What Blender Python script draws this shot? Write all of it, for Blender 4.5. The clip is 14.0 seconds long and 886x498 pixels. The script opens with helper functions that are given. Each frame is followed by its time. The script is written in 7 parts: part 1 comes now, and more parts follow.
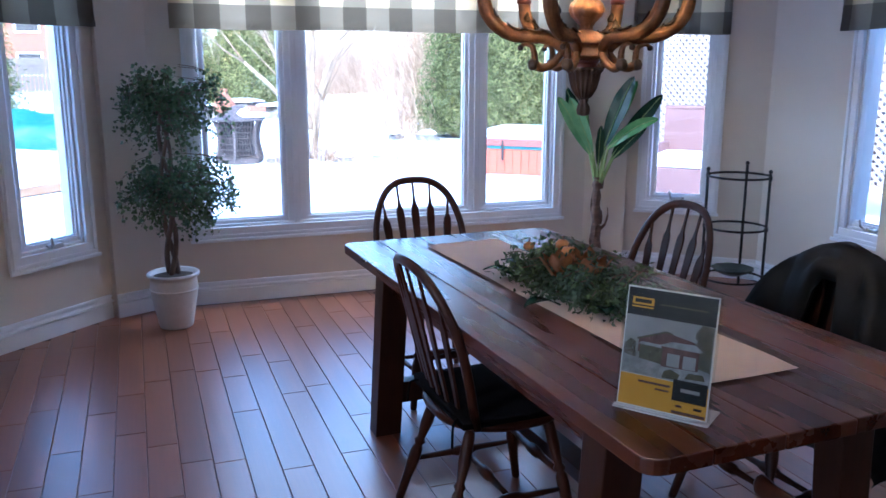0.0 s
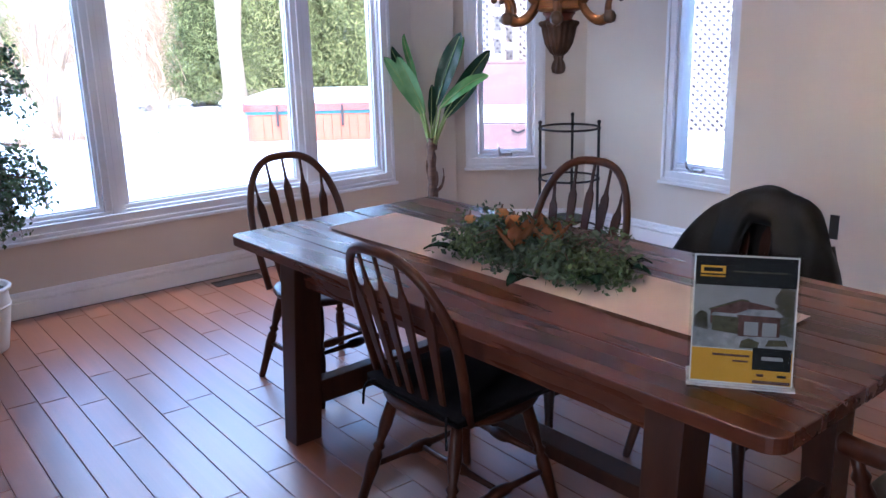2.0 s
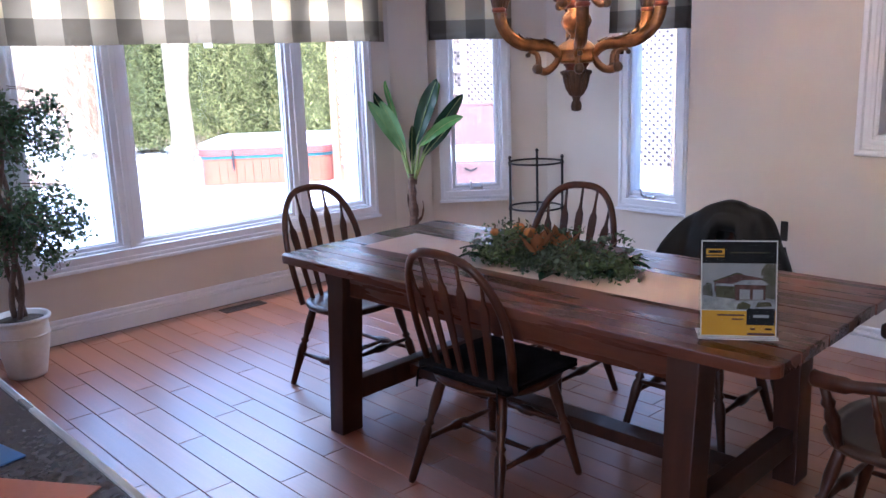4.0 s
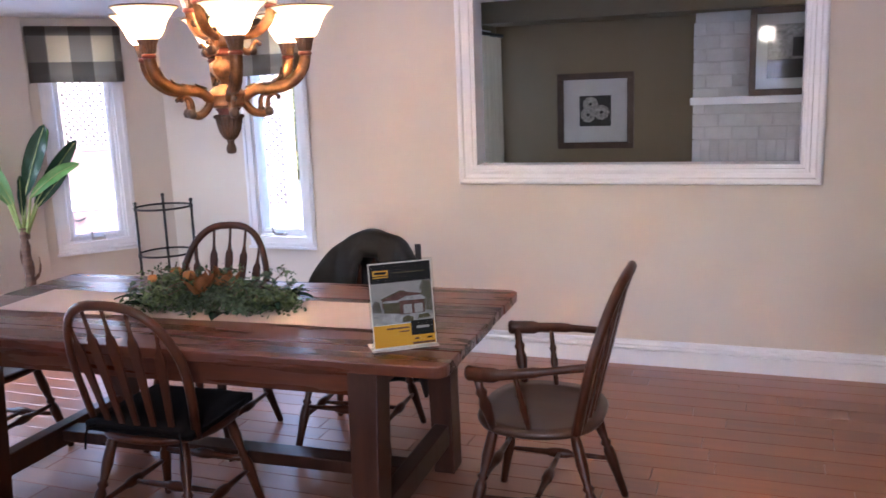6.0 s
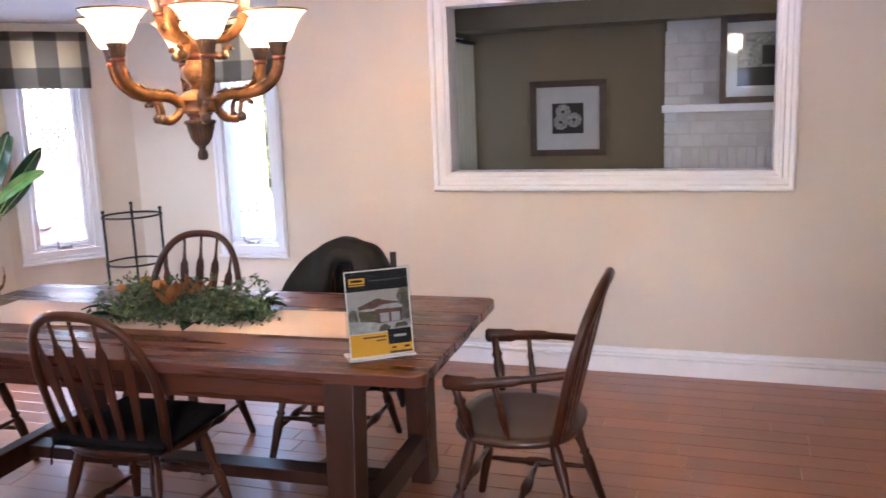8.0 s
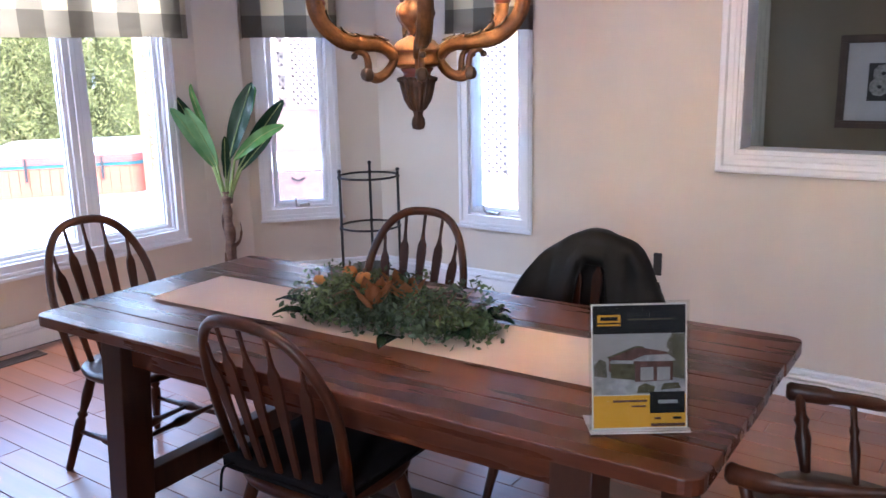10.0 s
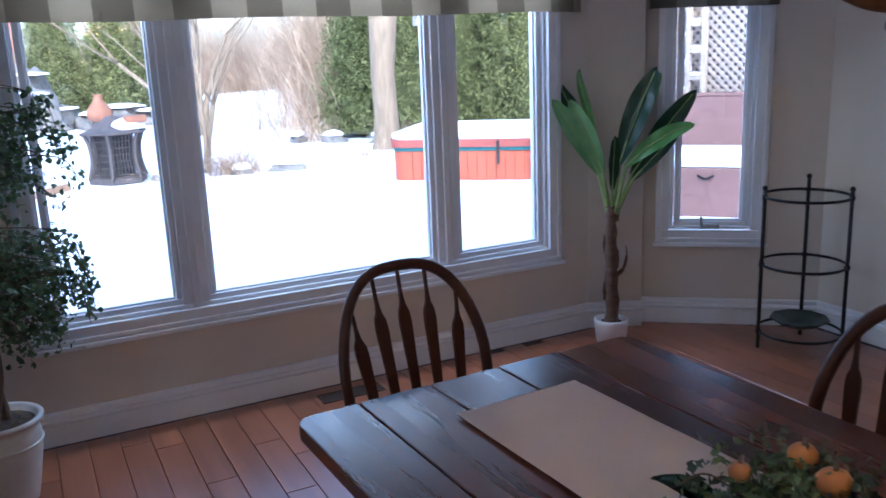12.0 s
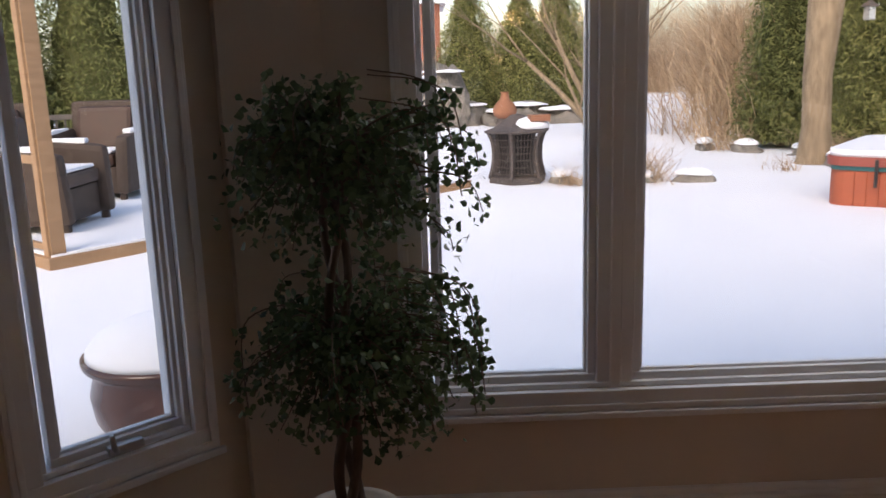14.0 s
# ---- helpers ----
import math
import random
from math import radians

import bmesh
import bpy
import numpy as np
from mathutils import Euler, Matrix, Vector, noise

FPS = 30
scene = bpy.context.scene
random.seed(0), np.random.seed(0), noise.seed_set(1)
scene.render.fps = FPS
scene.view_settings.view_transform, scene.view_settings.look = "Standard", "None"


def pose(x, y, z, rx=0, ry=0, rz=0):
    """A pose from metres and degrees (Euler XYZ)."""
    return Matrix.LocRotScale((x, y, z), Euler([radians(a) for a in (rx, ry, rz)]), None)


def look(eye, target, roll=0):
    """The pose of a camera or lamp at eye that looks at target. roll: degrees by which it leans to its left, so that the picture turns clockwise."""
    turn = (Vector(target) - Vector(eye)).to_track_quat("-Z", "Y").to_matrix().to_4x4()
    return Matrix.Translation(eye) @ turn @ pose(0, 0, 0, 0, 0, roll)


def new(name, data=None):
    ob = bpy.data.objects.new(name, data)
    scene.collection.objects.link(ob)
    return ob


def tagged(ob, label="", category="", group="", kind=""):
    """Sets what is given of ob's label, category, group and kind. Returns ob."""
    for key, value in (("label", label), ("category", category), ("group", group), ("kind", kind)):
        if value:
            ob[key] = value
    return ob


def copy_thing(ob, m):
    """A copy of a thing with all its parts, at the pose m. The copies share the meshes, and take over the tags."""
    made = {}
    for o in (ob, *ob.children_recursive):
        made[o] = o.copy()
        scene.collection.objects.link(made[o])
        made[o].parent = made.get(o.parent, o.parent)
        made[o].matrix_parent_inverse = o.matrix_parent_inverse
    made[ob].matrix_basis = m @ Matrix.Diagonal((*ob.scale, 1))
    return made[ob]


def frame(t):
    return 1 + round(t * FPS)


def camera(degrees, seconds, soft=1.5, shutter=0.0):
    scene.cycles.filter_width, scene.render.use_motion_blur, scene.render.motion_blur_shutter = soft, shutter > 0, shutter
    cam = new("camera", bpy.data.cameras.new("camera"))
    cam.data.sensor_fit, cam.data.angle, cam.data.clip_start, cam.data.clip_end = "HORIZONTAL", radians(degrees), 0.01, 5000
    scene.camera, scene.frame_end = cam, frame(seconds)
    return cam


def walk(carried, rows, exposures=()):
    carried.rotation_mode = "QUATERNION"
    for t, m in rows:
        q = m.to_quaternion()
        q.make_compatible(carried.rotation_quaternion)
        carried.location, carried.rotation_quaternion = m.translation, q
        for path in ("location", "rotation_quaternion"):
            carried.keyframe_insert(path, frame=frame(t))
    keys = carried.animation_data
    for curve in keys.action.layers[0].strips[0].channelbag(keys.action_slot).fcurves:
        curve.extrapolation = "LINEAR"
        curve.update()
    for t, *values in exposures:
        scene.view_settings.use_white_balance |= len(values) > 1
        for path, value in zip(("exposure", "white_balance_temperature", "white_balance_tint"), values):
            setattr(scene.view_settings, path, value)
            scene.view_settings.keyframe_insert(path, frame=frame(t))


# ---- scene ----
cam = camera(55.6, 14.0, shutter=0.12)
PATH = [
    (0, (0.37, -0.142, 1.519), (1.037, 1.694, 1.086), 0.1),
    (0.5, (0.159, -0.082, 1.517), (1.053, 1.645, 1.051), -1.1),
    (1, (0.038, 0.025, 1.484), (0.997, 1.703, 0.966), -0.4),
    (1.5, (0.015, 0.237, 1.478), (1.082, 1.838, 0.929), -1.6),
    (2, (-0.057, 0.413, 1.518), (1.117, 1.943, 0.991), -1.5),
    (2.2, (-0.129, 0.436, 1.522), (1.083, 1.947, 1.023), -1.2),
    (4.3, (-0.774, 0.209, 1.563), (0.6, 1.602, 1.149), -2.5),
    (4.5, (-0.81, 0.229, 1.572), (0.626, 1.564, 1.178), -2.7),
    (5, (-0.903, 0.316, 1.562), (0.69, 1.465, 1.187), -3.4),
    (5.5, (-0.96, 0.323, 1.559), (0.745, 1.293, 1.17), -3.1),
    (6, (-0.943, 0.293, 1.566), (0.895, 0.988, 1.192), -2.2),
    (6.5, (-0.932, 0.23, 1.569), (0.997, 0.624, 1.216), -1.2),
    (7, (-0.924, 0.189, 1.57), (1.035, 0.397, 1.226), -1.3),
    (7.3, (-0.921, 0.196, 1.569), (1.038, 0.403, 1.229), -1.3),
    (7.5, (-0.92, 0.223, 1.566), (1.034, 0.488, 1.227), -1.4),
    (8, (-0.914, 0.324, 1.556), (0.95, 0.955, 1.199), -2.1),
    (8.2, (-0.916, 0.335, 1.561), (0.882, 1.13, 1.19), -2.5),
    (10.3, (0.019, 0.805, 1.543), (1.489, 2.089, 1.105), -1.1),
    (10.5, (0.154, 0.896, 1.527), (1.504, 2.31, 1.107), -1.2),
    (11, (0.416, 1.034, 1.563), (1.538, 2.634, 1.139), -0.8),
    (11.5, (0.58, 1.319, 1.546), (1.625, 2.958, 1.078), -1.1),
    (12, (0.693, 1.609, 1.555), (1.571, 3.346, 1.093), -2.3),
    (12.5, (0.807, 1.979, 1.53), (1.303, 3.869, 1.106), -1.3),
    (13, (0.794, 2.253, 1.528), (0.995, 4.195, 1.096), -0.8),
    (13.5, (0.76, 2.514, 1.535), (0.964, 4.459, 1.115), -1.2),
    (14, (0.756, 2.763, 1.512), (0.785, 4.717, 1.085), -1.8),
]
EXPOSURES = [(0.0, 3.58, 4620, 12), (0.6, 3.6, 4650, 12), (2.0, 3.93, 5000, 16), (4.5, 3.95, 5200, 20), (6.0, 4.45, 5650, 21), (6.5, 4.68, 5800, 22), (7.3, 4.75, 5880, 21), (8.0, 4.72, 5880, 20), (10.5, 3.85, 5200, 14), (11.0, 3.3, 5080, 11), (12.0, 2.85, 4900, 12), (12.6, 2.06, 5320, 15), (13.2, 1.6, 6750, 19), (14.0, 1.58, 7300, 18)]
walk(cam, [(t, look(eye, aim, roll)) for t, eye, aim, roll in PATH], EXPOSURES)

# ---------------- world and light: overcast winter day ----------------
SUN_EL, SUN_ROT = radians(35), radians(200)
world = bpy.data.worlds.new("world")
scene.world = world
world.use_nodes = True
wn = world.node_tree
sky = wn.nodes.new("ShaderNodeTexSky")
sky.sky_type = 'NISHITA'
sky.sun_disc = False
sky.sun_elevation, sky.sun_rotation = SUN_EL, SUN_ROT
sky.dust_density, sky.air_density = 2.0, 1.0
bg = wn.nodes["Background"]
bg.inputs["Strength"].default_value = 0.115
wn.links.new(sky.outputs[0], bg.inputs["Color"])

sun_data = bpy.data.lights.new("sun", 'SUN')
sun_data.energy, sun_data.angle, sun_data.color = 0.4, radians(20), (1.0, 0.96, 0.9)
sun = new("sun", sun_data)
sun.matrix_world = look((0, 0, 30), (10, 14, 10))

# sky light that comes down through the head of the bay window
head = bpy.data.lights.new("window_sky", 'AREA')
head.shape, head.size, head.size_y, head.energy, head.color = 'RECTANGLE', 2.4, 0.28, 4.8, (0.93, 0.96, 1.0)
head_ob = new("window_sky", head)
head_ob.matrix_world = look((1.95, 5.50, 1.92), (1.95, 4.3, 0.4))


# ---------------- helpers ----------------
def rgb(c):
    return (c[0], c[1], c[2], 1.0)


def principled(name, base, rough=0.5, metal=0.0, spec=0.5):
    m = bpy.data.materials.new(name)
    m.use_nodes = True
    b = m.node_tree.nodes["Principled BSDF"]
    b.inputs["Base Color"].default_value = rgb(base)
    b.inputs["Roughness"].default_value = rough
    b.inputs["Metallic"].default_value = metal
    b.inputs["Specular IOR Level"].default_value = spec
    return m, m.node_tree, b


def varied(name, dark, light, rough=0.5, scale=8.0, stretch=(1, 1, 1), bump=0.1, metal=0.0, spec=0.5, fine=60.0, island=0.0, obj=0.0, rough_var=0.1, detail=6.0):
    """Two scales of noise between two colours, a fine bump, and a shift of tone from piece to piece."""
    m, nt, b = principled(name, light, rough, metal, spec)
    n, l = nt.nodes, nt.links
    tc = n.new("ShaderNodeTexCoord")
    mp = n.new("ShaderNodeMapping")
    mp.inputs["Scale"].default_value = stretch
    l.new(tc.outputs["Object"], mp.inputs["Vector"])
    vec = mp.outputs[0]
    if obj > 0:
        oi = n.new("ShaderNodeObjectInfo")
        sc = n.new("ShaderNodeVectorMath")
        sc.operation = 'ADD'
        mul = n.new("ShaderNodeMath")
        mul.operation = 'MULTIPLY'
        mul.inputs[1].default_value = 57.0
        l.new(oi.outputs["Random"], mul.inputs[0])
        l.new(vec, sc.inputs[0])
        l.new(mul.outputs[0], sc.inputs[1])
        vec = sc.outputs[0]
    t1 = n.new("ShaderNodeTexNoise")
    t1.inputs["Scale"].default_value, t1.inputs["Detail"].default_value = scale, detail
    t2 = n.new("ShaderNodeTexNoise")
    t2.inputs["Scale"].default_value, t2.inputs["Detail"].default_value = fine, 3.0
    l.new(vec, t1.inputs["Vector"])
    l.new(vec, t2.inputs["Vector"])
    add = n.new("ShaderNodeMath")
    add.operation = 'MULTIPLY_ADD'
    add.inputs[1].default_value = 0.35
    l.new(t2.outputs["Fac"], add.inputs[0])
    l.new(t1.outputs["Fac"], add.inputs[2])
    fac = add.outputs[0]
    for amount, node, sock in ((island, "ShaderNodeNewGeometry", "Random Per Island"), (obj, "ShaderNodeObjectInfo", "Random")):
        if amount > 0:
            g = n.new(node)
            ma = n.new("ShaderNodeMath")
            ma.operation = 'MULTIPLY_ADD'
            ma.inputs[1].default_value = amount
            l.new(g.outputs[sock], ma.inputs[0])
            sub = n.new("ShaderNodeMath")
            sub.operation = 'SUBTRACT'
            sub.inputs[1].default_value = amount / 2
            l.new(fac, sub.inputs[0])
            l.new(sub.outputs[0], ma.inputs[2])
            fac = ma.outputs[0]
    cr = n.new("ShaderNodeValToRGB")
    cr.color_ramp.elements[0].position, cr.color_ramp.elements[1].position = 0.35, 1.0
    cr.color_ramp.elements[0].color, cr.color_ramp.elements[1].color = rgb(dark), rgb(light)
    l.new(fac, cr.inputs[0])
    l.new(cr.outputs[0], b.inputs["Base Color"])
    mr = n.new("ShaderNodeMapRange")
    mr.inputs["To Min"].default_value, mr.inputs["To Max"].default_value = max(0.02, rough - rough_var), min(1, rough + rough_var)
    l.new(t1.outputs["Fac"], mr.inputs["Value"])
    l.new(mr.outputs[0], b.inputs["Roughness"])
    if bump > 0:
        bp = n.new("ShaderNodeBump")
        bp.inputs["Strength"].default_value, bp.inputs["Distance"].default_value = bump, 0.004
        l.new(fac, bp.inputs["Height"])
        l.new(bp.outputs[0], b.inputs["Normal"])
    return m


def leafy(name, dark, light, rough=0.55, translucent=0.25):
    m = varied(name, dark, light, rough, scale=3.0, fine=20.0, bump=0.0, island=0.7, spec=0.25)
    nt = m.node_tree
    b = nt.nodes["Principled BSDF"]
    tr = nt.nodes.new("ShaderNodeBsdfTranslucent")
    mix = nt.nodes.new("ShaderNodeMixShader")
    mix.inputs[0].default_value = translucent
    src = b.inputs["Base Color"].links[0].from_socket
    nt.links.new(src, tr.inputs["Color"])
    nt.links.new(b.outputs[0], mix.inputs[1])
    nt.links.new(tr.outputs[0], mix.inputs[2])
    nt.links.new(mix.outputs[0], nt.nodes["Material Output"].inputs["Surface"])
    return m


def glowing(name, color, strength):
    m, nt, b = principled(name, color, 0.4)
    b.inputs["Emission Color"].default_value = rgb(color)
    b.inputs["Emission Strength"].default_value = strength
    return m


def mesh_from(bm, name, smooth=False):
    me = bpy.data.meshes.new(name)
    bm.normal_update()
    bm.to_mesh(me)
    bm.free()
    if smooth:
        for p in me.polygons:
            p.use_smooth = True
    return me


STUFF = ("leaf_spray", "hanging_spray", "foliage", "crown", "upper_crown", "lower_crown", "twig_tangle", "twig_spray", "grass_tuft")


def part(name, bm, material, parent, label="", smooth=False, m=None):
    me = bm if isinstance(bm, bpy.types.Mesh) else mesh_from(bm, name, smooth)
    if not me.materials:
        me.materials.append(material)
    ob = new(name, me)
    ob.parent = parent
    if m is not None:
        ob.matrix_basis = m
    if label:
        tagged(ob, label)
    if name in STUFF:
        tagged(ob, kind="stuff")
    return ob


def thing(name, label, category, m=None, group="", kind=""):
    ob = new(name)
    ob.empty_display_size = 0.1
    if m is not None:
        ob.matrix_basis = m
    return tagged(ob, label, category, group, kind)


def solid(name, bm, material, label, category, m=None, group="", kind="", smooth=False):
    ob = new(name, mesh_from(bm, name, smooth))
    ob.data.materials.append(material)
    if m is not None:
        ob.matrix_basis = m
    return tagged(ob, label, category, group, kind)


def box(bm, x0, x1, y0, y1, z0, z1, bev=0.0, m=None):
    mm = Matrix.Translation(((x0 + x1) / 2, (y0 + y1) / 2, (z0 + z1) / 2)) @ Matrix.Diagonal((x1 - x0, y1 - y0, z1 - z0, 1))
    r = bmesh.ops.create_cube(bm, size=1, matrix=mm)
    vs = r["verts"]
    if bev > 0:
        es = list({e for v in vs for e in v.link_edges})
        rb = bmesh.ops.bevel(bm, geom=es, offset=bev, segments=2, profile=0.6, affect='EDGES')
        vs = list({v for f in rb["faces"] for v in f.verts} | {v for v in vs if v.is_valid})
    if m is not None:
        bmesh.ops.transform(bm, matrix=m, verts=vs)
    return bm


def B(x0, x1, y0, y1, z0, z1, bev=0.0):
    return box(bmesh.new(), x0, x1, y0, y1, z0, z1, bev)


def lathe(bm, profile, seg=24, c=(0, 0, 0), flutes=0, depth=0.0):
    """A turned body: profile of (radius, height)."""
    rings = []
    for r, z in profile:
        ring = []
        for i in range(seg):
            a = 2 * math.pi * i / seg
            rr = r * (1 - depth * (0.5 + 0.5 * math.cos(a * flutes))) if flutes else r
            ring.append(bm.verts.new((c[0] + rr * math.cos(a), c[1] + rr * math.sin(a), c[2] + z)))
        rings.append(ring)
    for a, b in zip(rings, rings[1:]):
        for i in range(seg):
            j = (i + 1) % seg
            bm.faces.new((a[i], a[j], b[j], b[i]))
    bm.faces.new(list(reversed(rings[0])))
    bm.faces.new(rings[-1])
    return bm


def tube(bm, pts, radii, seg=8, flat=1.0, up=(0, 0, 1)):
    """A rounded bar along points; flat squeezes it along its second axis."""
    pts = [Vector(p) for p in pts]
    if not isinstance(radii, (list, tuple)):
        radii = [radii] * len(pts)
    rings = []
    prev = None
    for i, p in enumerate(pts):
        d = (pts[min(i + 1, len(pts) - 1)] - pts[max(i - 1, 0)]).normalized()
        ref = Vector(up) if prev is None else prev
        if abs(d.dot(ref)) > 0.98:
            ref = Vector((1, 0, 0)) if abs(d.x) < 0.9 else Vector((0, 1, 0))
        u = (ref - d * ref.dot(d)).normalized()
        prev = u
        v = d.cross(u)
        ring = []
        for k in range(seg):
            a = 2 * math.pi * k / seg
            ring.append(bm.verts.new(p + u * math.cos(a) * radii[i] + v * math.sin(a) * radii[i] * flat))
        rings.append(ring)
    for a, b in zip(rings, rings[1:]):
        for k in range(seg):
            j = (k + 1) % seg
            bm.faces.new((a[k], a[j], b[j], b[k]))
    bm.faces.new(list(reversed(rings[0])))
    bm.faces.new(rings[-1])
    return bm


def turned(bm, p, q, spec, seg=10):
    """A turned bar from p to q; spec: (share of the way, radius)."""
    p, q = Vector(p), Vector(q)
    return tube(bm, [p + (q - p) * s for s, _ in spec], [r for _, r in spec], seg)


def spline(pts, n=6):
    """A smooth way through points."""
    P = [Vector(p) for p in pts]
    out = []
    for i in range(len(P) - 1):
        a, b, c, d = P[max(i - 1, 0)], P[i], P[i + 1], P[min(i + 2, len(P) - 1)]
        for k in range(n):
            t = k / n
            out.append(0.5 * ((2 * b) + (c - a) * t + (2 * a - 5 * b + 4 * c - d) * t * t + (3 * b - a - 3 * c + d) * t ** 3))
    out.append(P[-1])
    return out


def leaf_mesh(name, centers, normals, size, rng, shape="diamond", spread=0.5):
    """Many small leaves as one mesh; each leaf is two to four triangles."""
    n = len(centers)
    c = np.asarray(centers, float)
    d = rng.normal(size=(n, 3))
    d /= np.linalg.norm(d, axis=1)[:, None]
    nn = np.asarray(normals, float) * (1 - spread) + d * spread
    nn /= np.linalg.norm(nn, axis=1)[:, None] + 1e-9
    r = rng.normal(size=(n, 3))
    u = np.cross(nn, r)
    u /= np.linalg.norm(u, axis=1)[:, None] + 1e-9
    v = np.cross(nn, u)
    s = size * rng.uniform(0.6, 1.3, n)[:, None]
    if shape == "fan":
        pts = [c - u * s * 0.6, c + u * s * 0.2 + v * s * 0.55, c + u * s * 0.6 + v * s * 0.22 + nn * s * 0.1, c + u * s * 0.6 - v * s * 0.22 + nn * s * 0.1, c + u * s * 0.2 - v * s * 0.55]
        k, faces = 5, [(0, 1, 2), (0, 2, 3), (0, 3, 4)]
    elif shape == "spray":
        pts = [c - u * s, c + v * s * 0.28 + nn * s * 0.1, c + u * s, c - v * s * 0.28 + nn * s * 0.1]
        k, faces = 4, [(0, 1, 2), (0, 2, 3)]
    else:
        pts = [c - u * s, c + v * s * 0.5 + nn * s * 0.12, c + u * s, c - v * s * 0.5 + nn * s * 0.12]
        k, faces = 4, [(0, 1, 2), (0, 2, 3)]
    verts = np.stack(pts, 1).reshape(-1, 3)
    tri = (np.arange(n)[:, None, None] * k + np.array(faces)[None]).reshape(-1, 3)
    me = bpy.data.meshes.new(name)
    me.from_pydata(verts.tolist(), [], tri.tolist())
    return me


# ---------------- materials ----------------
WALL = varied("wall_paint", (0.60, 0.535, 0.455), (0.66, 0.59, 0.50), 0.6, scale=1.3, fine=220, bump=0.05, spec=0.3)
WALL_OLIVE = varied("olive_wall_paint", (0.205, 0.165, 0.10), (0.245, 0.20, 0.125), 0.7, scale=1.3, fine=220, bump=0.05, spec=0.2)
WALL_WHITE = varied("white_wall_paint", (0.78, 0.76, 0.73), (0.84, 0.82, 0.79), 0.6, scale=1.3, fine=220, bump=0.05, spec=0.3)
CEIL = varied("ceiling_paint", (0.66, 0.65, 0.63), (0.74, 0.73, 0.71), 0.9, scale=2, fine=300, bump=0.08, spec=0.1)
TRIM = varied("white_trim_paint", (0.76, 0.76, 0.77), (0.83, 0.83, 0.84), 0.35, scale=2, fine=90, bump=0.02)
VINYL = varied("white_window_vinyl", (0.72, 0.73, 0.76), (0.80, 0.81, 0.84), 0.35, scale=3, fine=90, bump=0.01)
FLOOR = varied("floor_plank_wood", (0.192, 0.061, 0.023), (0.308, 0.102, 0.040), 0.37, scale=1.4, stretch=(15, 0.45, 15), fine=9, bump=0.02, obj=0.55, rough_var=0.06, detail=2.5, spec=0.8)
FLOORGAP = varied("floor_joint", (0.018, 0.009, 0.005), (0.03, 0.016, 0.009), 0.6, bump=0)
TABLE = varied("table_wood", (0.034, 0.010, 0.0055), (0.112, 0.032, 0.014), 0.28, scale=2.0, stretch=(7, 0.6, 7), fine=26, bump=0.08, obj=0.35, rough_var=0.15, spec=0.45)
TABLE_LEG = varied("table_leg_wood", (0.016, 0.006, 0.004), (0.052, 0.018, 0.009), 0.34, scale=3, stretch=(9, 9, 0.9), fine=30, bump=0.1, obj=0.2)
CHAIR = varied("chair_wood", (0.022, 0.007, 0.004), (0.074, 0.023, 0.009), 0.36, scale=4, stretch=(5, 5, 1), fine=60, bump=0.05, obj=0.12, spec=0.3)
SEATW = varied("worn_seat_wood", (0.026, 0.012, 0.007), (0.080, 0.040, 0.024), 0.32, scale=5, stretch=(6, 1, 6), fine=50, bump=0.05)
SIDE = varied("sideboard_wood", (0.05, 0.018, 0.009), (0.135, 0.052, 0.025), 0.5, spec=0.25, scale=3, stretch=(1, 7, 7), fine=40, bump=0.06)
BLACKCLOTH = varied("black_cushion_cloth", (0.004, 0.004, 0.005), (0.014, 0.014, 0.017), 0.95, scale=8, fine=300, bump=0.3, spec=0.1)
JACKET = varied("black_jacket_cloth", (0.009, 0.009, 0.009), (0.034, 0.032, 0.031), 0.55, scale=6, fine=250, bump=0.3, spec=0.4)
RUNNER = varied("linen_runner", (0.72, 0.60, 0.56), (0.83, 0.73, 0.69), 0.95, scale=3, fine=350, bump=0.35, spec=0.1)
IRON = varied("black_iron", (0.008, 0.007, 0.007), (0.022, 0.02, 0.019), 0.5, scale=9, bump=0.1, metal=0.4)
GOLD = varied("antique_gold_resin", (0.050, 0.019, 0.006), (0.33, 0.138, 0.042), 0.42, scale=26, fine=110, bump=0.35, spec=0.45)
GOLD_DARK = varied("dark_bronze_resin", (0.028, 0.015, 0.009), (0.115, 0.060, 0.030), 0.45, scale=22, fine=110, bump=0.3)
RED_BAND = varied("red_brown_glaze", (0.10, 0.018, 0.010), (0.2, 0.045, 0.02), 0.4, scale=10)
CERAMIC = varied("white_ceramic", (0.66, 0.64, 0.61), (0.76, 0.74, 0.71), 0.3, scale=6, fine=60, bump=0.04)
CREAM_POT = varied("cream_glazed_pot", (0.56, 0.52, 0.46), (0.70, 0.66, 0.60), 0.32, scale=5, fine=40, bump=0.06)
SOIL = varied("moss_and_soil", (0.03, 0.02, 0.012), (0.10, 0.07, 0.04), 0.95, scale=30, bump=0.9)
TRUNKW = varied("plant_trunk", (0.05, 0.03, 0.02), (0.19, 0.12, 0.08), 0.8, scale=9, stretch=(4, 4, 1), bump=0.6)
BAN_TRUNK = varied("fibrous_trunk", (0.05, 0.027, 0.019), (0.20, 0.115, 0.072), 0.8, scale=9, stretch=(1, 1, 5), bump=0.7)
FICUS = leafy("small_fan_leaves", (0.034, 0.062, 0.028), (0.135, 0.19, 0.09), 0.5, 0.35)
BANLEAF = leafy("broad_leaf", (0.06, 0.17, 0.045), (0.22, 0.46, 0.13), 0.28, 0.3)
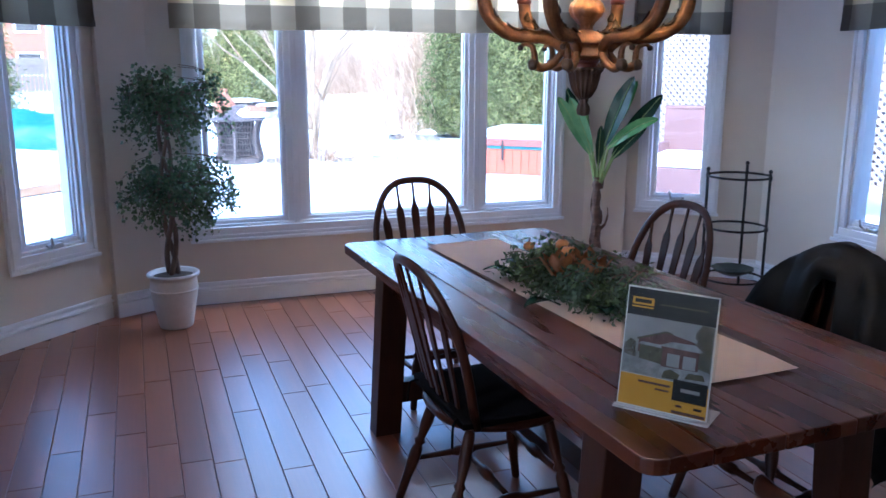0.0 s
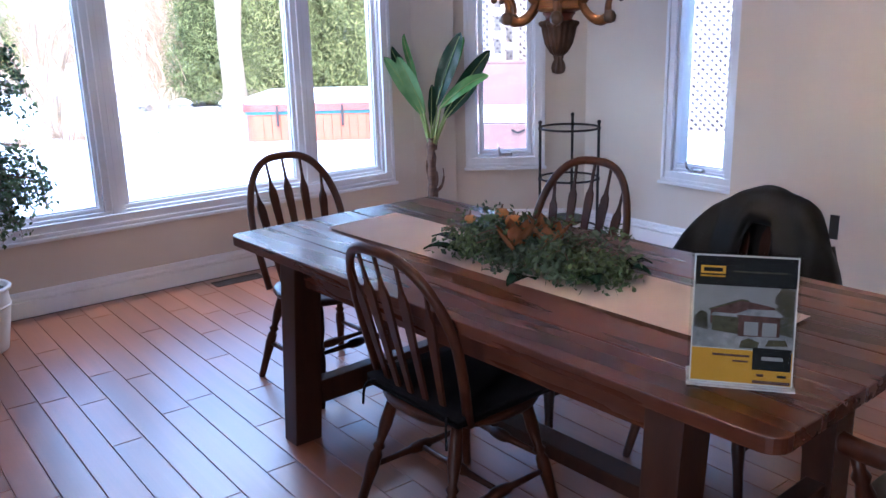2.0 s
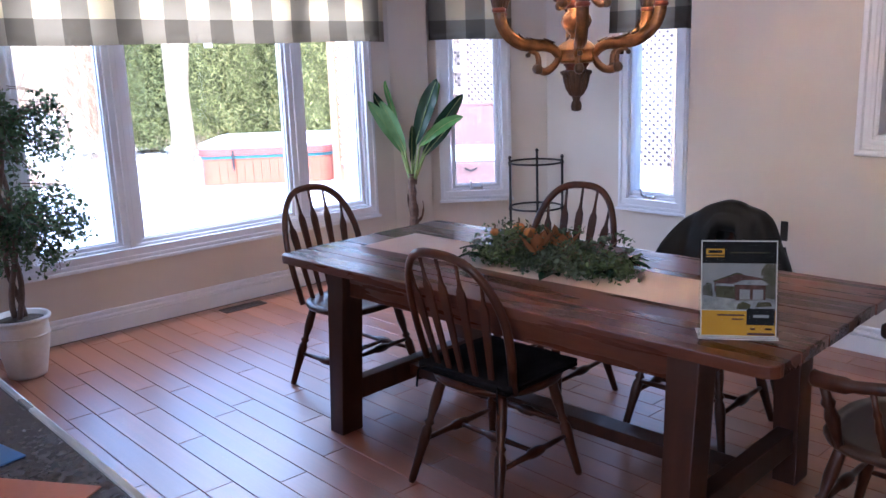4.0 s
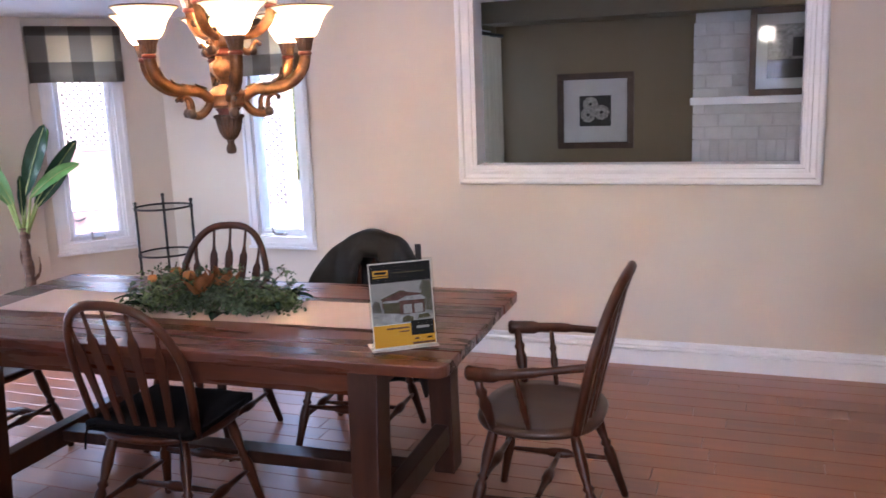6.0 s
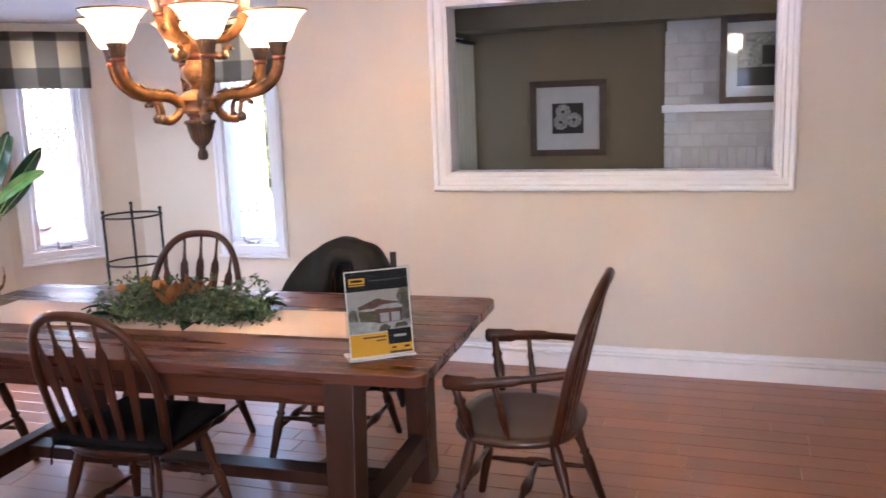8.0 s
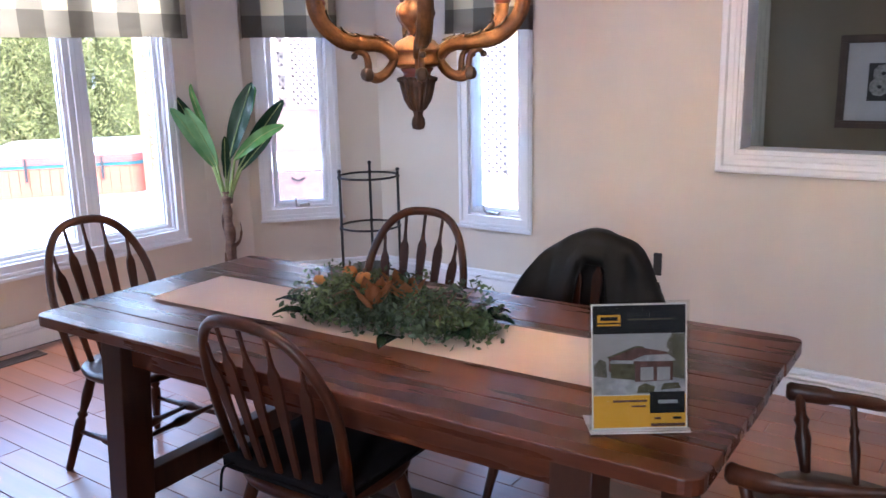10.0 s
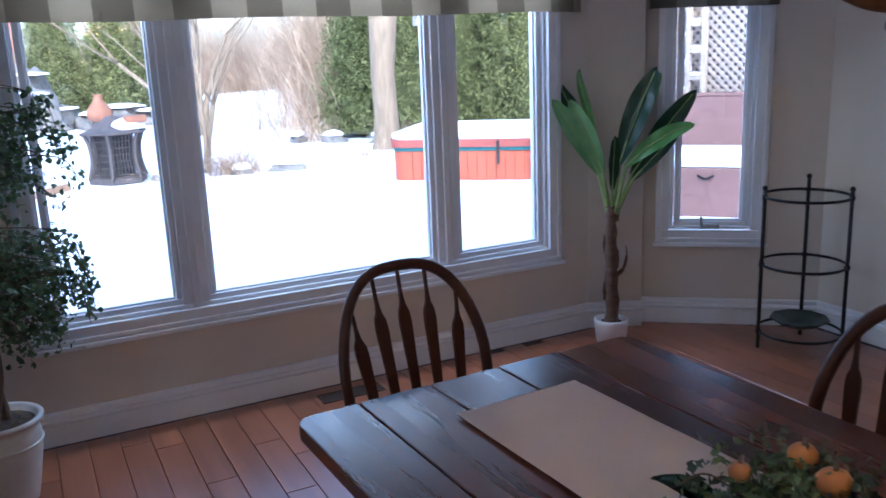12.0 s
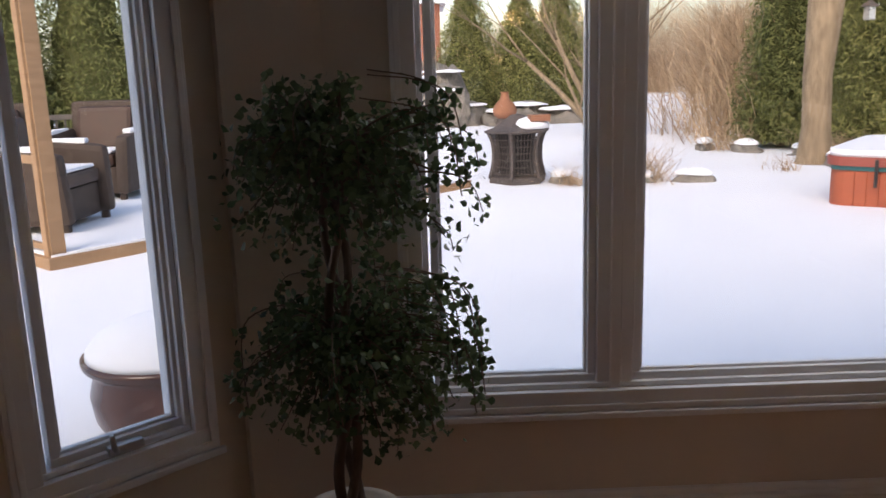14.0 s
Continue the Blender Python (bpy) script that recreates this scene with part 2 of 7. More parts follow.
BANLEAF_V = leafy("pale_striped_leaf", (0.11, 0.24, 0.085), (0.34, 0.52, 0.25), 0.3, 0.25)
FROSTED = varied("frosted_acrylic", (0.42, 0.41, 0.41), (0.50, 0.49, 0.49), 0.25, bump=0)
DISHGREEN = varied("dark_green_glaze", (0.012, 0.022, 0.018), (0.035, 0.055, 0.045), 0.35, scale=14, bump=0.2)
BANLEAF_D = leafy("dark_broad_leaf", (0.012, 0.034, 0.02), (0.035, 0.085, 0.045), 0.25, 0.1)
BANSTALK = varied("pale_green_stalk", (0.16, 0.24, 0.06), (0.34, 0.42, 0.14), 0.5, scale=6, stretch=(1, 1, 4), bump=0.1)
GARLAND = leafy("garland_leaf", (0.030, 0.050, 0.022), (0.14, 0.195, 0.085), 0.5, 0.2)
GARLAND_B = leafy("garland_blue_leaf", (0.030, 0.046, 0.028), (0.105, 0.15, 0.095), 0.55, 0.15)
ORANGE = varied("orange_gourd", (0.24, 0.085, 0.016), (0.46, 0.18, 0.035), 0.5, scale=9, bump=0.1)
RUST = varied("rust_petal", (0.16, 0.058, 0.02), (0.33, 0.13, 0.045), 0.7, scale=12, bump=0.2)
GRASS = leafy("grass_blade", (0.008, 0.02, 0.008), (0.03, 0.06, 0.02), 0.5, 0.15)
BRICKW = varied("white_painted_brick", (0.52, 0.51, 0.48), (0.66, 0.65, 0.62), 0.7, scale=8, fine=70, bump=0.5, obj=0.4)
MORTAR = varied("white_painted_mortar", (0.50, 0.49, 0.46), (0.62, 0.61, 0.58), 0.9, scale=8, fine=70, bump=0.5)
PICFRAME = varied("dark_picture_frame", (0.045, 0.028, 0.018), (0.115, 0.075, 0.047), 0.4, scale=10, bump=0.1)
MAT = varied("picture_mat", (0.52, 0.52, 0.50), (0.58, 0.58, 0.56), 0.8, bump=0.02)
PRINT_D = varied("dark_print", (0.012, 0.012, 0.012), (0.035, 0.035, 0.034), 0.4, scale=10)
PRINT_L = varied("pale_print", (0.10, 0.10, 0.09), (0.50, 0.49, 0.44), 0.4, scale=38)
MIRFRAME = varied("silver_mirror_frame", (0.13, 0.115, 0.10), (0.25, 0.225, 0.20), 0.38, scale=12, bump=0.1, metal=0.35)
MIRROR = principled("mirror_glass", (0.86, 0.87, 0.87), 0.02, 1.0)[0]
CURTAIN = varied("cream_curtain_cloth", (0.50, 0.45, 0.34), (0.60, 0.55, 0.43), 0.9, scale=4, fine=200, bump=0.2)
STONES = varied("dark_decor_stone", (0.018, 0.02, 0.02), (0.06, 0.06, 0.058), 0.6, scale=12, bump=0.4)
VENT = varied("brown_vent_metal", (0.03, 0.018, 0.012), (0.06, 0.036, 0.024), 0.5, bump=0.05, metal=0.3)
KNOB = principled("dark_knob_metal", (0.03, 0.022, 0.018), 0.4, 0.7)[0]
CHROME = varied("painted_crank_metal", (0.42, 0.42, 0.42), (0.55, 0.55, 0.55), 0.3, metal=0.5, bump=0.0)
COUNTER = varied("dark_stone_counter", (0.02, 0.018, 0.017), (0.09, 0.08, 0.075), 0.2, scale=60, fine=200, bump=0.03)
COUNTER_EDGE = varied("counter_metal_edge", (0.40, 0.40, 0.40), (0.5, 0.5, 0.5), 0.3, metal=0.6)
BLUECARD = varied("blue_card", (0.02, 0.08, 0.22), (0.03, 0.11, 0.28), 0.4)
REDCARD = varied("terracotta_card", (0.26, 0.085, 0.04), (0.34, 0.12, 0.06), 0.5)
PAPER_BLK = varied("black_ink", (0.006, 0.007, 0.009), (0.010, 0.011, 0.014), 0.6, bump=0, spec=0.15)
PAPER_YEL = varied("yellow_ink", (0.46, 0.235, 0.018), (0.54, 0.29, 0.03), 0.6, bump=0, spec=0.12)
PAPER_PIC = varied("printed_snow", (0.10, 0.105, 0.115), (0.36, 0.365, 0.38), 0.6, scale=40, bump=0, spec=0.12)
PAPER_SKY = varied("printed_sky", (0.20, 0.20, 0.205), (0.27, 0.27, 0.275), 0.6, scale=20, bump=0, spec=0.12)
PAPER_RED = varied("printed_roof", (0.05, 0.025, 0.022), (0.12, 0.060, 0.052), 0.3, scale=60, bump=0, spec=0.12)
PAPER_TREE = varied("printed_tree", (0.03, 0.03, 0.02), (0.1, 0.09, 0.05), 0.3, scale=90, bump=0, spec=0.12)
SNOW = varied("snow", (0.76, 0.78, 0.83), (0.86, 0.875, 0.91), 0.8, scale=0.7, fine=6, bump=0.4, spec=0.2)
BARK = varied("tree_bark", (0.13, 0.09, 0.055), (0.36, 0.265, 0.17), 0.9, scale=5, stretch=(3, 3, 0.7), fine=24, bump=1.0)
TWIG = varied("dry_twig", (0.27, 0.175, 0.105), (0.66, 0.49, 0.33), 0.9, scale=3, bump=0, island=0.8)
# darker than the sprays, to give the shade deep inside the crowns
CEDAR_CORE = varied("cedar_shade_core", (0.050, 0.055, 0.022), (0.115, 0.120, 0.048), 0.95, scale=6, fine=20, bump=1.0, spec=0.05)
CEDAR = leafy("cedar_spray", (0.115, 0.125, 0.045), (0.34, 0.335, 0.13), 0.7, 0.3)
CEDAR_D = leafy("dark_cedar_spray", (0.080, 0.095, 0.034), (0.26, 0.27, 0.105), 0.7, 0.3)
ROCK = varied("grey_rock", (0.10, 0.09, 0.075), (0.30, 0.27, 0.235), 0.9, scale=4, fine=30, bump=1.0)
TUBRED = varied("red_cedar_cladding", (0.30, 0.065, 0.028), (0.44, 0.11, 0.05), 0.6, scale=3, stretch=(1, 1, 6), bump=0.1)
TUBCOVER = varied("red_brown_vinyl", (0.24, 0.05, 0.035), (0.33, 0.08, 0.055), 0.5, scale=6, bump=0.1)
TEAL = varied("teal_vinyl", (0.02, 0.10, 0.10), (0.03, 0.15, 0.15), 0.5, bump=0.05)
FIREPIT = varied("brown_cast_metal", (0.05, 0.04, 0.036), (0.12, 0.095, 0.085), 0.7, scale=8, bump=0.3)
CLAY = varied("terracotta", (0.24, 0.10, 0.055), (0.34, 0.15, 0.085), 0.8, scale=6, bump=0.2)
DECKWOOD = varied("cedar_deck_wood", (0.24, 0.135, 0.065), (0.42, 0.255, 0.14), 0.7, scale=3, stretch=(1, 6, 6), bump=0.2)
PALEWOOD = varied("pale_lattice_wood", (0.34, 0.27, 0.22), (0.46, 0.38, 0.32), 0.8, scale=3, stretch=(4, 4, 1), bump=0.2)
WICKER = varied("brown_wicker", (0.032, 0.019, 0.013), (0.080, 0.051, 0.036), 0.7, scale=60, stretch=(1, 1, 3), fine=160, bump=0.8)
PINKPANEL = varied("mauve_plastic_panel", (0.15, 0.078, 0.064), (0.20, 0.108, 0.092), 0.6, scale=2, bump=0.03)
BACKING = varied("mauve_backing_board", (0.15, 0.12, 0.12), (0.21, 0.17, 0.17), 0.9, scale=3, bump=0.1)
CUSHION = varied("brown_cushion_cloth", (0.035, 0.015, 0.009), (0.060, 0.027, 0.017), 0.5, scale=5, fine=200, bump=0.2, spec=0.4)
FENCEW = varied("grey_fence_wood", (0.085, 0.07, 0.06), (0.17, 0.145, 0.125), 0.9, scale=4, stretch=(5, 5, 0.8), bump=0.3)
HOUSEBRICK = varied("far_red_brick", (0.25, 0.09, 0.055), (0.36, 0.14, 0.085), 0.9, scale=3, bump=0.2)
PLANTERGLAZE = varied("brown_glazed_planter", (0.035, 0.016, 0.012), (0.13, 0.06, 0.045), 0.2, scale=4, fine=40, bump=0.05)
BULB_GLASS, _nt, _b = principled("frosted_lamp_glass", (0.95, 0.80, 0.58), 0.4)
_b.inputs["Emission Color"].default_value = (1.0, 0.66, 0.34, 1)
_b.inputs["Emission Strength"].default_value = 0.04
_tr = _nt.nodes.new("ShaderNodeBsdfTranslucent")
_tr.inputs["Color"].default_value = (0.95, 0.86, 0.70, 1)
_ms = _nt.nodes.new("ShaderNodeMixShader")
_ms.inputs[0].default_value = 0.7
_nt.links.new(_b.outputs[0], _ms.inputs[1])
_nt.links.new(_tr.outputs[0], _ms.inputs[2])
_nt.links.new(_ms.outputs[0], _nt.nodes["Material Output"].inputs["Surface"])
LAMP_DOME = glowing("ceiling_lamp_glass", (1.0, 0.58, 0.24), 0.7)

# clear window glass: mostly see-through, with a faint shine
PANE = bpy.data.materials.new("window_glass")
PANE.use_nodes = True
_n, _l = PANE.node_tree.nodes, PANE.node_tree.links
_n.remove(_n["Principled BSDF"])
_t, _g, _x = _n.new("ShaderNodeBsdfTransparent"), _n.new("ShaderNodeBsdfGlossy"), _n.new("ShaderNodeMixShader")
_lw = _n.new("ShaderNodeLayerWeight")
_lw.inputs["Blend"].default_value = 0.5
_pw = _n.new("ShaderNodeMath")
_pw.operation = 'POWER'
_pw.inputs[1].default_value = 4.0
_f = _n.new("ShaderNodeMath")
_f.operation = 'MULTIPLY_ADD'
_f.inputs[1].default_value, _f.inputs[2].default_value = 0.5, 0.03
_l.new(_lw.outputs["Facing"], _pw.inputs[0])
_l.new(_pw.outputs[0], _f.inputs[0])
_t.inputs["Color"].default_value = (0.95, 0.965, 0.96, 1)
_g.inputs["Roughness"].default_value = 0.02
_l.new(_f.outputs[0], _x.inputs[0])
_l.new(_t.outputs[0], _x.inputs[1])
_l.new(_g.outputs[0], _x.inputs[2])
_l.new(_x.outputs[0], _n["Material Output"].inputs["Surface"])

ACRYLIC = PANE.copy()
ACRYLIC.name = "clear_acrylic"
for _q in ACRYLIC.node_tree.nodes:
    if _q.type == 'MATH' and _q.operation == 'MULTIPLY_ADD':
        _q.inputs[1].default_value, _q.inputs[2].default_value = 0.03, 0.002

PIC_GLASS = PANE.copy()
PIC_GLASS.name = "picture_glass"
for _q in PIC_GLASS.node_tree.nodes:
    if _q.type == 'MATH' and _q.operation == 'MULTIPLY_ADD':
        _q.inputs[1].default_value, _q.inputs[2].default_value = 0.2, 0.011


def check_cloth():
    """Buffalo check: grey and cream bands crossing, with a woven bump."""
    m, nt, b = principled("buffalo_check_cloth", (0.5, 0.5, 0.45), 0.95, 0, 0.1)
    n, l = nt.nodes, nt.links
    tc = n.new("ShaderNodeTexCoord")
    sep = n.new("ShaderNodeSeparateXYZ")
    l.new(tc.outputs["Object"], sep.inputs[0])
    outs = []
    for sock, width, shift in (("X", 0.15, 0.02), ("Z", 0.185, 0.04)):
        a = n.new("ShaderNodeMath")
        a.operation = 'ADD'
        a.inputs[1].default_value = shift + 40 * width
        l.new(sep.outputs[sock], a.inputs[0])
        d = n.new("ShaderNodeMath")
        d.operation = 'DIVIDE'
        d.inputs[1].default_value = 2 * width
        l.new(a.outputs[0], d.inputs[0])
        f = n.new("ShaderNodeMath")
        f.operation = 'FRACT'
        l.new(d.outputs[0], f.inputs[0])
        g = n.new("ShaderNodeMath")
        g.operation = 'GREATER_THAN'
        g.inputs[1].default_value = 0.5
        l.new(f.outputs[0], g.inputs[0])
        outs.append(g.outputs[0])
    s = n.new("ShaderNodeMath")
    s.operation = 'ADD'
    l.new(outs[0], s.inputs[0])
    l.new(outs[1], s.inputs[1])
    h = n.new("ShaderNodeMath")
    h.operation = 'MULTIPLY'
    h.inputs[1].default_value = 0.5
    l.new(s.outputs[0], h.inputs[0])
    cr = n.new("ShaderNodeValToRGB")
    cr.color_ramp.interpolation = 'CONSTANT'
    e = cr.color_ramp.elements
    e[0].position, e[0].color = 0.0, (0.175, 0.158, 0.138, 1)
    e[1].position, e[1].color = 0.25, (0.34, 0.31, 0.27, 1)
    k = e.new(0.75)
    k.color = (0.76, 0.68, 0.52, 1)
    l.new(h.outputs[0], cr.inputs[0])
    nz = n.new("ShaderNodeTexNoise")
    nz.inputs["Scale"].default_value = 260
    mx = n.new("ShaderNodeMix")
    mx.data_type, mx.blend_type = 'RGBA', 'MULTIPLY'
    mx.inputs["Factor"].default_value = 0.25
    l.new(cr.outputs[0], mx.inputs["A"])
    l.new(nz.outputs["Color"], mx.inputs["B"])
    l.new(mx.outputs["Result"], b.inputs["Base Color"])
    bp = n.new("ShaderNodeBump")
    bp.inputs["Strength"].default_value, bp.inputs["Distance"].default_value = 0.3, 0.002
    l.new(nz.outputs["Fac"], bp.inputs["Height"])
    l.new(bp.outputs[0], b.inputs["Normal"])
    tr = n.new("ShaderNodeBsdfTranslucent")
    mxs = n.new("ShaderNodeMixShader")
    mxs.inputs[0].default_value = 0.38
    wm = n.new("ShaderNodeMix")
    wm.data_type, wm.blend_type = 'RGBA', 'MULTIPLY'
    wm.inputs["Factor"].default_value = 1.0
    l.new(mx.outputs["Result"], wm.inputs["A"])
    wm.inputs["B"].default_value = (1.0, 0.84, 0.58, 1)
    l.new(wm.outputs["Result"], tr.inputs["Color"])
    l.new(b.outputs[0], mxs.inputs[1])
    l.new(tr.outputs[0], mxs.inputs[2])
    l.new(mxs.outputs[0], n["Material Output"].inputs["Surface"])
    return m


CHECK = check_cloth()
for _m in (FLOOR,):
    _pb = _m.node_tree.nodes["Principled BSDF"]
    _pb.inputs["Coat Weight"].default_value, _pb.inputs["Coat Roughness"].default_value = 0.55, 0.34

# ---------------- large structure ----------------
CEIL_Z, BAY_Z = 2.44, 2.17


def wall_frame(p0, p1):
    """Local axes of a wall: x along it, y outwards, z up."""
    d = Vector((p1[0] - p0[0], p1[1] - p0[1], 0))
    a = math.atan2(d.y, d.x)
    return Matrix.Translation((p0[0], p0[1], 0)) @ Matrix.Rotation(a, 4, 'Z'), d.length


def wall(name, p0, p1, label, z1=CEIL_Z, thick=0.14, holes=(), ext0=0.0, ext1=0.0, material=None, z0=0.0):
    m, length = wall_frame(p0, p1)
    bm = bmesh.new()
    x = -ext0
    for s0, s1, za, zb in sorted(holes):
        if s0 > x:
            box(bm, x, s0, 0, thick, z0, z1)
        if za > z0:
            box(bm, s0, s1, 0, thick, z0, za)
        if zb < z1:
            box(bm, s0, s1, 0, thick, zb, z1)
        x = s1
    box(bm, x, length + ext1, 0, thick, z0, z1)
    return solid(name, bm, material or WALL, label, "wall", m, kind="structure")


def baseboard(p0, p1, ext0=0.0, ext1=0.0, name="baseboard"):
    """Tall moulded skirting: a flat board, a step and a rounded cap, run along one wall."""
    m, length = wall_frame(p0, p1)
    prof = [(0, 0), (-0.017, 0), (-0.017, 0.088), (-0.005, 0.092), (-0.005, 0.096), (-0.026, 0.100), (-0.026, 0.106), (-0.022, 0.112), (-0.007, 0.116), (-0.006, 0.129), (-0.018, 0.134), (-0.015, 0.143), (0, 0.145)]
    bm = bmesh.new()
    a = [bm.verts.new((-ext0, y, z)) for y, z in prof]
    b = [bm.verts.new((length + ext1, y, z)) for y, z in prof]
    for i in range(len(prof) - 1):
        bm.faces.new((a[i], a[i + 1], b[i + 1], b[i]))
    bm.faces.new(a)
    bm.faces.new(list(reversed(b)))
    bmesh.ops.recalc_face_normals(bm, faces=bm.faces)
    return solid(name, bm, TRIM, "tall white moulded baseboard along the wall", "baseboard", m, kind="structure")


WL, DL0, DL1 = (-0.58, 2.86), (-0.58, 4.47), (0.13, 5.15)
PL0, PL1 = (0.19, 5.14), (0.46, 5.27)
PR0, PR1 = (3.44, 5.27), (3.71, 5.14)
DR0, DR1 = (3.77, 5.18), (4.48, 4.60)
ER1, OW0, OW1 = (4.48, 3.20), (3.68, 2.86), (3.68, -2.2)
GB, GT = 0.545, 2.0


def casing_frame(bm, s0, s1, z0, z1, w, y0, y1, step=0.0):
    """Four mitred boards round an opening."""
    for a, b, c, d in ((s0, s1, z0, z0 + w), (s0, s1, z1 - w, z1), (s0, s0 + w, z0 + w, z1 - w), (s1 - w, s1, z0 + w, z1 - w)):
        box(bm, a, b, y0, y1, c, d, 0.004)
    return bm


def window(name, p0, p1, s0, s1, panes, zb, zt, label, crank=False):
    """A cased window in a wall: casing, sashes, panes and sill, seen from inside; panes: glass spans along the wall."""
    m, _ = wall_frame(p0, p1)
    w = thing(name, label, "window", m, kind="structure")
    cw = 0.075
    part("casing", casing_frame(bmesh.new(), s0, s1, zb - 0.125, zt + 0.11, cw, -0.024, 0.0), VINYL, w)
    part("casing_bead", casing_frame(bmesh.new(), s0 + 0.012, s1 - 0.012, zb - 0.113, zt + 0.098, 0.02, -0.033, -0.024), VINYL, w)
    part("sill", B(s0 - 0.012, s1 + 0.012, -0.04, -0.024, zb - 0.14, zb - 0.118, 0.005), VINYL, w)
    part("jamb", casing_frame(bmesh.new(), s0 + cw, s1 - cw, zb - 0.05, zt + 0.035, 0.018, 0.0, 0.13), VINYL, w)
    for i, (a, b) in enumerate(panes):
        sash = part("sash", casing_frame(bmesh.new(), a - 0.036, b + 0.036, zb - 0.034, zt + 0.018, 0.026, 0.018, 0.062), VINYL, w)
        part("sash_step", casing_frame(bmesh.new(), a - 0.012, b + 0.012, zb - 0.011, zt + 0.012, 0.012, 0.034, 0.058), VINYL, sash)
        pane = part("pane", B(a - 0.002, b + 0.002, 0.044, 0.048, zb - 0.002, zt + 0.002), PANE, w, "clear window glass")
        pane.visible_shadow = False
    for (a, b), (c, d) in zip(panes, panes[1:]):
        post = part("mullion", B(b + 0.037, c - 0.037, 0.004, 0.10, zb - 0.05, zt + 0.03, 0.004), VINYL, w)
        part("mullion_bead", B((b + c) / 2 - 0.018, (b + c) / 2 + 0.018, -0.008, 0.004, zb - 0.05, zt + 0.03, 0.004), VINYL, post)
    if crank:
        c = (panes[0][0] + panes[0][1]) / 2
        k = part("crank_base", B(c - 0.05, c + 0.05, -0.012, 0.018, zb - 0.045, zb - 0.018, 0.006), CHROME, w, "grey window crank")
        bm = bmesh.new()
        tube(bm, spline([(c - 0.03, -0.012, zb - 0.03), (c - 0.045, -0.035, zb - 0.01), (c - 0.05, -0.04, zb + 0.03)]), [0.008] * 6 + [0.008] * 6 + [0.006], 8)
        part("crank_handle", bm, CHROME, k, smooth=True)
    return w


NW = PL1
nx = NW[0]
BIG = [(0.79 - nx, 1.231 - nx), (1.421 - nx, 2.486 - nx), (2.674 - nx, 3.116 - nx)]
wall("wall_north", PL1, PR0, "beige painted wall round the large bay window", holes=[(0.655 + 0.06 - nx, 3.25 - 0.06 - nx, GB - 0.06, GT + 0.05)])
window("window_1", PL1, PR0, 0.655 - nx, 3.25 - nx, BIG, GB, GT, "wide white three-part bay window facing the snowy garden")
wall("pier_left", PL0, PL1, "narrow angled beige wall beside the bay window", ext0=0.0, ext1=0.03)
wall("pier_right", PR0, PR1, "narrow angled beige wall beside the bay window", ext0=0.03)
DLEN = math.dist(DR0, DR1)
gl0, gl1, cs0, cs1 = 0.185, 0.495, 0.05, 0.625
wall("wall_northeast", DR0, DR1, "beige diagonal bay wall with a narrow window", holes=[(cs0 + 0.06, cs1 - 0.06, GB - 0.06, GT + 0.05)], ext0=0.08, ext1=0.05)
window("window_2", DR0, DR1, cs0, cs1, [(gl0, gl1)], GB + 0.042, GT, "narrow white crank window in the diagonal bay wall", True)
DLL = math.dist(DL0, DL1)
wall("wall_northwest", DL0, DL1, "beige diagonal bay wall with a narrow window", holes=[(DLL - cs1 + 0.06, DLL - cs0 - 0.06, GB - 0.06, GT + 0.05)], ext0=0.05, ext1=0.08)
window("window_3", DL0, DL1, DLL - cs1, DLL - cs0, [(DLL - 0.478, DLL - 0.165)], GB, GT, "narrow white crank window in the diagonal bay wall", True)
wall("wall_bay_east", DR1, ER1, "beige bay side wall with a narrow window", holes=[(0.70 + 0.06, 1.24 - 0.06, GB - 0.06, GT + 0.05)], ext1=0.05)
window("window_4", DR1, ER1, 0.70, 1.26, [(0.79, 1.13)], GB + 0.025, GT, "narrow white window in the bay side wall", True)
wall("wall_bay_return", ER1, OW0, "beige angled wall closing the bay", thick=0.1)
wall("wall_bay_west", WL, DL0, "beige bay side wall", ext0=0.0)

# wall with the pass-through and the doorway to the living room
OY0, OY1, OZ0, OZ1 = 2.86 - 1.817, 2.86 - 0.077, 1.115, 2.055
DOOR0, DOOR1 = 2.86 + 0.979, 2.86 + 1.89
wall("wall_east", OW0, OW1, "beige wall with a framed pass-through opening", holes=[(OY0, OY1, OZ0, OZ1), (DOOR0, DOOR1, 0.0, 2.08)], thick=0.13)
mE, _ = wall_frame(OW0, OW1)


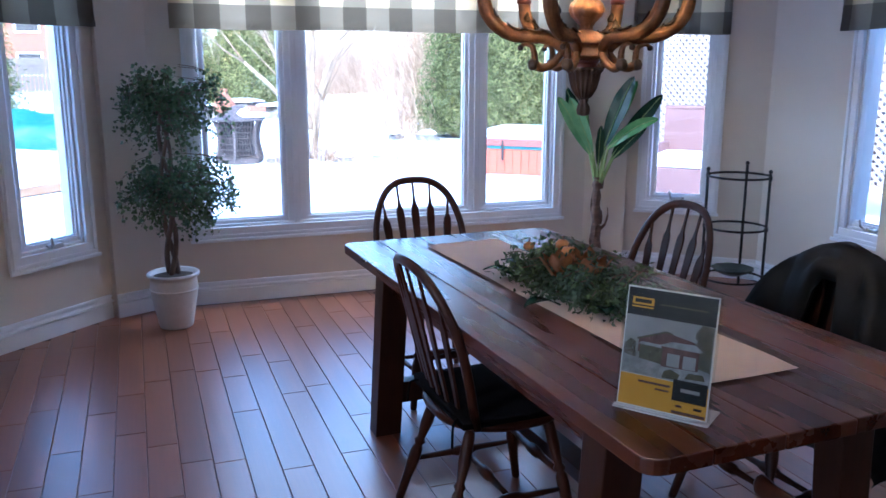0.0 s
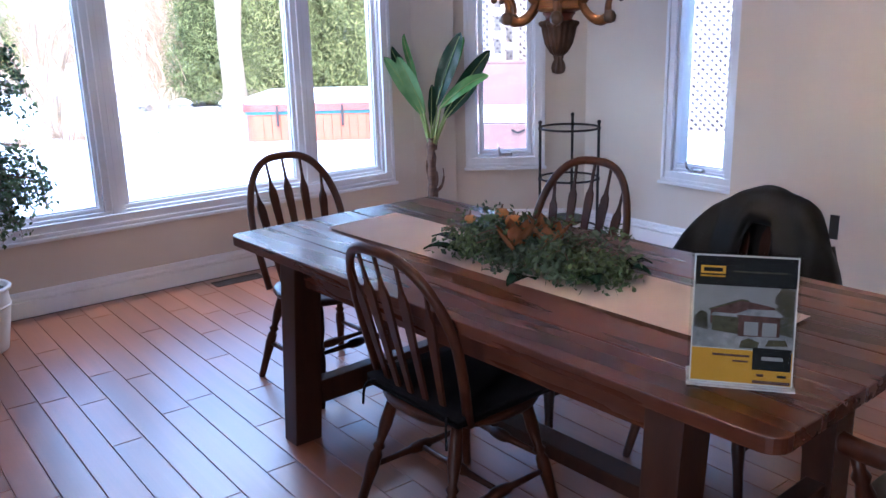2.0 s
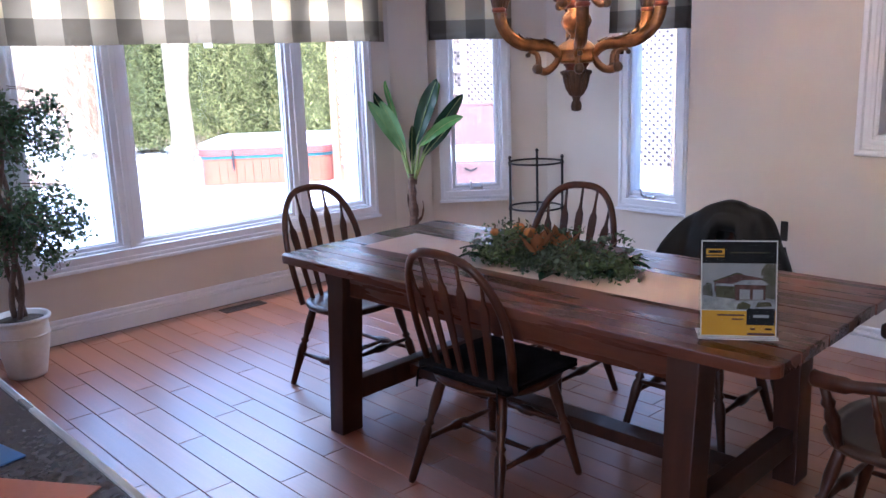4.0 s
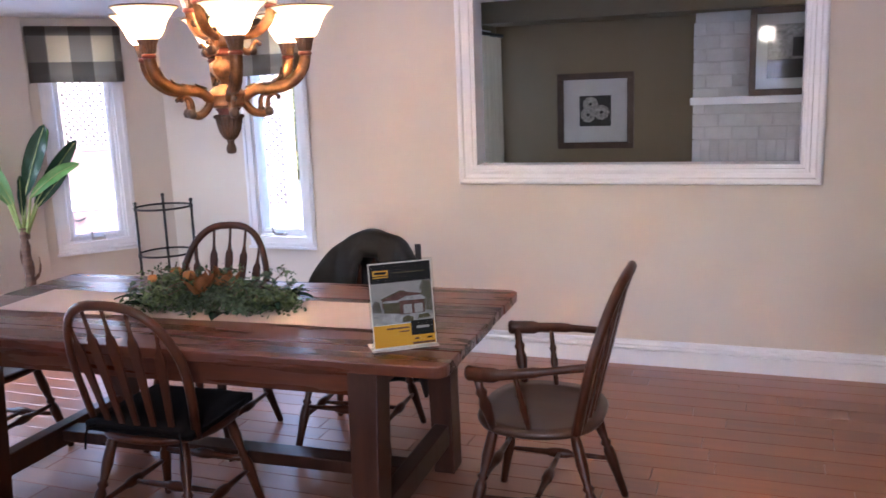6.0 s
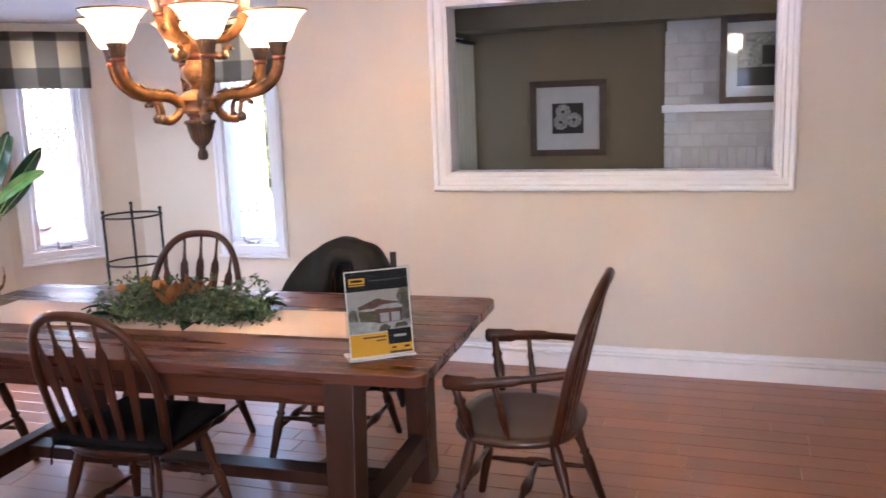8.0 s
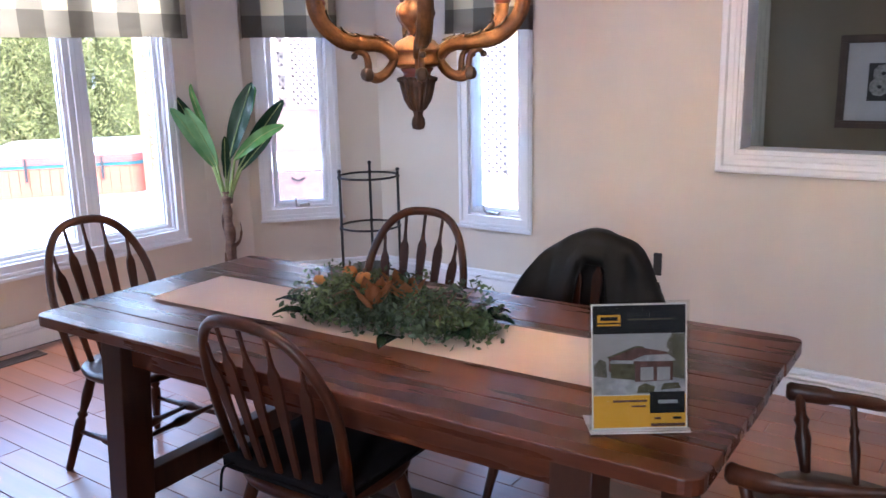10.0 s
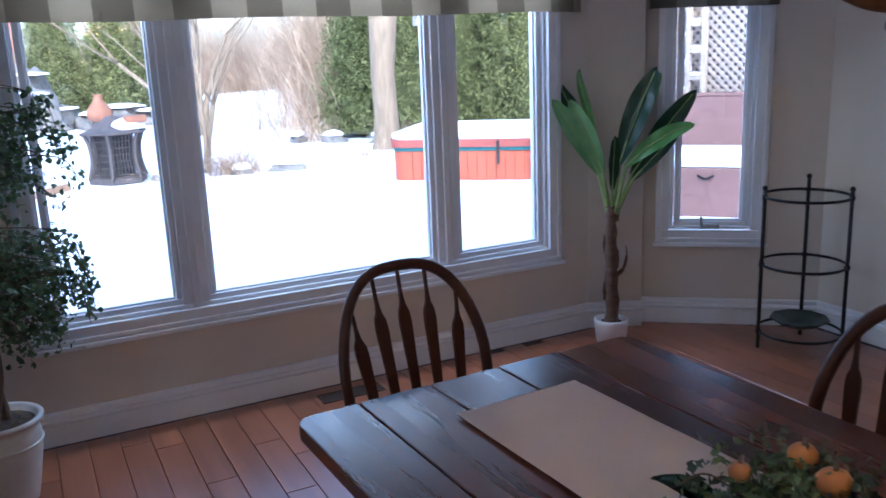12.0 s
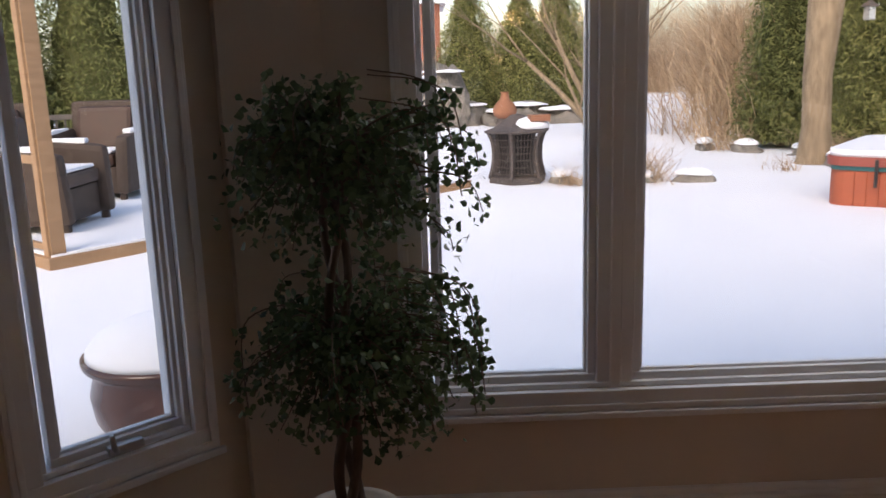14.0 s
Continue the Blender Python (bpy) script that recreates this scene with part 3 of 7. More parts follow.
def moulded_frame(name, s0, s1, z0, z1, w, label):
    """White picture-frame moulding round an opening: four mitred lengths with a stepped profile."""
    fr = thing(name, label, "trim", mE, kind="structure")
    prof = [(0.0, 0.0), (0.0, -0.014), (0.010, -0.017), (0.014, -0.024), (0.030, -0.025), (0.034, -0.018), (0.040, -0.017), (0.058, -0.021), (0.062, -0.029), (0.066, -0.036), (0.080, -0.038), (0.090, -0.034), (w, -0.024), (w, 0.0)]
    corners = [(s0, z0, -1, -1), (s1, z0, 1, -1), (s1, z1, 1, 1), (s0, z1, -1, 1)]
    for a, b in zip(corners, corners[1:] + corners[:1]):
        bm = bmesh.new()
        ends = [[bm.verts.new((c[0] + c[2] * d, y, c[1] + c[3] * d)) for d, y in prof] for c in (a, b)]
        for k in range(len(prof) - 1):
            bm.faces.new((ends[0][k], ends[0][k + 1], ends[1][k + 1], ends[1][k]))
        bmesh.ops.recalc_face_normals(bm, faces=bm.faces)
        part("moulding", bm, TRIM, fr)
    part("jamb", casing_frame(bmesh.new(), s0 - 0.001, s1 + 0.001, z0 - 0.001, z1 + 0.001, 0.012, -0.012, 0.15), TRIM, fr)
    return fr


moulded_frame("trim", OY0, OY1, OZ0, OZ1, 0.095, "white moulded frame round the pass-through opening")
dc = thing("door_casing", "white painted casing of the open doorway", "trim", mE, kind="structure")
part("casing_board", B(DOOR0 - 0.12, DOOR0 + 0.01, -0.02, 0.0, 0, 2.18, 0.004), TRIM, dc)
part("casing_bead", B(DOOR0 - 0.135, DOOR0 - 0.12, -0.032, 0.0, 0, 2.18, 0.004), TRIM, dc)
part("jamb_board", B(DOOR0 - 0.002, DOOR0 + 0.016, 0.0, 0.15, 0, 2.08, 0.002), TRIM, dc)
part("head_board", B(DOOR0 + 0.01, DOOR1, -0.02, 0.0, 2.06, 2.18, 0.004), TRIM, dc)

# south wall with the mirror, and plain walls that close the place
SY = -0.84
wall("wall_south", (2.70, SY), (-0.2, SY), "white wall behind the sideboard", thick=0.12, material=WALL_WHITE)
wall("wall_hall", (3.68, -2.2), (-0.2, -2.2), "pale hall wall")
wall("wall_back", (-0.2, -3.2), (-4.4, -3.2), "plain pale wall behind the kitchen", material=WALL_WHITE)
wall("wall_back_return", (-0.2, -2.2), (-0.2, -3.2), "plain pale wall")
# holes in these two unseen walls are added to let daylight in
wall("wall_west", (-4.4, -3.2), (-4.4, 3.4), "plain pale kitchen wall with an unseen wide opening added for daylight", holes=[(1.2, 3.8, 0.9, 2.1)])
wall("wall_kitchen_north", (-4.4, 3.4), (-0.72, 3.4), "plain pale kitchen wall with an unseen hole added for daylight", holes=[(0.8, 2.8, 0.95, 2.05)])
wall("wall_kitchen_return", (-0.72, 3.4), (-0.58, 3.0), "plain pale wall", thick=0.05)
for p0, p1, a, b, e0, e1 in ((PL1, PR0, 0, 0, 0, 0), (PL0, PL1, 0, 0, 0.0, 0.004), (PR0, PR1, 0, 0, 0.004, 0.0), (DR0, DR1, 0, 0, 0.03, 0), (DL0, DL1, 0, 0, 0, 0.03), (DR1, ER1, 0, 0, 0, 0), (ER1, OW0, 0, 0, 0, 0), (WL, DL0, 0, 0, 0, 0)):
    baseboard(p0, p1, e0, e1)
baseboard(OW0, (3.68, -0.842))
baseboard((2.70, SY), (-0.2, SY))

# ceilings
bm = bmesh.new()
pts = [(-0.72, 2.86), (-0.72, 4.68), (0.10, 5.34), (0.46, 5.42), (3.44, 5.42), (3.80, 5.34), (4.62, 4.68), (4.62, 2.86)]
lo = [bm.verts.new((x, y, BAY_Z)) for x, y in pts]
hi = [bm.verts.new((x, y, BAY_Z + 0.35)) for x, y in pts]
bm.faces.new(list(lo))
bm.faces.new(list(reversed(hi)))
for i in range(len(pts)):
    j = (i + 1) % len(pts)
    bm.faces.new((lo[j], lo[i], hi[i], hi[j]))
bmesh.ops.recalc_face_normals(bm, faces=bm.faces)
solid("ceiling_bay", bm, CEIL, "low white ceiling over the bay", "ceiling", kind="structure")
solid("ceiling", B(-4.6, 3.81, -3.4, 2.855, CEIL_Z, CEIL_Z + 0.1), CEIL, "white painted room ceiling", "ceiling", kind="structure")
solid("ceiling_kitchen", B(-4.6, -0.73, 2.86, 3.6, CEIL_Z, CEIL_Z + 0.1), CEIL, "white painted kitchen ceiling", "ceiling", kind="structure")
# white cornice strip above the big window shade
solid("trim_cornice", B(0.50, 3.40, 5.16, 5.262, 2.115, 2.165, 0.004), TRIM, "white head board over the bay window", "trim", kind="structure")

# subfloor under the planks
bm = bmesh.new()
outline = [(-4.45, -3.25), (-0.1, -3.25), (-0.1, -2.55), (6.55, -2.55), (6.55, 2.98), (4.5, 2.98), (4.5, 4.62), (3.78, 5.2), (3.45, 5.3), (0.45, 5.3), (0.12, 5.2), (-0.6, 4.62), (-0.6, 3.42), (-4.45, 3.42)]
lo = [bm.verts.new((px, py, -0.12)) for px, py in outline]
hi = [bm.verts.new((px, py, -0.012)) for px, py in outline]
bm.faces.new(list(reversed(lo)))
bm.faces.new(hi)
for i in range(len(outline)):
    j = (i + 1) % len(outline)
    bm.faces.new((lo[i], lo[j], hi[j], hi[i]))
solid("floor", bm, FLOORGAP, "dark brown hardwood plank floor", "floor", kind="structure")

# ---------------- living room behind the opening ----------------
LX = 6.5
solid("wall_living_far", B(LX, LX + 0.1, -2.6, 3.0, 0, CEIL_Z), WALL_OLIVE, "olive painted living room wall", "wall", kind="structure")
solid("wall_living_south", B(3.81, LX, -2.6, -2.5, 0, CEIL_Z), WALL_OLIVE, "olive painted living room wall", "wall", kind="structure")
bm = bmesh.new()
box(bm, 3.82, 4.95, 2.52, 2.58, 0, CEIL_Z)
box(bm, 4.95, 6.35, 2.52, 2.58, 0, 0.35)
box(bm, 4.95, 6.35, 2.52, 2.58, 2.05, CEIL_Z)
box(bm, 6.35, LX, 2.52, 2.58, 0, CEIL_Z)
solid("wall_living_north", bm, WALL_OLIVE, "olive painted living room wall with a window", "wall", kind="structure")
lw = thing("window_5", "white framed living room window behind the curtain", "window", kind="structure")
part("window_frame", casing_frame(bmesh.new(), 0, 1.40, 0.35, 2.05, 0.06, 0.0, 0.05), VINYL, lw, m=Matrix.Translation((4.95, 2.525, 0)))
_p = part("pane", B(5.01, 6.29, 2.545, 2.549, 0.41, 1.99), PANE, lw)
_p.visible_shadow = False
solid("ceiling_living", B(3.81, LX + 0.1, -2.6, 2.86, CEIL_Z, CEIL_Z + 0.08), CEIL, "white living room ceiling", "ceiling", kind="structure")
solid("beam_living", B(6.05, LX, -2.5, 2.52, 2.09, CEIL_Z), WALL_OLIVE, "olive painted boxed ceiling beam", "beam", kind="structure")

# curtain in soft pleats, hung from a dark rod
cur = thing("curtain", "cream full-length curtain hanging in pleats", "curtain")
bm = bmesh.new()
rows = []
for i in range(61):
    u = i / 60
    x, y = 5.77 + 0.50 * u, 2.42 + 0.035 * math.sin(u * 46) + 0.01 * math.sin(u * 17)
    rows.append((bm.verts.new((x, y, 0.03)), bm.verts.new((x, y * 0.6 + 2.42 * 0.4, 1.98))))
for a, b in zip(rows, rows[1:]):
    bm.faces.new((a[0], b[0], b[1], a[1]))
bmesh.ops.solidify(bm, geom=bm.faces[:], thickness=0.006)
part("drape", bm, CURTAIN, cur, smooth=True)
part("rod", tube(bmesh.new(), [(4.75, 2.42, 2.0), (6.34, 2.42, 2.0)], 0.014, 10), IRON, cur, "dark curtain rod", True)
for x in (4.9, 6.31):
    part("bracket", tube(bmesh.new(), [(x, 2.42, 2.0), (x, 2.52, 2.0)], 0.01, 8), IRON, cur)


def picture(name, label, w, h, fw, mat, m, blobs=True):
    """A framed print facing local -y, centre at the origin."""
    p = thing(name, label, "picture", m)
    part("frame", casing_frame(bmesh.new(), -w / 2, w / 2, -h / 2, h / 2, fw, -0.03, 0.0), PICFRAME, p)
    part("frame_lip", casing_frame(bmesh.new(), -w / 2 + fw * 0.8, w / 2 - fw * 0.8, -h / 2 + fw * 0.8, h / 2 - fw * 0.8, fw * 0.3, -0.036, -0.006), PICFRAME, p)
    part("mat_board", B(-w / 2 + fw, w / 2 - fw, -0.012, -0.004, -h / 2 + fw, h / 2 - fw), MAT, p, "pale mat board")
    a, b = w / 2 - fw - mat, h / 2 - fw - mat
    pr = part("print", B(-a, a, -0.016, -0.012, -b, b), PRINT_D, p, "dark photograph of pale flowers")
    if blobs:
        rng = random.Random(5)
        for cx, cz in ((-0.3, 0.45), (0.4, -0.1), (-0.45, -0.25)):
            bm = bmesh.new()
            for k in range(9):
                t = 2 * math.pi * k / 9
                c = Vector((a * cx + 0.3 * a * math.cos(t), -0.017, b * cz + 0.3 * b * math.sin(t)))
                bmesh.ops.create_circle(bm, cap_ends=True, segments=10, radius=a * 0.2, matrix=Matrix.Translation(c + Vector((0, -0.0004 * k, 0))) @ Matrix.Rotation(radians(90), 4, 'X'))
            part("flower", bm, PRINT_L, pr)
    else:
        part("pale_field", B(-a, a, -0.018, -0.016, -b * 0.3, b), PRINT_L, pr)
        part("dark_field", B(-a * 0.1, a * 0.5, -0.02, -0.018, -b * 0.2, b * 0.5), PRINT_D, pr)
    return p


picture("framed_print", "square dark-framed flower photograph with wide pale mat", 0.664, 0.652, 0.05, 0.145, pose(LX - 0.005, 1.632, 1.328, 0, 0, -90))
mantel_pic = picture("framed_print", "dark-framed photograph leaning on the white mantel", 0.66, 0.665, 0.045, 0.085, pose(6.19, 0.045, 1.421 + 0.3325, 0.5, 0, -90), False)
part("glass", B(-0.285, 0.285, -0.0285, -0.0265, -0.2875, 0.2875), PIC_GLASS, mantel_pic, "clear picture glass").visible_shadow = False
picture("framed_print", "small framed print on the olive wall", 0.62, 0.5, 0.05, 0.1, pose(LX - 0.005, -2.0, 1.40, 0, 0, -90), False)

# white painted brick fireplace: courses of bricks over a mortar core
fp = thing("fireplace", "white painted brick fireplace with a mantel shelf", "fireplace", Matrix.Translation((6.28, 0, 0)))
FY0, FY1 = -1.35, 0.80
part("core", B(0.012, 0.22, FY0, FY1 - 0.012, 0, 2.085), MORTAR, fp)
part("mantel", B(-0.11, 0.012, FY0 - 0.04, FY1 + 0.015, 1.361, 1.42, 0.004), TRIM, fp, "white mantel shelf")
brick = mesh_from(B(0, 0.02, -0.099, 0.099, 0.0, 0.097, 0.004), "brick")
halfb = mesh_from(B(0, 0.02, -0.047, 0.047, 0.0, 0.097, 0.004), "brick")
sold = mesh_from(B(0, 0.02, -0.031, 0.031, 0.0, 0.2, 0.004), "brick")
z, row = 0.873, 0
while z < 1.98:
    if abs(z - 0.873) < 1e-6:
        y = FY1 - 0.031
        while y > -0.3:
            part("brick", sold, BRICKW, fp, m=Matrix.Translation((0, y, z)))
            y -= 0.072
        z += 0.21
        continue
    y = FY1 - (0.098 if row % 2 else 0.047)
    if row % 2 == 0:
        part("brick", halfb, BRICKW, fp, m=Matrix.Translation((0, y, z)))
        y -= 0.155
    else:
        part("brick", brick, BRICKW, fp, m=Matrix.Translation((0, y, z)))
        y -= 0.207
    while y > -0.35:
        if not (1.30 < z + 0.05 < 1.45):
            part("brick", brick, BRICKW, fp, m=Matrix.Translation((0, y, z)))
        y -= 0.207
    z += 0.103
    row += 1

# ---------------- window shades ----------------
def shade(p0, p1, s0, s1, label):
    """A flat fabric valance with soft ripples, folded hem and a board behind its top."""
    m, _ = wall_frame(p0, p1)
    sh = thing("window_shade", label, "window shade", m @ Matrix.Translation((0, 0, 1.712)), group="window shades")
    bm = bmesh.new()
    n = max(12, int((s1 - s0) * 40))
    cols = []
    rng = random.Random(3)
    ph = rng.random() * 6
    for i in range(n + 1):
        s = s0 + (s1 - s0) * i / n
        col = []
        for k in range(7):
            z = 0.395 * k / 6
            fold = (1 - k / 6)
            y = -0.085 - 0.010 * math.sin(s * 7.3 + ph) * fold - 0.006 * math.sin(s * 19 + ph) * fold - (0.006 if k == 0 else 0)
            col.append(bm.verts.new((s, y, z + 0.004 * math.sin(s * 5.1 + ph) * fold)))
        cols.append(col)
    for a, b in zip(cols, cols[1:]):
        for k in range(6):
            bm.faces.new((a[k], b[k], b[k + 1], a[k + 1]))
    bmesh.ops.solidify(bm, geom=bm.faces[:], thickness=0.005)
    part("fabric", bm, CHECK, sh, smooth=True)
    part("head_rail", B(s0, s1, -0.078, -0.034, 0.35, 0.392, 0.003), TRIM, sh)
    for s in (s0, s1):
        part("side_return", B(s - 0.002, s + 0.002, -0.083, -0.036, 0.0, 0.39), CHECK, sh)
    return sh


shade(PL1, PR0, 0.60 - nx, 3.33 - nx, "wide grey and cream buffalo check window shade")
shade(DR0, DR1, 0.0, 0.63, "narrow grey and cream buffalo check window shade")
shade(DL0, DL1, DLL - 0.63, DLL - 0.0, "narrow grey and cream buffalo check window shade")
shade(DR1, ER1, 0.66, 1.28, "narrow grey and cream buffalo check window shade")

# ---------------- dining table ----------------
TB = pose(1.706, 2.256, 0, 0, 0, 2.4)
TW, TL, TZ = 0.492, 1.102, 0.76
table = thing("dining_table", "long dark reddish-brown plank dining table with trestle legs", "table", TB)
edges = [-TW, -0.33, -0.14, 0.06, 0.245, TW]
rng = random.Random(11)
for i, (a, b) in enumerate(zip(edges, edges[1:])):
    bm = bmesh.new()
    y0, y1 = -TL + rng.uniform(0, 0.006), TL - rng.uniform(0, 0.006)
    box(bm, a + 0.0015, b - 0.0015, y0, y1, TZ - 0.038, TZ - rng.uniform(0, 0.0015))
    if i in (0, 4):
        out = a + 0.0015 if i == 0 else b - 0.0015
        es = [e for e in bm.edges if all(abs(v.co.x - out) < 1e-5 for v in e.verts) and abs(e.verts[0].co.y - e.verts[1].co.y) < 1e-5]
        bmesh.ops.bevel(bm, geom=es, offset=0.045, segments=5, profile=0.5, affect='EDGES')
    es = [e for e in bm.edges if e.calc_face_angle(0) > 0.6]
    bmesh.ops.bevel(bm, geom=es, offset=0.004, segments=2, profile=0.6, affect='EDGES')
    part("tabletop_board", bm, TABLE, table)
LXI, LYI = 0.36, 0.80
for sx in (-1, 1):
    part("apron", B(sx * (LXI + 0.005) - 0.016, sx * (LXI + 0.005) + 0.016, -LYI, LYI, TZ - 0.155, TZ - 0.039, 0.003), TABLE, table, "reddish-brown side apron")
    for sy in (-1, 1):
        bm = bmesh.new()
        box(bm, -0.055, 0.055, -0.05, 0.05, 0, TZ - 0.04, 0.004)
        for v in bm.verts:
            k = v.co.z / TZ
            v.co.x += sx * (0.045 * (1 - k))
            v.co.y *= 0.85 + 0.2 * k
            v.co.x *= 1.0
        bmesh.ops.translate(bm, verts=bm.verts, vec=(sx * LXI, sy * LYI, 0))
        part("leg", bm, TABLE_LEG, table)
for sy in (-1, 1):
    part("cross_bar", B(-LXI + 0.02, LXI - 0.02, sy * LYI - 0.03, sy * LYI + 0.03, 0.13, 0.22, 0.004), TABLE_LEG, table)
    part("end_apron", B(-LXI + 0.05, LXI - 0.05, sy * LYI - 0.014, sy * LYI + 0.014, TZ - 0.155, TZ - 0.039, 0.003), TABLE_LEG, table)
part("long_stretcher", B(-0.045, 0.045, -LYI + 0.03, LYI - 0.03, 0.155, 0.205, 0.004), TABLE_LEG, table)

# ---------------- windsor chairs ----------------
def windsor(label, cushion=False, arms=False, seat_mat=None, low=0.53):
    """Hoop-back chair with five arrow slats; faces local -y, the origin on the floor under the seat."""
    ch = thing("windsor_armchair" if arms else "windsor_chair", label, "chair", group="" if arms else "windsor chairs")
    sw, sd, sz = (0.26, 0.225, 0.44) if arms else (0.235, 0.215, 0.44)
    # saddle seat
    bm = bmesh.new()
    rings = []
    for k, (s, z) in enumerate(((0.80, -0.036), (0.97, -0.026), (1.0, -0.010), (0.97, 0.0), (0.8, -0.004), (0.5, -0.012), (0.2, -0.013))):
        ring = []
        for i in range(32):
            a = 2 * math.pi * i / 32
            c, sn = math.cos(a), math.sin(a)
            x = math.copysign(abs(c) ** 0.75, c) * sw * (1.0 - 0.10 * max(0, sn))
            y = math.copysign(abs(sn) ** 0.75, sn) * sd
            ring.append(bm.verts.new((x * s, y * s, sz + z)))
        rings.append(ring)
    for a, b in zip(rings, rings[1:]):
        for i in range(32):
            j = (i + 1) % 32
            bm.faces.new((a[i], a[j], b[j], b[i]))
    bm.faces.new(list(reversed(rings[0])))
    bm.faces.new(rings[-1])
    part("seat", bm, seat_mat or CHAIR, ch, smooth=True)
    legspec = [(0, 0.013), (0.03, 0.015), (0.25, 0.017), (0.42, 0.022), (0.5, 0.02), (0.54, 0.013), (0.57, 0.021), (0.60, 0.013), (0.75, 0.021), (0.92, 0.019), (1, 0.015)]
    feet = {}
    for sx in (-1, 1):
        for sy in (-1, 1):
            top = (sx * sw * 0.62, sy * sd * 0.62, sz - 0.03)
            foot = (sx * sw * 0.93, sy * (sd * 1.0 + (0.035 if sy > 0 else 0.0)), 0)
            feet[sx, sy] = (Vector(top), Vector(foot))
            part("leg", turned(bmesh.new(), foot, top, legspec), CHAIR, ch, smooth=True)
    sspec = [(0, 0.008), (0.2, 0.01), (0.38, 0.012), (0.42, 0.018), (0.5, 0.02), (0.58, 0.018), (0.62, 0.012), (0.8, 0.01), (1, 0.008)]
    mids = {}
    for sx in (-1, 1):
        a = feet[sx, -1][1].lerp(feet[sx, -1][0], 0.40)
        b = feet[sx, 1][1].lerp(feet[sx, 1][0], 0.40)
        mids[sx] = a.lerp(b, 0.5)
        part("stretcher", turned(bmesh.new(), a, b, sspec), CHAIR, ch, smooth=True)
    part("stretcher", turned(bmesh.new(), mids[-1], mids[1], sspec), CHAIR, ch, smooth=True)
    a = feet[-1, -1][1].lerp(feet[-1, -1][0], 0.52)
    b = feet[1, -1][1].lerp(feet[1, -1][0], 0.52)
    part("stretcher", turned(bmesh.new(), a, b, sspec), CHAIR, ch, smooth=True)
    # bent hoop, leaning back
    H = low
    lean = 0.24 if arms else 0.25
    by = sd * 0.80

    def back(x, h):
        return Vector((x, by + lean * h + 0.10 * (x / sw) ** 2 * -0.4, sz - 0.01 + h))
    hw = 0.24
    pts = []
    for i in range(29):
        a = math.pi * i / 28
        c, s = math.cos(a), math.sin(a)
        x = -hw * math.copysign(abs(c) ** 0.72, c)
        h = H * abs(s) ** 0.62 if 0 < i < 28 else 0.0
        x *= 0.86 + 0.14 * min(1, h / (H * 0.55))
        pts.append(back(x, h))
    part("hoop", tube(bmesh.new(), pts, 0.0165 if arms else 0.0135, 8, 1.25), CHAIR, ch, smooth=True)
    for k in range(5):
        u = (k - 2) / 2
        x0, x1 = u * 0.125, u * 0.172
        top = H * (abs(1 - (abs(x1) / hw) ** (2 / 0.72)) ** (0.62 / 2)) - 0.004
        n = 14
        bm = bmesh.new()
        spec = [(0.0, 0.010), (0.12, 0.011), (0.35, 0.0135), (0.55, 0.0165), (0.70, 0.0195), (0.76, 0.017), (0.80, 0.008), (0.86, 0.0045), (1.0, 0.0045)]
        L, R = [], []
        secs = []
        for s, r in spec:
            p = back(x0 + (x1 - x0) * s, top * s)
            d = 0.0045
            secs.append([bm.verts.new(p + Vector(o)) for o in ((-r, -d, 0), (r, -d, 0), (r, d, 0), (-r, d, 0))])
        for q, w in zip(secs, secs[1:]):
            for i in range(4):
                j = (i + 1) % 4
                bm.faces.new((q[i], q[j], w[j], w[i]))
        bm.faces.new(list(reversed(secs[0])))
        bm.faces.new(secs[-1])
        part("arrow_slat", bm, CHAIR, ch)
    if arms:
        for sx in (-1, 1):
            p = spline([back(sx * 0.205, 0.235), (sx * 0.265, 0.03, sz + 0.212), (sx * 0.285, -0.10, sz + 0.200), (sx * 0.275, -0.20, sz + 0.198)], 6)
            arm = part("arm", tube(bmesh.new(), p, [0.014] * 6 + [0.019] * 6 + [0.026] * 5 + [0.028, 0.02], 10, 0.62), CHAIR, ch, "curved wooden arm rest", True)
            for y0, y1, r in ((-0.125, -0.165, 1.25), (0.0, -0.03, 0.8)):
                part("arm_post", turned(bmesh.new(), (sx * 0.225, y0, sz - 0.01), (sx * 0.277, y1, sz + 0.195), [(0, 0.011 * r), (0.2, 0.013 * r), (0.45, 0.018 * r), (0.6, 0.012 * r), (0.68, 0.017 * r), (0.75, 0.011 * r), (1, 0.011 * r)]), CHAIR, arm, smooth=True)
    if cushion:
        bm = bmesh.new()
        box(bm, -sw * 0.93, sw * 0.93, -sd * 0.97, sd * 0.88, sz - 0.002, sz + 0.05)
        bmesh.ops.subdivide_edges(bm, edges=bm.edges[:], cuts=5, use_grid_fill=True)
        for v in bm.verts:
            k = max(abs(v.co.x) / (sw * 0.93), abs(v.co.y) / (sd * 0.95))
            if v.co.z > sz + 0.02:
                v.co.z -= 0.022 * k ** 4 + 0.006 * noise.noise(v.co * 9)
            if k > 0.95:
                v.co.x *= 0.985
        cu = part("cushion", bm, BLACKCLOTH, ch, "flat black seat cushion", True)
        for sx in (-1, 1):
            part("cushion_tie", tube(bmesh.new(), spline([(sx * 0.16, sd * 0.8, sz + 0.02), (sx * 0.19, sd * 0.98, sz + 0.01), (sx * 0.2, sd * 1.02, sz - 0.06)]), 0.004, 6), BLACKCLOTH, cu)
    return ch


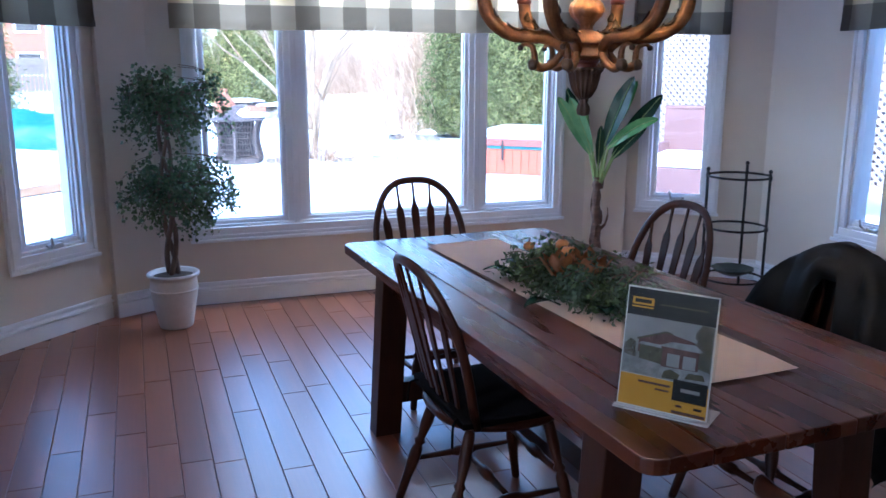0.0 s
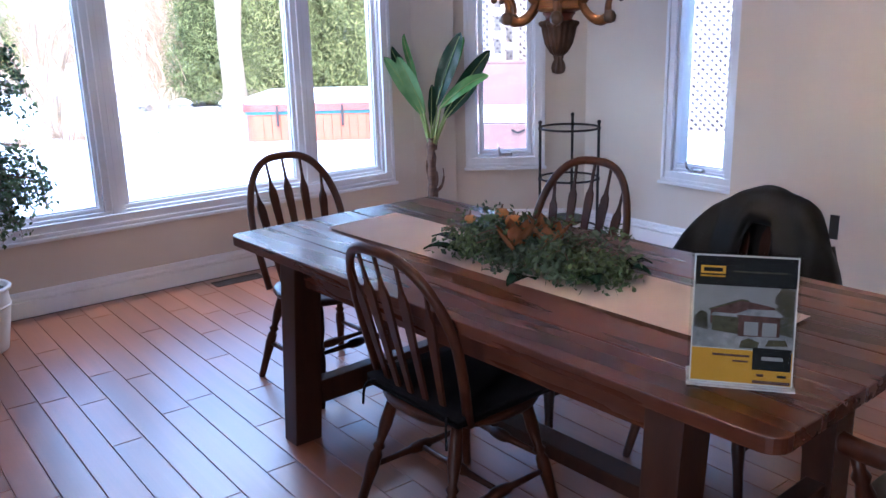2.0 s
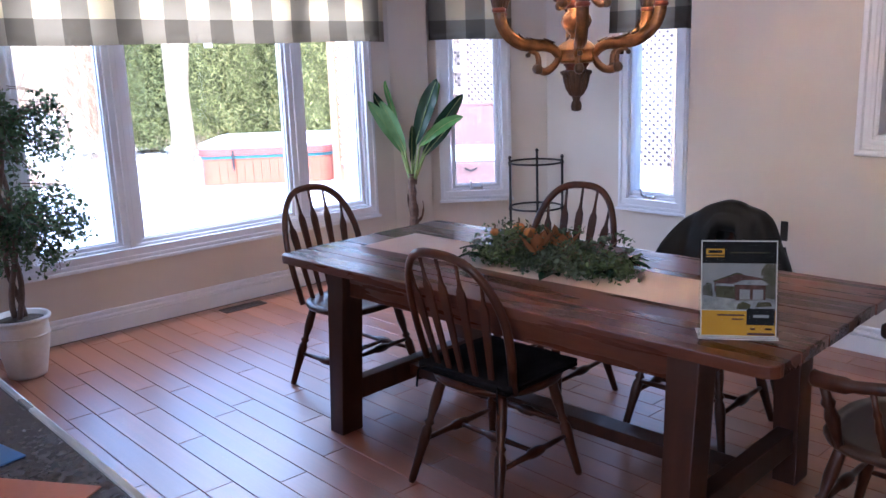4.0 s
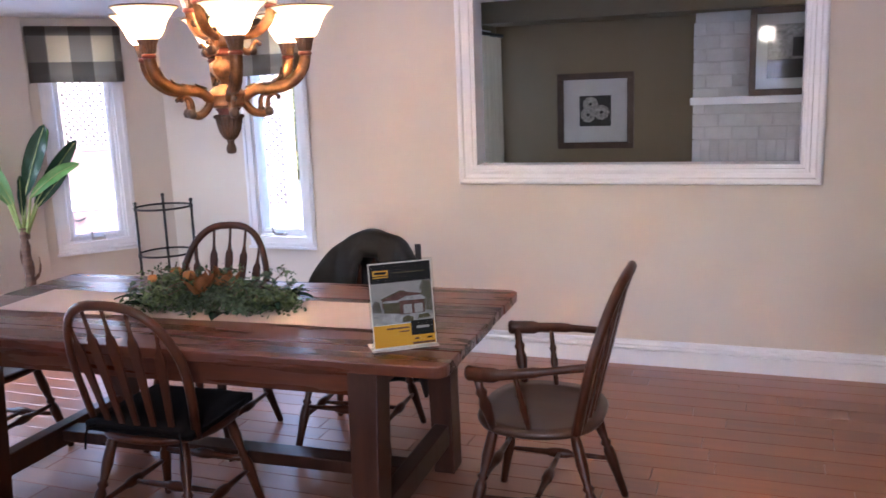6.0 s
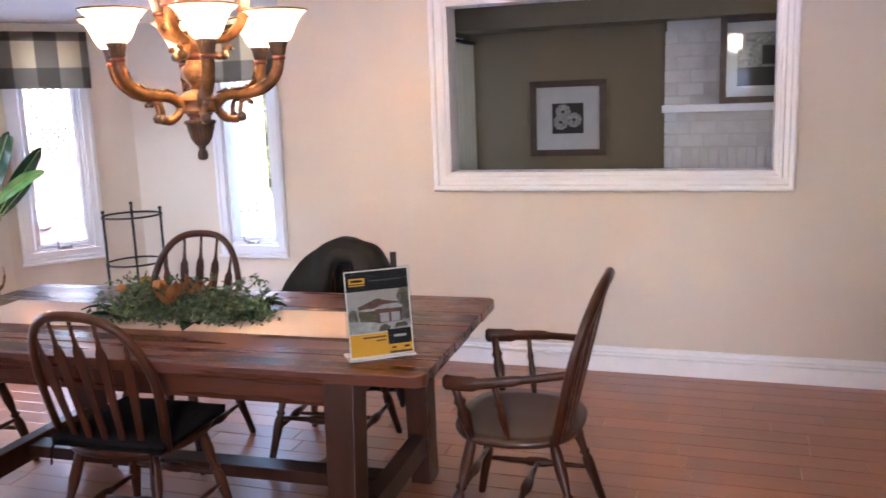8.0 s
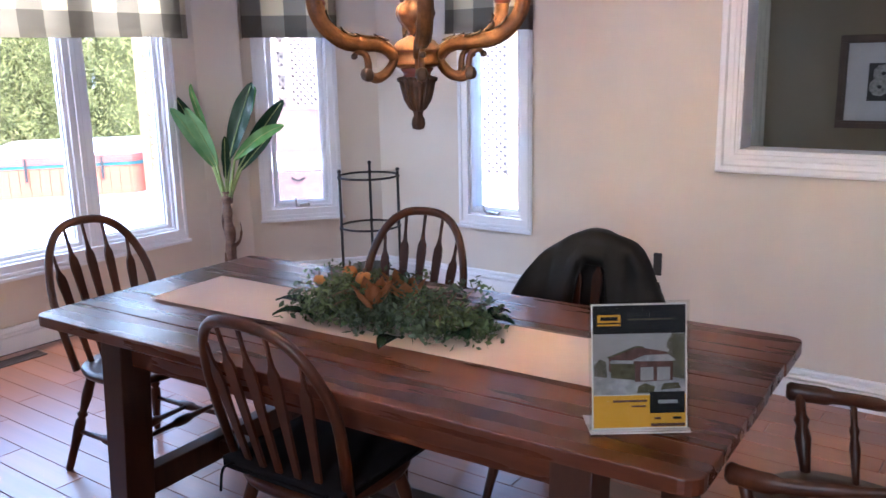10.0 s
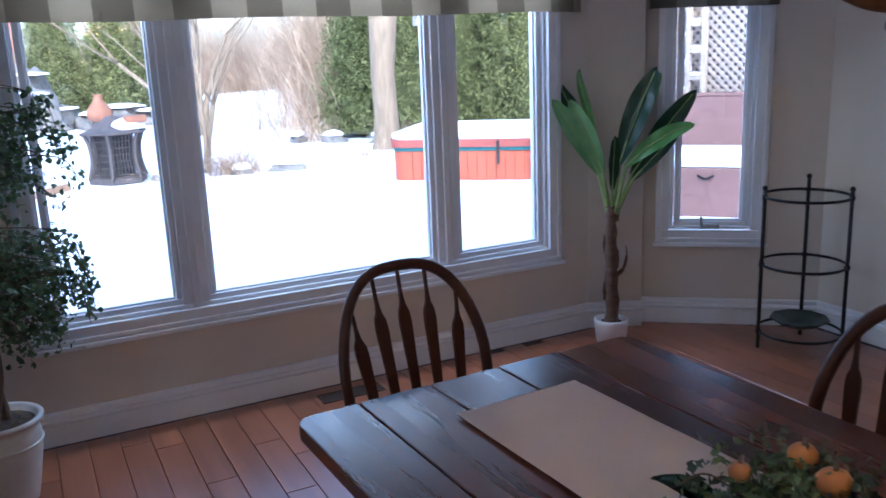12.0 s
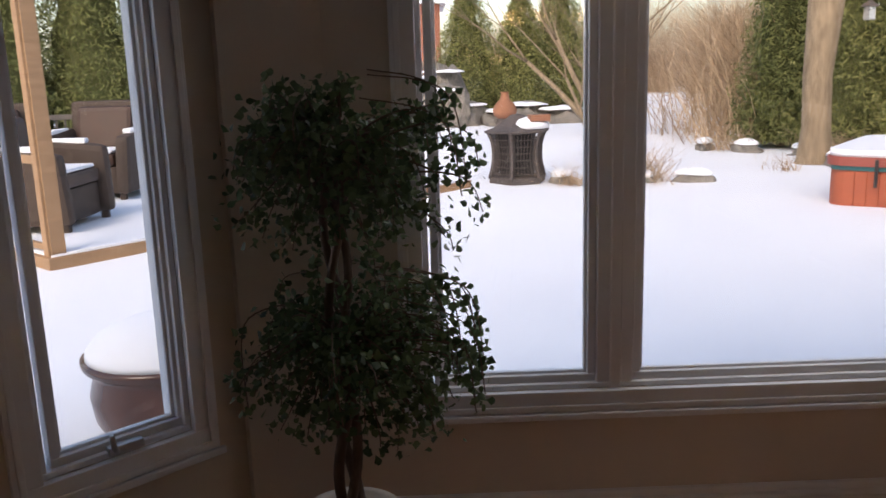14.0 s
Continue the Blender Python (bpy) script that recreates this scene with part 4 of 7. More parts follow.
base = windsor("dark brown hoop-back wooden chair at the window end")
base.matrix_basis = pose(1.648, 3.446, 0, 0, 0, 5)
c3 = copy_thing(base, pose(2.145, 2.645, 0, 0, 0, -86))
tagged(c3, "dark brown hoop-back wooden chair on the far side of the table")
c4 = windsor("dark brown hoop-back wooden chair under a black jacket", low=0.445)
c4.matrix_basis = pose(2.31, 1.957, 0, 0, 0, -87)
c2 = windsor("dark brown hoop-back wooden chair with a black seat cushion", cushion=True, low=0.495)
c2.matrix_basis = pose(1.412, 2.266, 0, 0, 0, 92)
c5 = windsor("brown wooden hoop-back armchair with a worn seat at the table end", arms=True, seat_mat=SEATW, low=0.52)
c5.matrix_basis = pose(1.850, 0.985, 0, 0, 0, 181)

# ---------------- jacket over the chair back ----------------
bm = bmesh.new()
rows = []
jr = np.random.default_rng(4)
for i in range(33):
    u = i / 32 * 2 - 1
    row = []
    for k in range(25):
        v = k / 24
        hoop = 0.44 * (max(0.0, 1 - abs(u) ** 2.2) ** 0.55 if u > 0 else 1 - abs(u) ** 2.4)
        # v: from the hem in front, over the hoop, to the hem behind
        if v < 0.4:
            gap = min(1.0, max(0.0, (abs(u - 0.04) - 0.13) / 0.15))
            h = hoop * 1.0 - (0.4 - v) / 0.4 * (0.085 + (0.30 + 0.05 * math.cos(u * 2)) * gap * gap * (3 - 2 * gap))
            y = -0.062 - 0.02 * math.sin(v * 9)
        elif v < 0.56:
            a = (v - 0.4) / 0.16 * math.pi
            h = hoop + 0.028 * math.sin(a)
            y = -0.062 * math.cos(a)
        else:
            h = hoop - (v - 0.56) / 0.44 * (0.72 + 0.05 * math.sin(u * 5))
            y = 0.062 + 0.03 * math.sin((v - 0.56) * 5)
        x = u * ((0.30 if u > 0 else 0.37) + 0.02 * math.sin(v * 6))
        fold = abs(math.sin(x * 15 + v * 7 + 2.2 * noise.noise((x * 4, v * 3, 7.0)))) ** 0.6
        wob = noise.noise((x * 7, v * 5, 1.3)) * 0.030 + noise.noise((x * 18, v * 11, 4.3)) * 0.012 + (fold - 0.6) * 0.040
        zz = max(0.2, 0.452 + h)
        row.append(bm.verts.new((x, 0.175 + 0.20 * h + y + wob * (1 if v > 0.48 else -1), zz + 0.010 + wob * 0.3)))
    rows.append(row)
for a, b in zip(rows, rows[1:]):
    for k in range(24):
        bm.faces.new((a[k], b[k], b[k + 1], a[k + 1]))
bmesh.ops.solidify(bm, geom=bm.faces[:], thickness=0.012)
jacket = thing("jacket", "black jacket draped over the back of the chair", "jacket", c4.matrix_basis.copy())
part("body", bm, JACKET, jacket, smooth=True)
for sx, off in ((-1, 0.0), (1, 0.02)):
    p = spline([(sx * 0.17, 0.30, 0.74), (sx * 0.20, 0.29, 0.62), (sx * 0.19, 0.27, 0.48), (sx * 0.17, 0.27 + off, 0.29)], 7)
    part("sleeve", tube(bmesh.new(), p, [0.05] * 7 + [0.062] * 7 + [0.052] * 7 + [0.045], 12, 0.7), JACKET, jacket, smooth=True)
part("hang_loop", B(0.195, 0.225, 0.29, 0.296, 0.78, 0.862, 0.002), JACKET, jacket)

# ---------------- runner, garland, sign ----------------
RM = pose(1.696, 2.294, TZ + 0.001, 0, 0, 2.7)
run = thing("table_runner", "plain beige linen runner along the table", "table runner", RM)


def cloth_strip(x0, x1, y0, y1, nx_, ny_, z0, thick, lift):
    """A thin piece of cloth that lies on the table with slight waves."""
    bm = bmesh.new()
    rows = []
    for i in range(ny_ + 1):
        y = y0 + (y1 - y0) * i / ny_
        row = []
        for k in range(nx_ + 1):
            x = x0 + (x1 - x0) * k / nx_
            z = z0 + lift * abs(noise.noise((x * 5, y * 4, 0.4)))
            row.append(bm.verts.new((x + 0.006 * noise.noise((y * 2, 3, 0)), y, z)))
        rows.append(row)
    for a, b in zip(rows, rows[1:]):
        for k in range(nx_):
            bm.faces.new((a[k], a[k + 1], b[k + 1], b[k]))
    bmesh.ops.solidify(bm, geom=bm.faces[:], thickness=thick)
    return bm


RX, RY = 0.164, 0.86
part("cloth", cloth_strip(-RX, RX, -RY, RY, 10, 60, 0.0040, 0.0035, 0.004), RUNNER, run)
for y0, y1 in ((-RY - 0.002, -RY + 0.026), (RY - 0.026, RY + 0.002)):
    part("end_hem", cloth_strip(-RX - 0.001, RX + 0.001, y0, y1, 10, 2, 0.0055, 0.0045, 0.004), RUNNER, run, "folded end hem")
for x0, x1 in ((-RX - 0.002, -RX + 0.010), (RX - 0.010, RX + 0.002)):
    part("side_hem", cloth_strip(x0, x1, -RY + 0.027, RY - 0.027, 1, 60, 0.0052, 0.0045, 0.004), RUNNER, run, "narrow stitched side hem")

gm = TB @ Matrix.Translation((0.0, -0.0, TZ + 0.008))
garland = thing("floral_garland", "green leafy garland with orange gourds on the runner", "centerpiece", gm)
gr = np.random.default_rng(7)


def cluster(n, rx, ry, rz, cz, lump=0.35):
    d = gr.normal(size=(n, 3))
    d /= np.linalg.norm(d, axis=1)[:, None]
    rad = gr.uniform(0.25, 1.0, n) ** 0.6
    bumpy = 1 + lump * np.sin(d[:, 0] * 7 + 1) * np.cos(d[:, 1] * 9) + 0.15 * gr.normal(size=n)
    p = d * (rad * bumpy)[:, None] * np.array([rx, ry, rz])
    p[:, 2] = np.abs(p[:, 2]) + cz
    return p, d


for cx, cy, rx, ry, rz, n, mat, nm, sz in ((-0.01, 0.17, 0.14, 0.16, 0.13, 1500, GARLAND, "foliage", 0.0115), (0.01, -0.06, 0.135, 0.19, 0.105, 1400, GARLAND_B, "foliage", 0.012), (0.03, -0.24, 0.11, 0.14, 0.07, 900, GARLAND, "foliage", 0.012), (0.0, 0.0, 0.165, 0.34, 0.085, 1300, GARLAND_B, "foliage", 0.014)):
    p, d = cluster(n, rx, ry, rz, 0.006)
    p += np.array([cx, cy, 0])
    part(nm, leaf_mesh(nm, p, d * 0.6 + np.array([0, 0, 0.5]), sz, gr, "diamond", 0.6), mat, garland, "dense small green leaves")
for k in range(26):
    a = gr.uniform(0, 6.28)
    y = gr.uniform(-0.32, 0.28)
    s = 1 if gr.random() > 0.5 else -1
    tip = (s * gr.uniform(0.08, 0.155), y + gr.uniform(-0.10, 0.10), gr.uniform(0.03, 0.12))
    pts = spline([(0, y * 0.8, 0.03), (tip[0] * 0.5, (y + tip[1]) / 2, tip[2] * 0.9 + 0.02), tip], 5)
    sp = part("sprig", tube(bmesh.new(), pts, 0.002, 5), TRUNKW, garland)
    c = np.array([list(pts[int(j)]) for j in gr.uniform(2, 10.9, 26)]) + gr.normal(size=(26, 3)) * 0.012
    part("leaf_spray", leaf_mesh("leaf_spray", c, np.tile([0, 0, 1.0], (26, 1)), 0.013, gr, "diamond", 0.7), GARLAND if k % 2 else GARLAND_B, sp)
# broad dark leaves lying under the ends
for x, y, a, ln in ((-0.04, 0.25, 100, 0.16), (-0.11, 0.20, 130, 0.13), (0.06, -0.27, -75, 0.12), (-0.05, -0.25, -115, 0.10), (0.10, 0.1, 10, 0.11), (0.10, -0.27, -30, 0.10), (-0.14, -0.15, 190, 0.14)):
    bm = bmesh.new()
    col = []
    for i in range(9):
        t = i / 8
        w = 0.032 * math.sin(math.pi * min(1, t * 0.93 + 0.05)) ** 0.8
        z = 0.012 + 0.03 * math.sin(t * 2.6)
        col.append([bm.verts.new((t * ln, -w, z + 0.006)), bm.verts.new((t * ln, 0, z)), bm.verts.new((t * ln, w, z + 0.006))])
    for q, w2 in zip(col, col[1:]):
        bm.faces.new((q[0], w2[0], w2[1], q[1]))
        bm.faces.new((q[1], w2[1], w2[2], q[2]))
    bmesh.ops.solidify(bm, geom=bm.faces[:], thickness=0.001)
    part("broad_leaf", bm, BANLEAF_D, garland, "broad dark green leaf", True, pose(x, y, 0, 0, 0, a))


def gourd(bm, c, r):
    lathe(bm, [(r * 0.15, -r * 0.7), (r * 0.7, -r * 0.62), (r * 0.98, -r * 0.2), (r * 0.98, r * 0.2), (r * 0.68, r * 0.62), (r * 0.15, r * 0.72)], 20, c, 8, 0.09)
    return bm


for c, r in (((0.075, 0.21, 0.118), 0.026), ((0.06, 0.14, 0.105), 0.030), ((0.05, 0.04, 0.092), 0.026), ((-0.05, 0.23, 0.118), 0.020), ((0.10, 0.165, 0.09), 0.020)):
    g = part("gourd", gourd(bmesh.new(), c, r), ORANGE, garland, "small orange gourd", True)
    part("stem", tube(bmesh.new(), [(c[0], c[1], c[2] + r * 0.68), (c[0] + 0.004, c[1], c[2] + r * 0.68 + 0.014)], 0.004, 6), TRUNKW, g)
for k in range(14):
    a = k * 0.9 + 0.2
    bm = bmesh.new()
    col = []
    for i in range(7):
        t = i / 6
        w = 0.026 * math.sin(math.pi * (t * 0.9 + 0.08))
        r = 0.01 + 0.055 * t
        col.append([bm.verts.new((r, -w, 0.05 + 0.075 * t)), bm.verts.new((r + 0.008, 0, 0.048 + 0.08 * t)), bm.verts.new((r, w, 0.05 + 0.075 * t))])
    for q, w2 in zip(col, col[1:]):
        bm.faces.new((q[0], w2[0], w2[1], q[1]))
        bm.faces.new((q[1], w2[1], w2[2], q[2]))
    bmesh.ops.solidify(bm, geom=bm.faces[:], thickness=0.0012)
    part("dried_petal", bm, RUST, garland, "rust-coloured dried petal", True, pose(0.045 - 0.09 * (k % 2), -0.03 + 0.05 * (k % 2), 0.012 * (k % 3), 0, 0, math.degrees(a)))

# listing sheet in a slanted acrylic stand
sg = thing("brochure_stand", "acrylic stand holding a printed house listing sheet", "sign holder", Matrix.Translation((1.412, 1.322, TZ + 0.0005)) @ Matrix.Rotation(radians(-53.7), 4, 'Z'))
SWD, SHT = 0.108, 0.274
part("foot_plate", B(-SWD, SWD, -0.012, 0.085, 0, 0.003, 0.001), FROSTED, sg, "pale clear foot plate")
tilt = Matrix.Translation((0, 0.0, 0.003)) @ Matrix.Rotation(radians(-9), 4, 'X')
part("back_plate", B(-SWD, SWD, 0.003, 0.0055, 0, SHT + 0.006), ACRYLIC, sg, "clear acrylic back plate", m=tilt).visible_shadow = False
part("front_plate", B(-SWD, SWD, -0.005, -0.003, 0, SHT + 0.006), ACRYLIC, sg, "clear acrylic front plate", m=tilt).visible_shadow = False
part("bend", tube(bmesh.new(), [(-SWD, 0.001, 0.003), (SWD, 0.001, 0.003)], 0.004, 8), FROSTED, sg, "pale folded edge", True)
sheet = part("sheet", B(-SWD + 0.006, SWD - 0.006, -0.0012, 0.0012, 0.004, SHT), MAT, sg, "white printed sheet", m=tilt)
W = SWD - 0.009


def print_block(name, x0, x1, z0, z1, mat, d=0.0004, label=""):
    return part(name, B(x0 * W, x1 * W, -0.0014 - d, -0.0012, z0 * SHT, z1 * SHT), mat, sheet, label)


def print_shape(name, pts, mat, d):
    bm = bmesh.new()
    f = bm.faces.new([bm.verts.new((x * W, -0.0013 - d, z * SHT)) for x, z in pts])
    r = bmesh.ops.extrude_face_region(bm, geom=[f])
    bmesh.ops.translate(bm, verts=[v for v in r["geom"] if isinstance(v, bmesh.types.BMVert)], vec=(0, d, 0))
    bmesh.ops.recalc_face_normals(bm, faces=bm.faces)
    return part(name, bm, mat, sheet)


print_block("black_band", -1, 1, 0.765, 0.988, PAPER_BLK)
print_block("photo_sky", -1, 1, 0.55, 0.764, PAPER_SKY)
print_block("photo_snow", -1, 1, 0.285, 0.55, PAPER_PIC)
print_shape("photo_tree", [(0.55, 0.43), (0.98, 0.40), (0.98, 0.76), (0.72, 0.765), (0.60, 0.70)], PAPER_TREE, 0.0005)
print_shape("photo_tree", [(-0.98, 0.44), (-0.70, 0.42), (-0.72, 0.55), (-0.86, 0.57), (-0.98, 0.52)], PAPER_TREE, 0.0005)
print_shape("photo_wall", [(-0.66, 0.47), (0.60, 0.47), (0.60, 0.62), (-0.05, 0.66), (-0.66, 0.61)], PAPER_RED, 0.0006)
print_shape("photo_roof", [(-0.74, 0.605), (-0.10, 0.705), (0.10, 0.705), (0.66, 0.64), (0.62, 0.615), (0.0, 0.665), (-0.70, 0.585)], PAPER_SKY, 0.0008)
print_shape("photo_eave", [(-0.70, 0.585), (-0.06, 0.672), (0.10, 0.662), (0.10, 0.650), (-0.06, 0.656), (-0.70, 0.57)], PAPER_TREE, 0.0009)
print_shape("photo_porch", [(-0.62, 0.42), (-0.10, 0.40), (-0.10, 0.535), (-0.62, 0.535)], PAPER_TREE, 0.0009)
print_shape("photo_roof", [(-0.66, 0.535), (-0.12, 0.53), (-0.14, 0.555), (-0.60, 0.56)], PAPER_PIC, 0.0011)
print_shape("photo_garage", [(-0.10, 0.385), (0.72, 0.395), (0.72, 0.545), (-0.10, 0.555)], PAPER_RED, 0.0010)
print_shape("photo_roof", [(-0.20, 0.55), (0.10, 0.595), (0.62, 0.60), (0.80, 0.555), (0.72, 0.545)], PAPER_PIC, 0.0012)
for x in (0.02, 0.38):
    print_shape("photo_garage_door", [(x, 0.395), (x + 0.28, 0.398), (x + 0.28, 0.50), (x, 0.50)], PAPER_SKY, 0.0013)
print_shape("photo_bush", [(-0.06, 0.295), (0.30, 0.30), (0.34, 0.345), (0.12, 0.375), (-0.02, 0.35)], PAPER_TREE, 0.0007)
print_shape("photo_bush", [(0.45, 0.32), (0.90, 0.33), (0.84, 0.375), (0.52, 0.37)], PAPER_TREE, 0.0007)
print_block("yellow_band", -1, 1, 0.025, 0.280, PAPER_YEL)
print_block("black_box", 0.22, 0.98, 0.135, 0.305, PAPER_BLK, 0.0007)
print_block("grey_strip", 0.24, 0.98, 0.03, 0.055, PAPER_RED, 0.0007)
print_block("logo_bar", -0.90, -0.40, 0.855, 0.915, PAPER_YEL, 0.0007)
print_block("logo_gap", -0.84, -0.46, 0.87, 0.90, PAPER_BLK, 0.0009)
print_block("logo_line", -0.90, -0.40, 0.83, 0.842, PAPER_YEL, 0.0007)
print_block("text_bar", -0.25, 0.80, 0.872, 0.882, PAPER_TREE, 0.0007)
print_block("text_bar", -0.58, 0.16, 0.225, 0.243, PAPER_RED, 0.0007)
print_block("text_bar", -0.18, 0.14, 0.185, 0.20, PAPER_RED, 0.0007)
print_block("text_bar", 0.40, 0.82, 0.212, 0.240, PAPER_PIC, 0.0010)
print_block("text_bar", 0.72, 0.90, 0.085, 0.105, PAPER_BLK, 0.0007)
print_block("text_bar", 0.32, 0.46, 0.085, 0.105, PAPER_RED, 0.0007)

# ---------------- chandelier ----------------
CH = thing("chandelier", "antique gold two-tier chandelier with glowing bell glass shades", "chandelier", Matrix.Translation((1.592, 2.035, 1.369)))
part("finial", lathe(bmesh.new(), [(0.006, 0), (0.017, 0.004), (0.020, 0.016), (0.018, 0.028), (0.012, 0.038), (0.015, 0.046), (0.012, 0.052)], 24, (0, 0, 0), 6, 0.3), GOLD_DARK, CH, "dark bronze bud finial", True)
part("cup", lathe(bmesh.new(), [(0.014, 0.048), (0.024, 0.056), (0.037, 0.078), (0.044, 0.105), (0.047, 0.122), (0.053, 0.126), (0.054, 0.134), (0.046, 0.138)], 72, (0, 0, 0), 18, 0.12), GOLD_DARK, CH, "fluted dark bronze cup", True)
part("neck", lathe(bmesh.new(), [(0.044, 0.136), (0.034, 0.142), (0.038, 0.150), (0.044, 0.156), (0.038, 0.164)], 24), RED_BAND, CH, "red-brown turned collar", True)
part("drum", lathe(bmesh.new(), [(0.045, 0.160), (0.058, 0.164), (0.066, 0.168), (0.066, 0.172), (0.063, 0.175), (0.063, 0.200), (0.066, 0.203), (0.066, 0.207), (0.060, 0.216), (0.046, 0.230), (0.026, 0.238), (0.02, 0.242)], 36), GOLD, CH, smooth=True)
for z in (0.1735, 0.2015):
    part("drum_line", lathe(bmesh.new(), [(0.060, z - 0.0015), (0.0648, z - 0.0012), (0.0648, z + 0.0012), (0.060, z + 0.0015)], 36), RED_BAND, CH, smooth=True)
part("vase", lathe(bmesh.new(), [(0.022, 0.238), (0.019, 0.250), (0.028, 0.262), (0.045, 0.278), (0.052, 0.296), (0.047, 0.314), (0.028, 0.328), (0.030, 0.334), (0.024, 0.342)], 60, (0, 0, 0), 10, 0.07), GOLD, CH, smooth=True)
part("collar", lathe(bmesh.new(), [(0.030, 0.338), (0.038, 0.346), (0.036, 0.358), (0.026, 0.366)], 24), RED_BAND, CH, smooth=True)
part("hub", lathe(bmesh.new(), [(0.026, 0.364), (0.044, 0.372), (0.048, 0.392), (0.044, 0.412), (0.026, 0.424)], 40, (0, 0, 0), 10, 0.08), GOLD, CH, smooth=True)
part("column", lathe(bmesh.new(), [(0.026, 0.42), (0.02, 0.46), (0.034, 0.50), (0.040, 0.53), (0.026, 0.57), (0.016, 0.61), (0.022, 0.63), (0.01, 0.65)], 24), GOLD, CH, smooth=True)
for k in range(12):
    z = 0.652 + 0.027 * k
    bm = bmesh.new()
    n = 14
    ring = [(0.009 * math.cos(2 * math.pi * i / n), 0, z + 0.014 + 0.017 * math.sin(2 * math.pi * i / n)) for i in range(n + 1)]
    tube(bm, ring, 0.0028, 6)
    part("chain_link", bm, GOLD_DARK, CH, smooth=True, m=Matrix.Rotation(radians(90 * (k % 2)), 4, 'Z'))
part("canopy", lathe(bmesh.new(), [(0.01, 0.976), (0.03, 1.0), (0.065, 1.035), (0.07, 1.0705)], 24), GOLD, CH, smooth=True)


def fluted_tube(path, radii, seg=20, depth=0.30):
    """A bar with lengthwise grooves."""
    bm = tube(bmesh.new(), path, radii, seg)
    bm.verts.ensure_lookup_table()
    for i, p in enumerate(path):
        for k in range(1, seg, 2):
            v = bm.verts[i * seg + k]
            v.co += (p - v.co) * depth
    return bm


def hugging_leaf(path, i0, i1, radius, side):
    """A carved leaf that clings to a curved bar and lifts at its tip."""
    bm = bmesh.new()
    col = []
    for i in range(i0, i1 + 1):
        t = (i - i0) / (i1 - i0)
        d = (path[min(i + 1, len(path) - 1)] - path[i - 1]).normalized()
        up = Vector((0, 1, 0)).cross(d) * -1
        if up.z < 0:
            up = -up
        w = radius * 0.75 * math.sin(math.pi * (0.12 + 0.84 * t))
        lift = radius * 1.0 + 0.001 + 0.005 * t ** 3
        c = path[i] + up * lift + Vector((0, side * radius * 0.45, 0))
        e = 0.003 * math.cos(i * 3.0)
        col.append([bm.verts.new(c + Vector((0, -w - e, 0)) - up * w * 0.55), bm.verts.new(c + up * 0.001), bm.verts.new(c + Vector((0, w + e, 0)) - up * w * 0.55)])
    for p, q in zip(col, col[1:]):
        bm.faces.new((p[0], q[0], q[1], p[1]))
        bm.faces.new((p[1], q[1], q[2], p[2]))
    bmesh.ops.solidify(bm, geom=bm.faces[:], thickness=0.003)
    return bm


